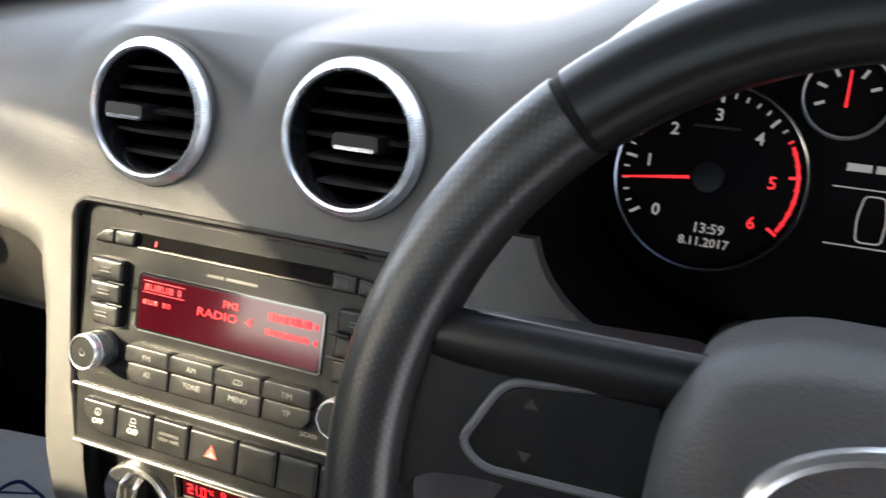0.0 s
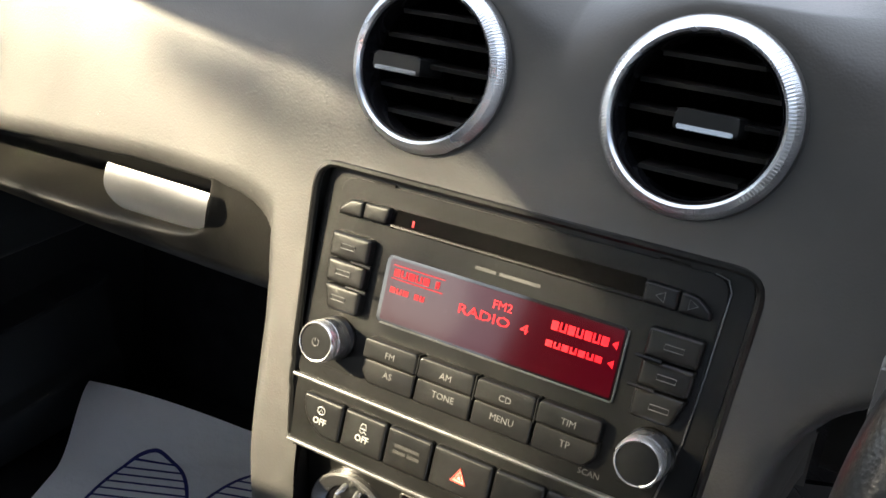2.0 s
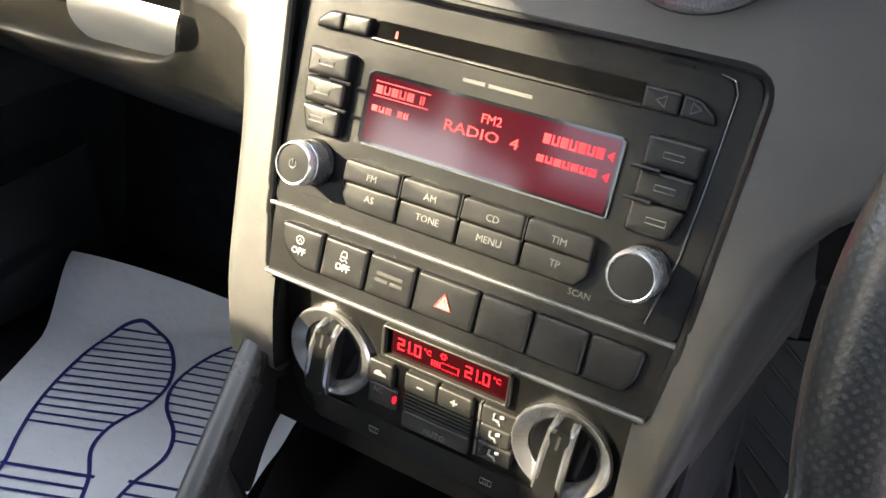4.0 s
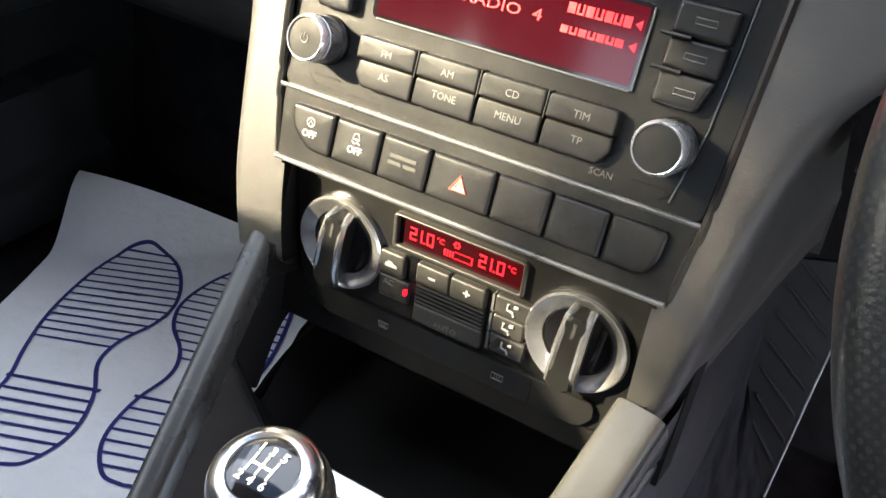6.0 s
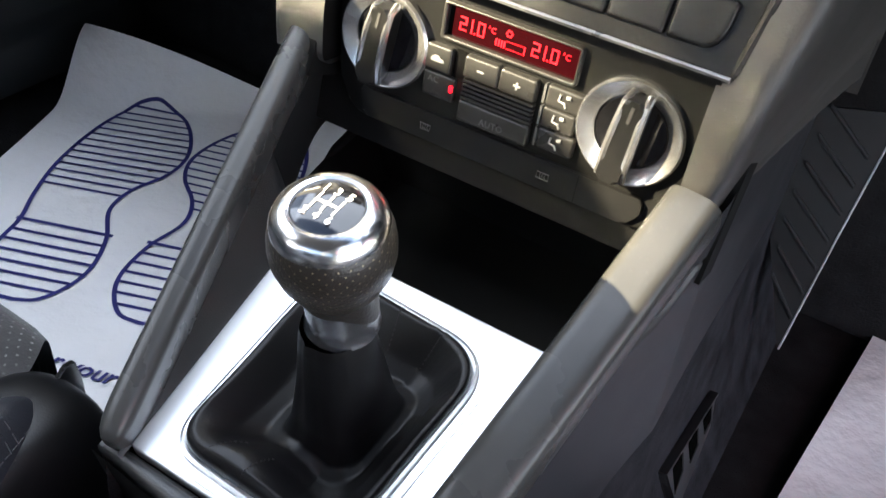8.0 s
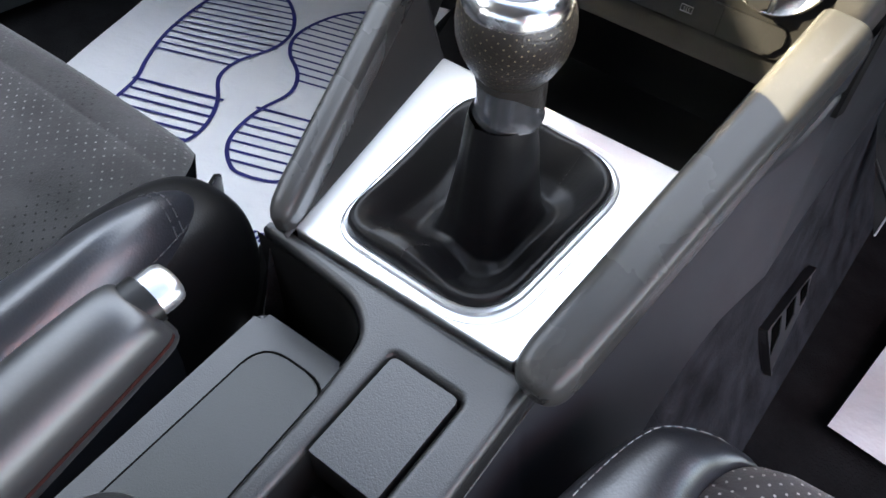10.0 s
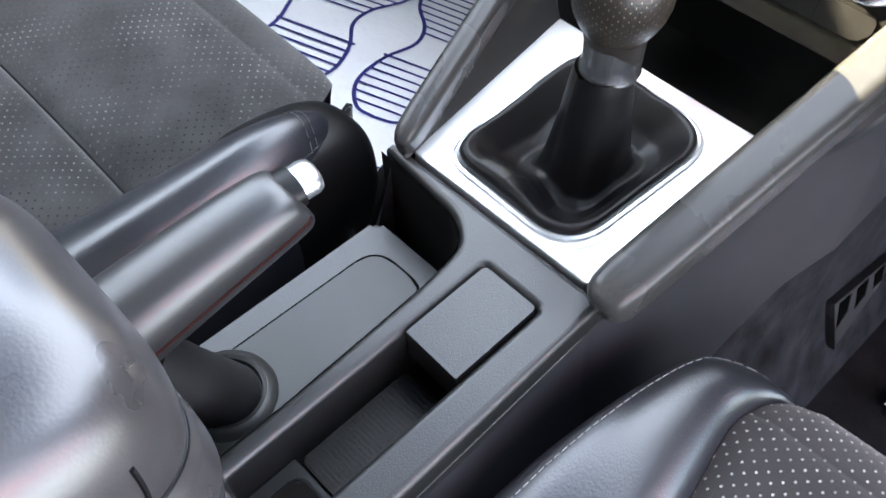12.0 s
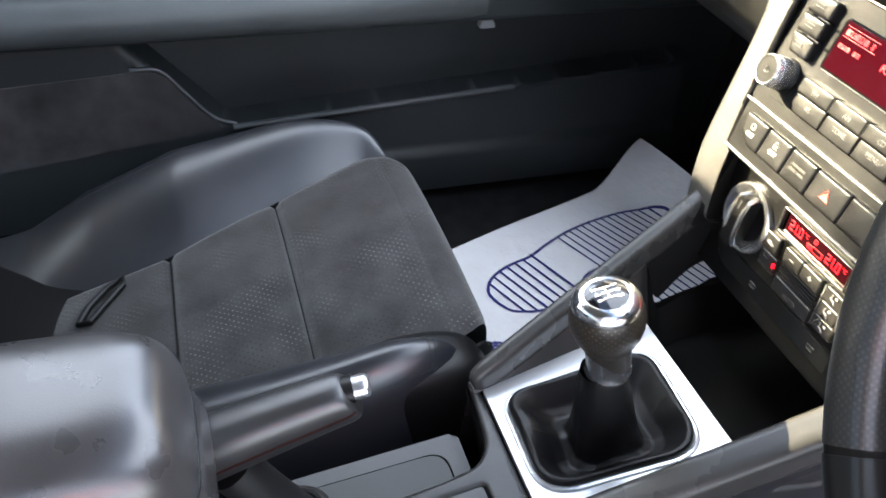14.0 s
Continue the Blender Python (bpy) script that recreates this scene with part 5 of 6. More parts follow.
def inner_wall_point(s, t):
    """The wall that slopes from under the rail down to the gear plate and the bin."""
    y = 0.60 + 0.29 * s
    low_x = table([(0.60, -0.0590), (0.753, -0.0775), (0.80, -0.0920), (0.89, -0.1080)], y)
    low_z = table([(0.60, 0.2385), (0.753, 0.2675), (0.775, 0.225), (0.89, 0.222)], y)
    top_x, top_z = left_rail_x(y) + 0.0045, max(gap_low(y), low_z + 0.002)
    return Vector((low_x + (top_x - low_x) * t, y, low_z + (top_z - low_z) * t))


part("inner_wall", sheet(lambda s, t: inner_wall_point(0.55 * s, t), 48, 12), PLASTIC, console)
# The same wall goes on in near black, which paints the bin's shade.
part("bin_side_shade", sheet(lambda s, t: inner_wall_point(0.55 + 0.45 * s, t), 40, 12), BLACK, console, "bin side painted black for its shade")
part("rail_skirt", sheet(lambda s, t: Vector((left_rail_x(y := 0.75 + 0.11 * s) + 0.003, y, gap_high(y) + (0.242 + 0.106 * (min(y, 0.83) - 0.60) / 0.218 - gap_high(y)) * t)), 60, 10), PLASTIC, console)
part("inner_wall", sheet(lambda s, t: Vector((0.0815 + 0.19 * max(0.0, min(y := 0.60 + 0.29 * s, 0.83) - 0.60), y, 0.21 + (0.236 + 0.106 * s - 0.21) * t)), 40, 8), PLASTIC, console)
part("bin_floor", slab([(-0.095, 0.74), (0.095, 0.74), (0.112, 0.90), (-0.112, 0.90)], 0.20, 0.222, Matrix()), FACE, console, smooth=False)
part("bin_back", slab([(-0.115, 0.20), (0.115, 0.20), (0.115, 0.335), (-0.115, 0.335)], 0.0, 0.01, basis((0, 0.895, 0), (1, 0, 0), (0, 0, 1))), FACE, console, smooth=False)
bm = bmesh.new()
tube(bm, [DECK @ Vector((u / 1000, v / 1000, -0.011)) for u, v in ((86.6, -4), (87.5, -60), (89.2, -160), (91, -280))], 0.0005, 5)
part("side_seam", bm, RAIL, console)
grille = thing("floor_air_grille", (0.148, 0.93, 0.06), "small dark slotted grille in the console side carpet", "air grille")
GR = basis((0.1485, 0.935, 0.0605), (0, 1, 0), (-0.27, 0, 0.963))
part("grille_frame", slab(rounded(mm([(-47, -21), (27, 0), (40, 24), (-72, 41)]), 0.003), -0.004, 0.0075, GR, 0.0026, 3), GRILLE_SKIN, grille)
part("grille_lip", sweep(bmesh.new(), [GR @ Vector((u / 1000, v / 1000, 0.0075)) for u, v in ((-47, -20), (-71, 40), (39, 24))], [(-0.0016, -0.004), (0.0016, -0.004), (0.0012, 0.0018), (-0.0012, 0.0018)], up=(1, 0, 0.2)), RUBBER, grille)
for u in (-46, -14, 18):
    # Each slot is a solid black block that paints the shade of a hole.
    part("slot", slab(rounded(mm([(u - 6, 7 + 0.05 * u), (u + 9, 9 - 0.10 * u), (u + 8, 24 - 0.12 * u), (u - 10, 25 - 0.14 * u)]), 0.001), 0.003, 0.0080, GR), VOID, grille, smooth=False)
    part("slot_edge", tube(bmesh.new(), [GR @ Vector((p / 1000, q / 1000, 0.0080)) for p, q in ((u - 7, 6 + 0.05 * u), (u + 10, 8 - 0.10 * u), (u + 9, 24 - 0.12 * u))], 0.0007, 5), RUBBER, grille)
part("carpet_tab", slab(rounded(mm([(-16, -2), (14, -2), (14, 26)]), 0.002), -0.003, 0.0035, basis((0.1175, 0.703, 0.128), (0, 1, 0), (-0.25, 0, 0.968)), 0.001), GRILLE_SKIN, console, "small triangular tab")

# ---- gear lever ----
lever = thing("gear_lever", (0.004, 0.655, 0.25), "gear lever with leather ball knob, silver ring and leather boot", "gear lever")
AXIS = basis((0.0140, 0.6595, 0.3660), (1, 0, 0), (0, 0.985, 0.174))
ball = part("knob", lathe(bmesh.new(), [(0.0150, -0.0255), (0.0163, -0.0230), (0.0200, -0.0182), (0.0233, -0.0112), (0.0251, -0.004), (0.0254, 0.002), (0.0248, 0.0075), (0.0234, 0.0122), (0.0215, 0.0142)], AXIS, 64), KNOB_LEATHER, lever, "punched dark leather ball")
part("knob_ring", lathe(bmesh.new(), [(0.0233, 0.0120), (0.0230, 0.0150), (0.0212, 0.0184), (0.0184, 0.0207), (0.0162, 0.0214), (0.0146, 0.0208), (0.0141, 0.019)], AXIS, 72), POLISHED, ball, "polished silver ring")
cap = part("knob_cap", lathe(bmesh.new(), [(0.0144, 0.0196), (0.0138, 0.0204), (0.009, 0.0219), (0.0, 0.0224)], AXIS, 48), GLOSS, ball, "glossy black shift pattern cap")
bm = bmesh.new()
for pts in ([(-5, 4.2), (-5, -4.2)], [(0, 4.2), (0, -4.2)], [(5, 4.2), (5, -4.2)], [(-5, 0), (5, 0)]):
    tube(bm, [AXIS @ Vector((u / 1000, v / 1000, 0.0225 - 0.0000062 * (u * u + v * v))) for u, v in pts], 0.0006, 5, up=(0, 0, 1))
part("shift_pattern", bm, WHITE_PRINT, cap)
for k, ch in enumerate("135246"):
    u, v = (-5, 0, 5)[k % 3], 6.9 if k < 3 else -6.9
    writing("gear_number", ch, 0.0054, AXIS @ Matrix.Translation((u / 1000 * 1.1, v / 1000, 0.0226 - 0.0000062 * (u * u + v * v))), WHITE_PRINT, cap, bold=0.00012)
part("collar", lathe(bmesh.new(), [(0.0150, -0.024), (0.0154, -0.030), (0.0150, -0.040), (0.0158, -0.0455), (0.0166, -0.0480), (0.0150, -0.052)], AXIS, 48), GUNMETAL, lever, "satin silver collar")


def neck_point(s, t):
    """The leather of the ball, drawn down over one side of the collar to a point."""
    a = 2 * math.pi * s
    low = -0.0275 - 0.0135 * max(0.0, math.cos(a - 0.55)) ** 1.6
    w = -0.0235 + (low + 0.0235) * t
    r = 0.0163 - 0.0002 * t
    return AXIS @ Vector((r * math.cos(a), r * math.sin(a), w))


part("neck", sheet(neck_point, 64, 10), NECK_SKIN, lever, "leather neck drawn over the collar", angle=70)


def boot_point(s, t):
    n = len(BOOT_HOLE)
    q = s * n
    i = int(q) % n
    f = q - int(q)
    e = Vector(BOOT_HOLE[i]).lerp(Vector(BOOT_HOLE[(i + 1) % n]), f)
    c = Vector((0.0130, 0.070))
    ang = math.atan2(e.y - c.y, e.x - c.x)
    rho = table([(0.0, 0.99), (0.06, 0.965), (0.12, 0.91), (0.20, 0.82), (0.30, 0.66), (0.38, 0.52), (0.46, 0.42), (0.54, 0.375), (0.66, 0.350), (0.82, 0.320), (0.95, 0.285), (1.0, 0.262)], t)
    h = table([(0.0, -0.002), (0.04, 0.0045), (0.08, 0.0080), (0.13, 0.0085), (0.20, 0.0035), (0.30, -0.0075), (0.38, -0.012), (0.46, -0.009), (0.54, 0.004), (0.66, 0.024), (0.82, 0.046), (1.0, 0.067)], t)
    hump = math.exp(-((ang + 2.0) / 0.42) ** 2) * math.exp(-((t - 0.27) / 0.13) ** 2)
    h += 0.011 * hump - 0.004 * math.exp(-((ang + 1.35) / 0.30) ** 2) * math.exp(-((t - 0.26) / 0.10) ** 2)
    fold = math.sin(t * math.pi) * (0.035 * math.sin(2 * ang + 0.6) + 0.022 * math.sin(5 * ang + 4 * t))
    fold *= 1 - 0.8 * smooth01((t - 0.45) / 0.15)
    square = e - c
    k = smooth01((t - 0.35) / 0.5)
    p = c + square.lerp(Vector((math.cos(ang), math.sin(ang))) * 0.058, k) * (rho * (1 + fold * 0.8))
    h += (0.0020 * math.sin(3 * ang + 1.0) + 0.0010 * math.sin(7 * ang + 6 * t)) * math.sin(t * math.pi) * (1 - 0.8 * smooth01((t - 0.45) / 0.15))
    seam = (math.exp(-((ang + 1.80) / 0.07) ** 2) + math.exp(-((ang - 1.35) / 0.07) ** 2)) * smooth01((t - 0.05) / 0.1)
    p += (p - c).normalized() * (0.0012 * seam)
    w = DECK @ Vector((p.x, p.y, h + 0.0016 * seam * (1 - t)))
    return w


bm = sheet(boot_point, 180, 64)
bmesh.ops.remove_doubles(bm, verts=bm.verts, dist=0.00005)
boot = part("boot", bm, BOOT_SKIN, lever, "soft black leather boot", angle=80)
for turn in (-1.80, 1.35):
    at = min(range(len(BOOT_HOLE)), key=lambda i: abs(math.atan2(BOOT_HOLE[i][1] - 0.070, BOOT_HOLE[i][0] - 0.0130) - turn)) / len(BOOT_HOLE)
    for s0 in (-0.011, 0.011):
        bm = bmesh.new()
        pts = [boot_point((at + s0) % 1, 0.03 + 0.0062 * k) + Vector((0, 0, 0.0002)) for k in range(46)]
        for k in range(0, 44, 3):
            tube(bm, [pts[k], pts[k + 1]], 0.0004, 4)
        part("seam_stitching", bm, BOOT_THREAD, boot, "black stitches")

# ---- handbrake ----
brake = thing("handbrake", (-0.035, 0.44, 0.22), "dark grey handbrake lever with a silver button", "handbrake")
sec = []
for i in range(40):
    a = 2 * math.pi * i / 40
    c_, s_ = math.cos(a), math.sin(a)
    sec.append((0.0180 * math.copysign(abs(c_) ** 0.80, c_), (0.0170 if s_ > 0 else 0.0180) * math.copysign(abs(s_) ** 0.85, s_)))
path = spline([(-0.0320, 0.499, 0.2890), (-0.0330, 0.486, 0.2860), (-0.0350, 0.45, 0.2745), (-0.0375, 0.40, 0.257), (-0.041, 0.32, 0.227), (-0.045, 0.26, 0.200)], 48)
bm = sweep(bmesh.new(), path, sec, scale=lambda t: table([(0, 0.68), (0.012, 0.76), (0.03, 0.83), (0.07, 0.90), (0.3, 1.06), (0.6, 1.24), (1.0, 1.42)], t))
bm.verts.ensure_lookup_table()
way = (path[0] - path[3]).normalized()
side = way.cross(Vector((0, 0, 1))).normalized()
up = side.cross(way).normalized()
for v in bm.verts:
    q = v.co - path[0]
    if q.dot(way) > -0.020:
        v.co += way * (-0.30 * q.dot(up) * smooth01((q.dot(way) + 0.020) / 0.018))
grip = part("grip", bm, BRAKE_SKIN, brake, "smooth dark leather grip", angle=60)
for sgn in (1, -1):
    pts = []
    for i, p in enumerate(path):
        d = (path[min(i + 1, 47)] - path[max(i - 1, 0)]).normalized()
        out = d.cross(Vector((0, 0, 1))).normalized()
        k = table([(0, 0.72), (0.03, 0.83), (0.07, 0.90), (0.3, 1.06), (0.6, 1.24), (1.0, 1.42)], i / 47)
        pts.append(p - out * (sgn * 0.0176 * k) - out.cross(d) * (0.0030 * k))
    part("grip_seam", tube(bmesh.new(), pts[1:], 0.0012, 6), SEAM, grip, "dark red-brown seam")
BT = Matrix(((side.x, up.x, -way.x, path[0].x), (side.y, up.y, -way.y, path[0].y), (side.z, up.z, -way.z, path[0].z), (0, 0, 0, 1)))
BT = BT @ Matrix.Translation((0, 0.0060, 0.003))
oval = [(0.0100 * math.cos(a), 0.0076 * math.sin(a)) for a in [2 * math.pi * i / 32 for i in range(32)]]
part("button_socket", slab([(u * 1.16, v * 1.16) for u, v in oval], -0.004, 0.008, BT), KEY, brake)
bm = bmesh.new()
loops = [[bm.verts.new(BT @ Vector((u * k, v * k, w))) for u, v in oval] for k, w in ((1.0, 0.006), (1.0, -0.0105), (0.96, -0.0130), (0.86, -0.0148), (0.62, -0.0158), (0.2, -0.0162))]
for a, b in zip(loops, loops[1:]):
    for i in range(32):
        bm.faces.new((a[i], a[(i + 1) % 32], b[(i + 1) % 32], b[i]))
bm.faces.new(loops[-1])
part("button", bm, DIAL_CHROME, brake, "silver release button", angle=60)

# ---- armrest ----
rest = thing("armrest", (-0.005, 0.25, 0.28), "padded dark leather folding armrest of the centre console", "armrest")


def cushion_box(x0, x1, y0, y1, z0, z1, r, seg=6):
    bm = bmesh.new()
    bmesh.ops.create_cube(bm, size=1, matrix=Matrix.LocRotScale(((x0 + x1) / 2, (y0 + y1) / 2, (z0 + z1) / 2), None, (x1 - x0, y1 - y0, z1 - z0)))
    bmesh.ops.bevel(bm, geom=list(bm.edges), offset=r, segments=seg, profile=0.55, affect="EDGES")
    return bm


def rest_outline(s, k=1.0, grow=0.0):
    """The rounded plan of the armrest, drawn in by k and widened by grow metres."""
    c_, s_ = math.cos(2 * math.pi * s), math.sin(2 * math.pi * s)
    ux, uy = math.copysign(abs(c_) ** 0.40, c_), math.copysign(abs(s_) ** 0.40, s_)
    return Vector((0.0 + (0.0790 * k + grow) * ux, 0.2265 + (0.1650 * (1 - (1 - k) * 0.42) + grow) * uy, 0))


def pad_point(s, t):
    """A softly domed cushion that draws in towards its crown."""
    return rest_outline(s, math.cos(t * math.pi / 2) ** 0.46) + Vector((0, 0, 0.309 + 0.058 * math.sin(t * math.pi / 2) ** 0.95))


def shell_point(s, t):
    return rest_outline(s, 1.0, table([(0.0, -0.0010), (0.10, 0.0035), (0.35, 0.0085), (0.65, 0.0085), (0.88, 0.002), (1.0, -0.012)], t)) + Vector((0, 0, 0.3082 - 0.066 * t))


for name, fn, lab in (("pad", pad_point, "soft domed leather pad"), ("shell", shell_point, "padded leather side")):
    bm = sheet(fn, 360, 48)
    bmesh.ops.remove_doubles(bm, verts=bm.verts, dist=0.00003)
    part(name, bm, ARM_LEATHER, rest, lab, angle=80)
part("seam", tube(bmesh.new(), [rest_outline(i / 160, 1.0, 0.0002) + Vector((0, 0, 0.3086)) for i in range(160)], 0.0011, 6, closed=True), LEATHER, rest)
part("corner_seam", tube(bmesh.new(), [pad_point(0.105, t) + Vector((0.0003, 0.0003, 0)) for t in [0.0 + 0.026 * i for i in range(11)]], 0.0010, 6, up=(1, -1, 0)), LEATHER, rest)
sleeve = part("sleeve", tube(bmesh.new(), spline([TRAY @ Vector((-0.0325, -0.120, -0.004)), (-0.0335, 0.443, 0.183), (-0.0350, 0.431, 0.200), (-0.038, 0.410, 0.232)], 12), 0.0185, 28, up=(1, 0, 0)), RUBBER, brake, "black rubber sleeve")
part("sleeve_ring", lathe(bmesh.new(), [(0.0185, -0.002), (0.0200, 0.0034), (0.0225, 0.0044), (0.0262, 0.0026), (0.0285, -0.001)], TRAY @ Matrix.Translation((-0.0325, -0.122, 0.0012)), 56), PLASTIC, sleeve)


# ---- seats ----
SEAT_LINE = [(0.02, 0.050), (0.10, 0.066), (0.20, 0.084), (0.30, 0.107), (0.40, 0.136), (0.50, 0.165), (0.58, 0.189), (0.620, 0.2005), (0.645, 0.1985), (0.658, 0.186), (0.664, 0.165), (0.664, 0.12), (0.655, 0.05)]
SEAT_CURVE = spline([(y, z, 0) for y, z in SEAT_LINE], 361)


def seat_half(y):
    return sum(seat_half_raw(y + d) for d in (-0.04, -0.025, -0.012, 0.0, 0.012, 0.025, 0.04)) / 7


def seat_half_raw(y):
    return table([(0.0, 0.105), (0.25, 0.106), (0.36, 0.114), (0.49, 0.147), (0.56, 0.160), (0.615, 0.174), (0.66, 0.176)], y)


def seat_level(y):
    return table(SEAT_LINE[:11], y)


def seat(cx, y0, label, group):
    st = thing("car_seat", (cx, 0.35 + y0, 0.0), label, "car seat", group)

    def panel_point(s, t):
        p = SEAT_CURVE[round(t * 360)]
        h = seat_half(p.x) * (2 * s - 1) * (1 - 0.24 * max(0.0, (p.x - 0.595) / 0.069) ** 2.4)
        groove = sum(0.007 * math.exp(-((p.x - q) / 0.0035) ** 2) for q in (0.497, 0.372)) if p.y > 0.08 else 0.0
        edge_dip = 0.004 * smooth01((abs(2 * s - 1) - 0.93) / 0.07)
        puff = 0.006 * (1 - (2 * s - 1) ** 2) + 0.004 * abs(math.sin((p.x - 0.372) / 0.125 * math.pi)) ** 0.5
        return Vector((cx + h, p.x + y0, p.y + puff - groove - edge_dip))

    part("seat_panel", sheet(panel_point, 60, 360), SUEDE_DOTS if cx < 0 else DRIVER_DOTS, st, "punched charcoal suede centre", angle=70)
    for q in (0.497, 0.372):
        row = min(range(361), key=lambda i: abs(SEAT_CURVE[i].x - q) + (1 if SEAT_CURVE[i].y < 0.08 else 0)) / 360
        part("panel_seam", tube(bmesh.new(), [panel_point(0.02 + 0.96 * i / 40, row) + Vector((0, 0, 0.0006)) for i in range(41)], 0.0011, 6), BLACK, st)
    for sgn in (-1, 1):
        def roll_point(s, t):
            y = -0.02 + 0.684 * t
            inner = seat_half(y) * (1 - 0.24 * max(0.0, (y - 0.595) / 0.069) ** 2.4)
            k = max(0.0, min(1.0, ((0.650 if cx > 0 else 0.616 if sgn > 0 else 0.634) - y) / (0.075 if cx < 0 < sgn else 0.125 if cx < 0 else 0.17)))
            k = math.sqrt(1 - (1 - k) ** 2)
            high = table([(0.0, 0.02), (0.217, 0.030), (0.29, 0.058), (0.39, 0.072), (0.49, 0.062), (0.585, 0.050), (0.66, 0.046)], y) if cx < 0 and sgn < 0 else (0.047 if cx < 0 else 0.036)
            width, h = (0.226 - inner) * k + 0.002, high * k
            if cx < 0 < sgn:
                inner += 0.25 * (0.226 - inner) * (1 - k)
            z0 = seat_level(y) - 0.004
            if cx < 0 < sgn:
                a = min(1.0, s / 0.8) * math.pi
                x = inner + width * (1 - math.cos(a)) / 2
                z = z0 + h * math.sin(a) if a < math.pi / 2 else z0 + h - (h + 0.075 * k) * (1 - math.sin(a))
                if s > 0.8:
                    z += (0.03 - z) * (s - 0.8) / 0.2
            elif cx < 0:
                q = min(1.0, s / 0.72)
                x, z = inner + width * q, z0 + h * math.sin(q * math.pi / 2)
                if s > 0.72:
                    f = (s - 0.72) / 0.28
                    x, z = x + 0.014 * math.sin(f * math.pi / 2), z - (z - 0.03) * (1 - math.cos(f * math.pi / 2))
            elif s < 0.72:
                a = s / 0.72 * math.pi * 0.72
                q = (1 - math.cos(a)) / (1 - math.cos(math.pi * 0.72))
                x, z = inner + width * q, z0 + h * math.sin(a)
            else:
                f = (s - 0.72) / 0.28
                x, z = inner + width + 0.004 * math.sin(f * 3.1), (z0 + h * math.sin(math.pi * 0.72)) * (1 - f) + 0.03 * f
            return Vector((cx + sgn * x, y + y0, z))
        part("bolster", sheet(roll_point, 40, 120), SEAT_LEATHER, st, "smooth leather side bolster", angle=70)
        bm = bmesh.new()
        pts = [roll_point(0.56 if cx < 0 < sgn else 0.66, 0.40 + 0.60 * i / 240) + Vector((0, 0, 0.0005)) for i in range(238)]
        for i in range(0, 236, 3):
            tube(bm, [pts[i], pts[i + 2]], 0.00038, 4)
        part("stitching", bm, THREAD if cx > 0 else DARK_THREAD, st, "row of stitches")
        bm = bmesh.new()
        for t0 in (0.886, 0.894) if cx < 0 < sgn else ():
            pts = [roll_point(0.03 + 0.60 * i / 36, t0) + Vector((0, 0, 0.0005)) for i in range(37)]
            for i in range(0, 35, 3):
                tube(bm, [pts[i], pts[i + 2]], 0.0005, 4)
        if len(bm.verts):
            part("end_stitching", bm, DARK_THREAD, st, "double row of stitches")
        part("seam", tube(bmesh.new(), [roll_point(0.0, 0.2 + 0.8 * i / 60) + Vector((0, 0, -0.0005)) for i in range(61)], 0.0016, 6), BLACK, st)
    if cx < 0:
        for sgn in (1,):
            def corner_point(s, t):
                a, b = 2 * math.pi * s, math.pi * (t - 0.5)
                c_, s_, e_, f_ = math.cos(a), math.sin(a), math.cos(b), math.sin(b)
                r_ = abs(e_) ** 0.5
                return Vector((cx + sgn * 0.183 + 0.042 * r_ * math.copysign(abs(c_) ** 0.7, c_), 0.584 + y0 + 0.070 * r_ * math.copysign(abs(s_) ** 0.7, s_), 0.098 + 0.110 * math.copysign(abs(f_) ** 0.6, f_)))
            bm = sheet(corner_point, 64, 32)
            bmesh.ops.remove_doubles(bm, verts=bm.verts, dist=0.00003)
            part("front_corner", bm, LEATHER, st, "rounded black leather front corner", angle=80)
    part("seat_base", cushion_box(cx - 0.225, cx + 0.225, 0.0 + y0, 0.640 + y0, 0.01, 0.10, 0.02, 3), LEATHER, st)
    tilt = Matrix.Translation((cx, 0.06 + y0, 0.08)) @ Matrix.Rotation(radians(20), 4, "X")
    bm = cushion_box(-0.22, 0.22, -0.07, 0.06, 0.0, 0.47, 0.05)
    bm.transform(tilt)
    part("backrest", bm, SEAT_LEATHER, st)
    bm = cushion_box(-0.135, 0.135, 0.02, 0.075, 0.06, 0.42, 0.025)
    bm.transform(tilt)
    part("backrest_panel", bm, SUEDE, st)
    return st


seat(-0.335, 0.0, "sports seat in charcoal suede and black leather beside the console", "front seats")
seat(0.335, 0.022, "sports seat in perforated suede with white stitched leather bolster", "front seats")
tongue = thing("belt_tongue", (-0.395, 0.30, 0.105), "black seat belt tongue lying on the seat cushion", "belt tongue")
part("loop", tube(bmesh.new(), [(x, y, 0.014 + seat_level(y)) for x, y in ((-0.368, 0.276), (-0.392, 0.286), (-0.416, 0.306), (-0.424, 0.322), (-0.410, 0.322), (-0.388, 0.304), (-0.366, 0.288))], 0.0035, 8, closed=True), KEY, tongue)
buckle = thing("belt_buckle", (-0.105, 0.60, 0.08), "black seat belt buckle between seat and console", "belt buckle")
part("loop", tube(bmesh.new(), spline([(-0.113, 0.622, 0.105), (-0.121, 0.640, 0.138), (-0.128, 0.656, 0.152), (-0.122, 0.668, 0.140), (-0.114, 0.655, 0.110)], 24), 0.0055, 8), KEY, buckle)
part("stalk", tube(bmesh.new(), [(-0.100, 0.585, 0.02), (-0.104, 0.600, 0.07), (-0.113, 0.622, 0.115)], 0.011, 10), SATIN, buckle, "pale metal stalk")

# ---- passenger door ----
door = thing("door_1", (-0.70, 0.55, 0.0), "dark grey passenger door trim with armrest and pocket", "door", kind="structure")
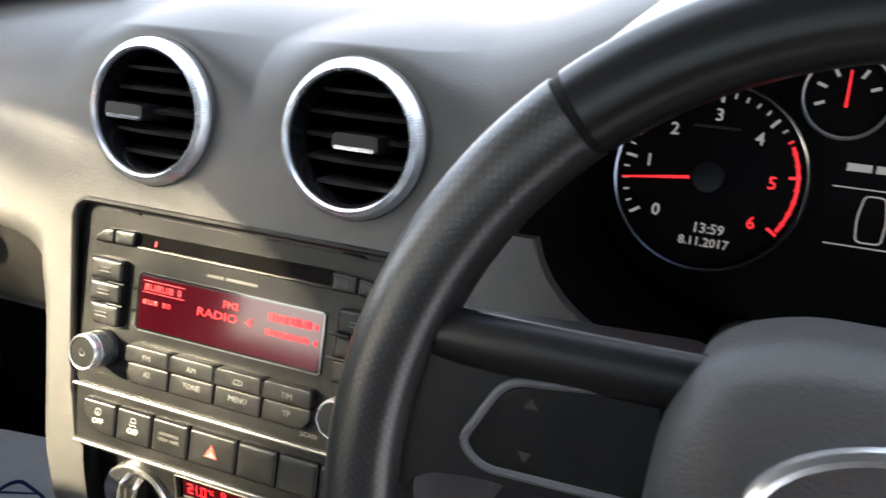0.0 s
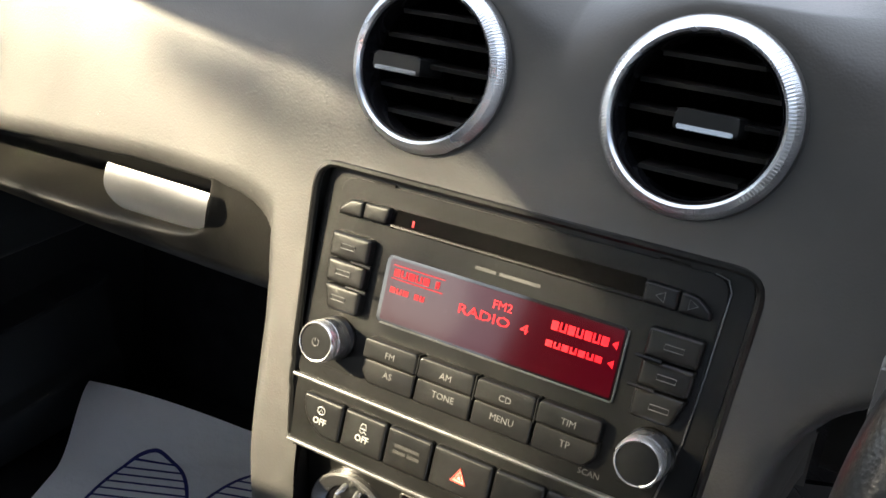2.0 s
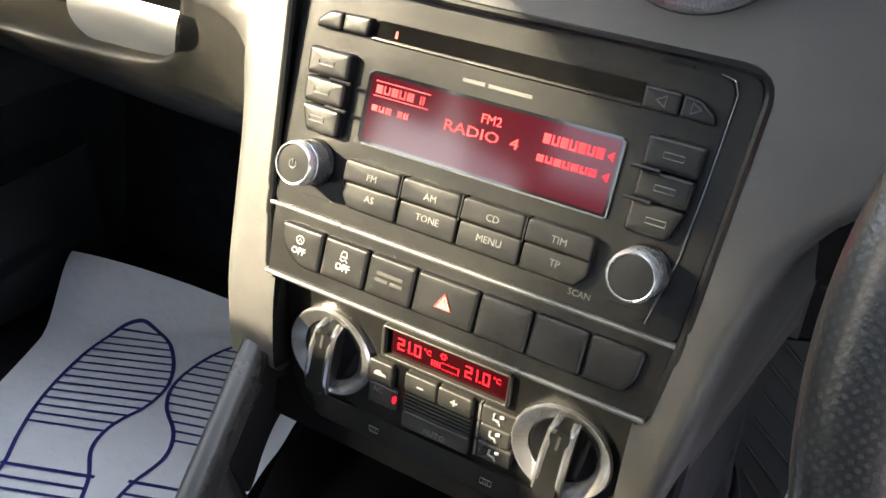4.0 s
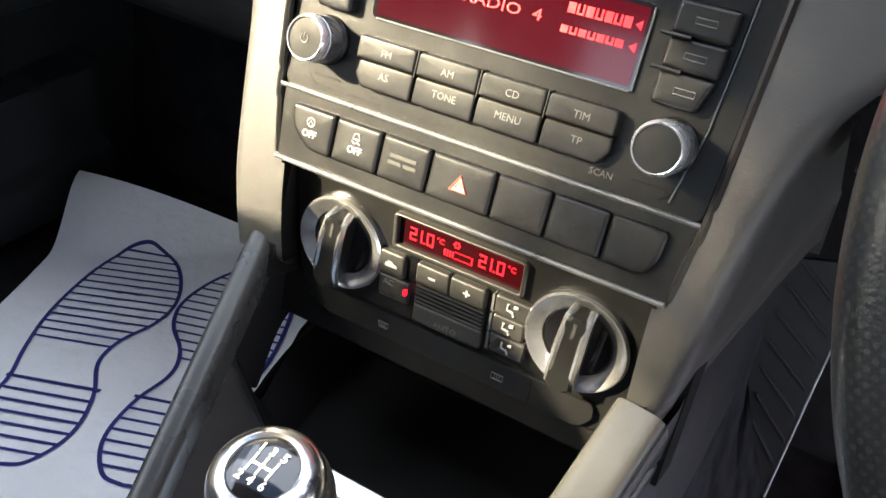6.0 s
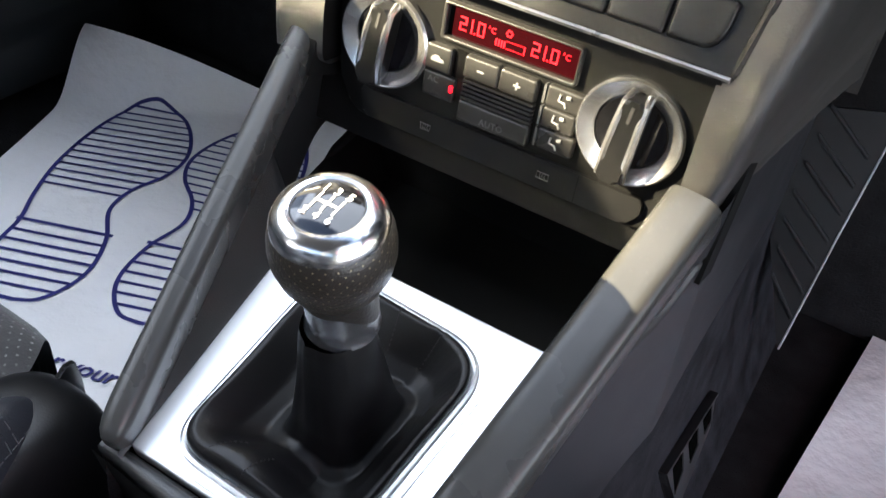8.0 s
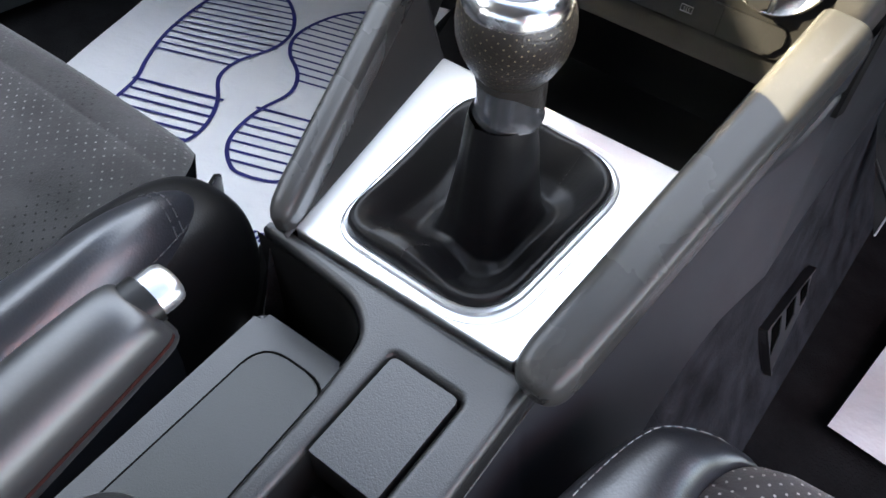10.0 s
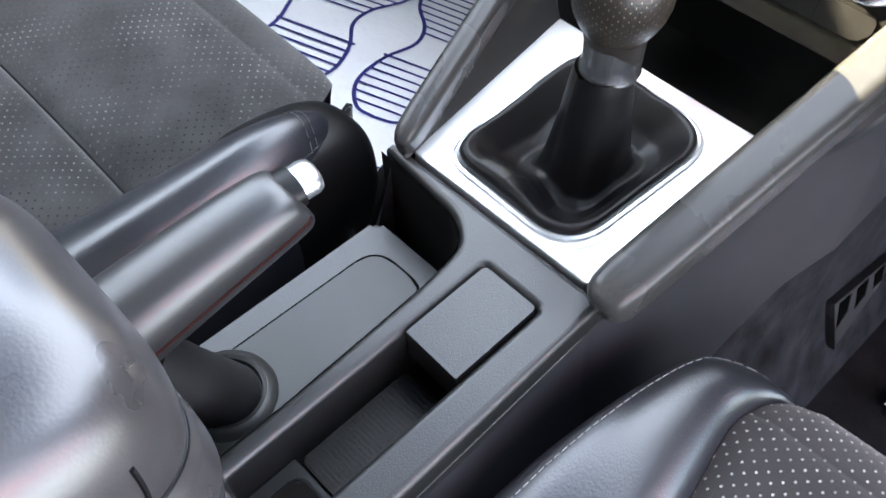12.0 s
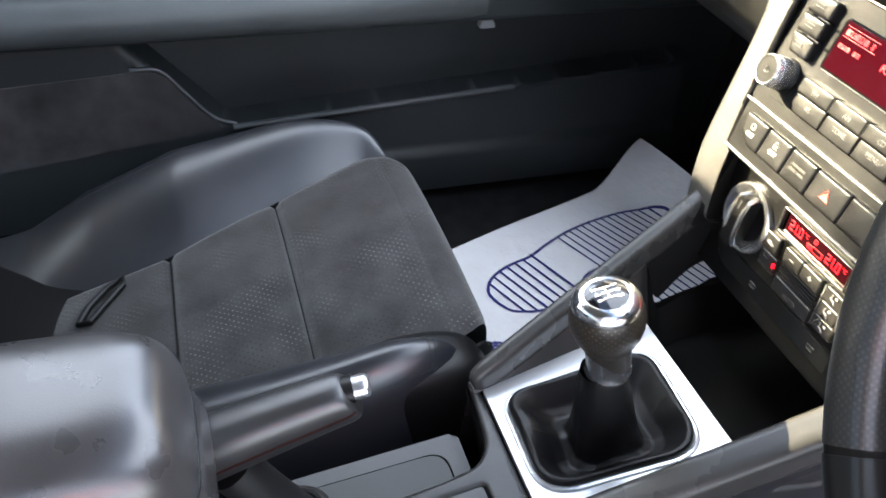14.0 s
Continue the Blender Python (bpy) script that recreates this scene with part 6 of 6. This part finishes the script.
SIDE = basis((-0.70, 0, 0), (0, 1, 0), (0, 0, 1))


def door_point(s, t):
    y, z = -0.05 + 1.20 * s, 0.02 + 0.60 * t
    x = -0.700
    x += 0.055 * smooth01((z - 0.285) / 0.018) * smooth01((0.375 - z) / 0.04)
    x += 0.010 * smooth01((0.095 - z) / 0.02) * smooth01((y - 0.45) / 0.1)
    x += 0.02 * smooth01((z - 0.52) / 0.06)
    ridge = table([(0.0, 0.10), (0.474, 0.156), (0.86, 0.178), (1.2, 0.20)], y)
    x -= 0.060 * smooth01((z - ridge) / 0.006) * smooth01((0.286 - z) / 0.01) * smooth01((y - 0.45 + (z - 0.157) * 0.9) / 0.03)
    x += 0.006 * math.exp(-((z - ridge) / 0.005) ** 2) * smooth01((y - 0.46) / 0.02)
    return Vector((x, y, z))


part("trim", sheet(door_point, 160, 150), DOOR_SKIN, door, angle=70)
part("suede_insert", slab(rounded([(0.02, 0.10), (0.46, 0.150), (0.40, 0.225), (0.375, 0.243), (0.02, 0.225)], 0.012), 0.001, 0.0035, SIDE, 0.001), SUEDE, door)
# A paler tube paints the light caught along the pocket's ridge.
part("pocket_highlight", tube(bmesh.new(), [(-0.6895, y, table([(0.0, 0.10), (0.474, 0.156), (0.86, 0.178)], y) + 0.001) for y in [0.47 + 0.02 * i for i in range(21)]], 0.0042, 8), EDGE_GREY, door)
part("insert_edge", tube(bmesh.new(), [SIDE @ Vector(p) for p in spline([(0.35, 0.2465, 0.004), (0.385, 0.243, 0.004), (0.41, 0.214, 0.004), (0.445, 0.172, 0.004), (0.475, 0.158, 0.004)], 20)], 0.0026, 6), EDGE_GREY, door)
part("armrest", tube(bmesh.new(), [(-0.655, 0.0, 0.335), (-0.648, 0.3, 0.335), (-0.650, 0.62, 0.332), (-0.670, 0.80, 0.325)], 0.030, 16), DOOR_PAD, door)
part("pull_catch", slab(rounded(mm([(-12, -5), (12, -5), (9, 6), (-9, 6)]), 0.003), 0.0, 0.012, SIDE @ Matrix.Translation((0.834, 0.262, -0.034)), 0.002), SATIN, door)

# ---- steering wheel ----
wheel = thing("steering_wheel", (0.3556, 0.6924, 0.5735), "black leather three-spoke steering wheel with grey centre pad", "steering wheel")


def rim_arc(a0, a1, r, n):
    return [WHEEL @ Vector((0.171 * math.cos(radians(a0 + (a1 - a0) * i / n)), 0.171 * math.sin(radians(a0 + (a1 - a0) * i / n)), 0)) for i in range(n + 1)]


OUT = tuple(WHEEL.to_3x3() @ Vector((0, 0, 1)))
sec = rounded([(-0.0145, -0.0165), (0.0145, -0.0165), (0.0145, 0.0165), (-0.0145, 0.0165)], 0.0135, 7)
for a0, a1, m_, lab in ((50.6, 129.4, RIM_LEATHER, "smooth leather rim top"), (130.6, 219.4, GRIP_LEATHER, "punched leather grip"), (220.6, 319.4, RIM_LEATHER, "smooth leather rim"), (320.6, 409.4, GRIP_LEATHER, "punched leather grip")):
    part("rim", sweep(bmesh.new(), rim_arc(a0, a1, 0, 60), sec, up=OUT), m_, wheel, lab, angle=60)
for a in (50, 130, 220, 320):
    part("rim_joint", sweep(bmesh.new(), rim_arc(a - 0.7, a + 0.7, 0, 3), [(x * 0.96, y * 0.96) for x, y in sec], up=OUT), BLACK, wheel)
for s in (-1, 1):
    part("spoke", slab(rounded(mm([(s * 163, 64), (s * 150, 57), (s * 122, 60), (s * 60, 63), (s * 60, 4), (s * 128, 6), (s * 152, 2), (s * 164, -20)]), 0.008), -0.016, 0.006, WHEEL, 0.007, 5), SPOKE_SKIN, wheel, angle=50)
    pod = part("switch_pod", slab(rounded(mm([(s * 133, 18), (s * 121, 41), (s * 70, 47.5), (s * 70, 14), (s * 126, 12.5)]), 0.007), 0.002, 0.0085, WHEEL, 0.002), KEY, wheel, "black switch pod")
    part("pod_edge", tube(bmesh.new(), [WHEEL @ Vector((u, v, 0.0085)) for u, v in rounded(mm([(s * 70, 49), (s * 121.5, 42.5), (s * 135, 18), (s * 126, 11), (s * 70, 12.5)]), [0.0, 0.007, 0.006, 0.006, 0.0])], 0.0015, 8, up=OUT), EDGE_GREY, pod, "grey rounded edge")
    bar = spline([WHEEL @ Vector((s * u, v, w)) for u, v, w in ((0.170, 0.050, -0.004), (0.150, 0.052, 0.002), (0.115, 0.0535, 0.0060), (0.066, 0.0545, 0.0070), (0.040, 0.055, 0.006))], 28)
    part("spoke_bar", sweep(bmesh.new(), bar, [(0.0098 * math.cos(a), 0.0058 * math.sin(a)) for a in [2 * math.pi * i / 24 for i in range(24)]], up=OUT), SPOKE_SKIN, wheel, "rounded leather upper spoke")
    for v, d in ((35, 1), (20, -1)):
        part("pod_mark", slab(mm([(s * 112 - 2.4, v), (s * 112 + 2.4, v), (s * 112, v + 3.6 * d)]), 0.008, 0.0088, WHEEL), DIM_PRINT, pod, smooth=False)
part("spoke", slab(rounded(mm([(-26, -168), (26, -168), (34, -60), (-34, -60)]), 0.008), -0.016, 0.004, WHEEL, 0.005, 3), SPOKE_SKIN, wheel)
bm = bmesh.new()
outline = rounded(mm([(-74, 5), (-71, 46), (-60, 68), (-36, 77), (36, 77), (60, 68), (71, 46), (74, 5), (62, -48), (32, -72), (-32, -72), (-62, -48)]), 0.020, 6)
rings = [[bm.verts.new(WHEEL @ Vector((u * k, 0.003 + (v - 0.003) * k, w))) for u, v in outline] for k, w in ((1.0, -0.020), (1.0, 0.004), (0.992, 0.012), (0.970, 0.019), (0.93, 0.0245), (0.87, 0.0285), (0.75, 0.0315), (0.5, 0.0335), (0.2, 0.034))]
for a, b in zip(rings, rings[1:]):
    for i in range(len(outline)):
        bm.faces.new((a[i], a[(i + 1) % len(outline)], b[(i + 1) % len(outline)], b[i]))
bm.faces.new(rings[-1])
part("centre_pad", bm, HUB, wheel, "grey grained centre pad", angle=60)
part("badge_ring", tube(bmesh.new(), [WHEEL @ Vector((0.042 * math.cos(2 * math.pi * i / 48), 0.028 + 0.027 * math.sin(2 * math.pi * i / 48), 0.0340)) for i in range(48)], 0.0028, 8, closed=True, up=OUT), DIAL_CHROME, wheel, "plain chrome oval ring")
column = thing("steering_column", (0.3556, 0.80, 0.52), "dark plastic steering column cover with stalks", "steering column")
bm = cushion_box(-0.075, 0.075, -0.05, 0.05, -0.15, 0.02, 0.02, 4)
bm.transform(WHEEL @ Matrix.Translation((0, -0.01, -0.045)))
part("cover", bm, PLASTIC, column)
for s in (-1, 1):
    stalk = part("stalk", tube(bmesh.new(), [WHEEL @ Vector((s * u, -0.004 + 0.27 * (u - 0.05), w)) for u, w in ((0.05, -0.060), (0.10, -0.060), (0.164, -0.056), (0.173, -0.055))], 0.008, 12, scale=lambda t: 0.8 + 0.3 * t), KEY, column)
    part("stalk_tip", slab(rounded([(-0.0050, -0.0115), (0.0050, -0.0115), (0.0050, 0.0115), (-0.0050, 0.0115)], 0.003), -0.006, 0.009, WHEEL @ Matrix.Translation((s * 0.1765, 0.032, -0.056)), 0.0025), STALK_GREY, stalk, "grey stalk end")

# ---- instruments ----
cluster = thing("instrument_cluster", (0.355, 0.94, 0.60), "dark instrument panel with a white ringed rev counter", "instrument cluster")


def on_dials(u, v, w=0.0):
    return DIALS @ Matrix.Translation((u / 1000, v / 1000, w))


part("back_plate", slab(mm([(-80, -110), (260, -110), (260, 112), (10, 112), (-80, 50)]), -0.03, -0.012, DIALS), DIAL_BLACK, cluster, smooth=False)
C = on_dials(-7.0, 11.0, -0.004)
rev = part("rev_counter", lathe(bmesh.new(), [(0.0, 0.0), (0.0485, 0.0), (0.0490, 0.003)], C, 72), DIAL_BLACK, cluster, "black rev counter face")
part("dial_ring", lathe(bmesh.new(), [(0.0490, 0.0), (0.0494, 0.0045), (0.0506, 0.0050), (0.0515, 0.0035), (0.0515, -0.004)], C, 96), GUNMETAL, rev, "thin silver dial ring")
bm, red = bmesh.new(), bmesh.new()
for i in range(31):
    a = radians(212 - i * 8.2)
    major = i % 5 == 0
    q = C @ Matrix.Rotation(a, 4, "Z")
    prism(red if i >= 22 else bm, [(0.0405 if major else 0.0435, -0.0005 if not major else -0.0008), (0.0465, -0.0005 if not major else -0.0008), (0.0465, 0.0005 if not major else 0.0008), (0.0405 if major else 0.0435, 0.0005 if not major else 0.0008)], 0.0004, 0.0010, q)
part("dial_tick", bm, WHITE_GLOW, rev, smooth=False)
tube(red, [C @ Vector((0.0452 * math.cos(radians(a)), 0.0452 * math.sin(radians(a)), 0.0008)) for a in range(28, -36, -4)], 0.0010, 5, up=(0, -1, 0.3))
part("red_scale", red, NEEDLE_GLOW, rev)
for ch, u, v in (("0", -34.8, -12.1), ("1", -43, 16.5), ("2", -31, 36.5), ("3", -7, 47), ("4", 17, 36), ("5", 27.5, 12), ("6", 19.5, -12)):
    writing("dial_number", ch, 0.0095, on_dials(u * 0.93, 11 + (v - 11) * 0.93, -0.003), NEEDLE_GLOW if ch in "56" else WHITE_GLOW, rev, bold=0.00015)
part("needle", slab(mm([(-10, -0.9), (-10, 0.9), (-46, 0.5), (-46, -0.5)]), 0.004, 0.0052, C @ Matrix.Rotation(radians(7), 4, "Z")), NEEDLE_GLOW, rev, "glowing red needle", smooth=False)
part("needle_hub", lathe(bmesh.new(), [(0.0085, 0.001), (0.0082, 0.006), (0.0, 0.0068)], C, 32), KEY, rev)
bm = bmesh.new()
bars(bm, [(-0.012, 0.0375, 0.012, 0.0388)], on_dials(-7, 0, -0.004), 0.0004, 0.001)
part("dial_caption_bar", bm, DIM_PRINT, rev, smooth=False)
writing("clock_text", "13:59", 0.0078, on_dials(-3, -17, -0.003), WHITE_GLOW, rev, bold=0.0001)
writing("date_text", "8.11.2017", 0.0068, on_dials(-4.5, -24.5, -0.003), WHITE_GLOW, rev, bold=0.0001)
C = on_dials(54, 61, -0.004)
fuel = part("temperature_gauge", lathe(bmesh.new(), [(0.0, 0.0), (0.0200, 0.0), (0.0205, 0.002)], C, 48), DIAL_BLACK, cluster, "small black gauge face")
part("dial_ring", lathe(bmesh.new(), [(0.0204, 0.0), (0.0206, 0.0042), (0.0216, 0.0046), (0.0222, 0.003), (0.0222, -0.004)], C, 64), SATIN, fuel, "thin silver dial ring")
bm = bmesh.new()
for a in (200, 160, 120, 60, 20):
    prism(bm, [(0.011, -0.0008), (0.016, -0.0008), (0.016, 0.0008), (0.011, 0.0008)], 0.0004, 0.001, C @ Matrix.Rotation(radians(a), 4, "Z"))
part("dial_tick", bm, WHITE_GLOW, fuel, smooth=False)
part("needle", slab(mm([(-0.8, -6), (0.8, -6), (0.5, 13), (-0.5, 13)]), 0.003, 0.004, C), NEEDLE_GLOW, fuel, smooth=False)
bm = bmesh.new()
bars(bm, [(0.055, 0.0150, 0.105, 0.0157), (0.055, -0.0150, 0.105, -0.0143), (0.060, 0.024, 0.072, 0.028), (0.074, 0.024, 0.090, 0.028)], on_dials(0, 0, -0.010), 0.0, 0.001)
tube(bm, [on_dials(0, 0, -0.009) @ Vector((u / 1000, v / 1000, 0)) for u, v in rounded([(70, -12), (82, -12), (83, 0), (81, 12), (71, 12), (69, 0)], 3)], 0.0005, 5, closed=True, up=(0, -1, 0.3))
part("trip_display", bm, WHITE_GLOW, cluster, "small lit car outline between two lines")

# ---- paper floor mats ----
def paper_level(x, y):
    d = (-x - 0.56) * 0.6 + (y - 1.0) * 0.8
    lift = 0.065 * smooth01((d - 0.045) / 0.095)
    return 0.013 + lift + 0.002 * math.sin(x * 21 + 1) * math.sin(y * 17)


def quad_sheet(corners, level, nu, nv, rise=0.0):
    a, b, c, d = [Vector(q) for q in corners]
    def fn(s, t):
        p = a.lerp(b, s).lerp(d.lerp(c, s), t)
        return Vector((p.x, p.y, level(p.x, p.y) + rise))
    return sheet(fn, nu, nv)


def footprint(bm, base, turn, mirror, level):
    ax, bx = Vector((-math.sin(turn), math.cos(turn))), Vector((math.cos(turn), math.sin(turn)))
    def put(along, across):
        p = Vector(base) + ax * along + bx * (across * mirror)
        return Vector((p.x, p.y, level(p.x, p.y) + 0.0012))
    def stroke(pts, wide, closed=False):
        n = len(pts)
        left, right = [], []
        for i in range(n):
            q0 = pts[i - 1] if (i or closed) else pts[i]
            q1 = pts[(i + 1) % n] if (i < n - 1 or closed) else pts[i]
            t = Vector((q1[0] - q0[0], q1[1] - q0[1])).normalized()
            left.append(bm.verts.new(put(pts[i][0] - t.y * wide, pts[i][1] + t.x * wide)))
            right.append(bm.verts.new(put(pts[i][0] + t.y * wide, pts[i][1] - t.x * wide)))
        for i in range(n if closed else n - 1):
            j = (i + 1) % n
            bm.faces.new((left[i], left[j], right[j], right[i]))
    right_edge = [(-0.012, 0.010), (-0.006, 0.032), (0.020, 0.050), (0.050, 0.056), (0.090, 0.050), (0.130, 0.034), (0.165, 0.040), (0.200, 0.064), (0.235, 0.072), (0.275, 0.062), (0.312, 0.040), (0.333, 0.010)]
    left_edge = [(0.334, -0.008), (0.318, -0.028), (0.280, -0.044), (0.230, -0.052), (0.180, -0.053), (0.130, -0.047), (0.092, -0.040), (0.050, -0.042), (0.015, -0.034), (-0.008, -0.014)]
    outline = [tuple(p)[:2] for p in spline([(*p, 0) for p in right_edge + left_edge + right_edge[:1]], 110)][:-1]
    stroke(outline, 0.0022, True)
    re = [(a, b) for a, b in outline if b > 0]
    le = [(a, b) for a, b in outline if b < 0]
    def width_at(a, side):
        return min(side, key=lambda p: abs(p[0] - a))[1]
    stroke([(0.094, width_at(0.094, re) + 0.005), (0.094, width_at(0.094, le) - 0.004)], 0.0020)
    for k in range(6):
        a = 0.078 - k * 0.0145
        stroke([(a, width_at(a, re)), (a, width_at(a, le))], 0.0017)
    for k in range(14):
        a = 0.155 + k * 0.0128
        stroke([(a, width_at(a, re)), (a, width_at(a, le))], 0.0015)


mat_left = thing("paper_floor_mat", (-0.45, 0.92, 0.0), "white paper floor mat printed with blue shoe soles", "paper mat", "paper floor mats")
part("paper", quad_sheet([(-0.505, 0.640), (-0.205, 0.700), (-0.345, 1.215), (-0.675, 1.085)], paper_level, 60, 80), PAPER, mat_left, angle=80)
for base, mirror in (((-0.430, 0.772), 1), ((-0.300, 0.824), -1)):
    bm = bmesh.new()
    footprint(bm, base, radians(22.5 if mirror > 0 else 20), mirror, paper_level)
    part("sole_print", bm, INK, mat_left, "blue printed shoe sole", smooth=False)
writing("mat_text", "for your cus", 0.0235, Matrix.Translation((-0.292, 0.747, 0.0152)) @ Matrix.Rotation(radians(15), 4, "Z"), INK, mat_left, shear=0.25, bold=0.0003)
mat_right = thing("paper_floor_mat", (0.40, 1.05, 0.0), "creased white paper floor mat with a blue sole print", "paper mat", "paper floor mats")
flat = lambda x, y: 0.013 + 0.004 * math.sin(x * 40) * math.sin(y * 31)
part("paper", quad_sheet([(0.215, 0.90), (0.53, 0.88), (0.56, 1.24), (0.252, 1.25)], flat, 50, 50), PAPER, mat_right, angle=80)
bm = bmesh.new()
footprint(bm, (0.345, 0.88), radians(-4), 1, flat)
part("sole_print", bm, INK, mat_right, "blue printed shoe sole", smooth=False)

# ---- driver footrest ----
footrest = thing("footrest", (0.165, 1.12, 0.05), "ribbed black rubber footrest beside the console", "footrest")
FR = basis((0.155, 1.10, 0.155), (1, 0, 0), (0, 0.35, 1))
part("plate", slab(rounded(mm([(21, -90), (6, -60), (-26, 8), (-37, 70), (-30, 110), (30, 125), (24, 20)]), 0.006), -0.012, 0.0, FR, 0.0006), RUBBER, footrest)
for k in range(7):
    v = -50 + k * 24
    part("rib", slab(mm([(-20 + max(0, 20 - k * 8) * 0.6, v + 18), (20, v - 10), (20, v - 6), (-20 + max(0, 20 - k * 8) * 0.6, v + 22)]), -0.001, 0.003, FR, 0.001), RUBBER, footrest)
part("bright_edge", tube(bmesh.new(), [FR @ Vector((u / 1000, v / 1000, 0.0)) for u, v in ((21, -88), (25, 20), (30, 122))], 0.0009, 6), SATIN, footrest)
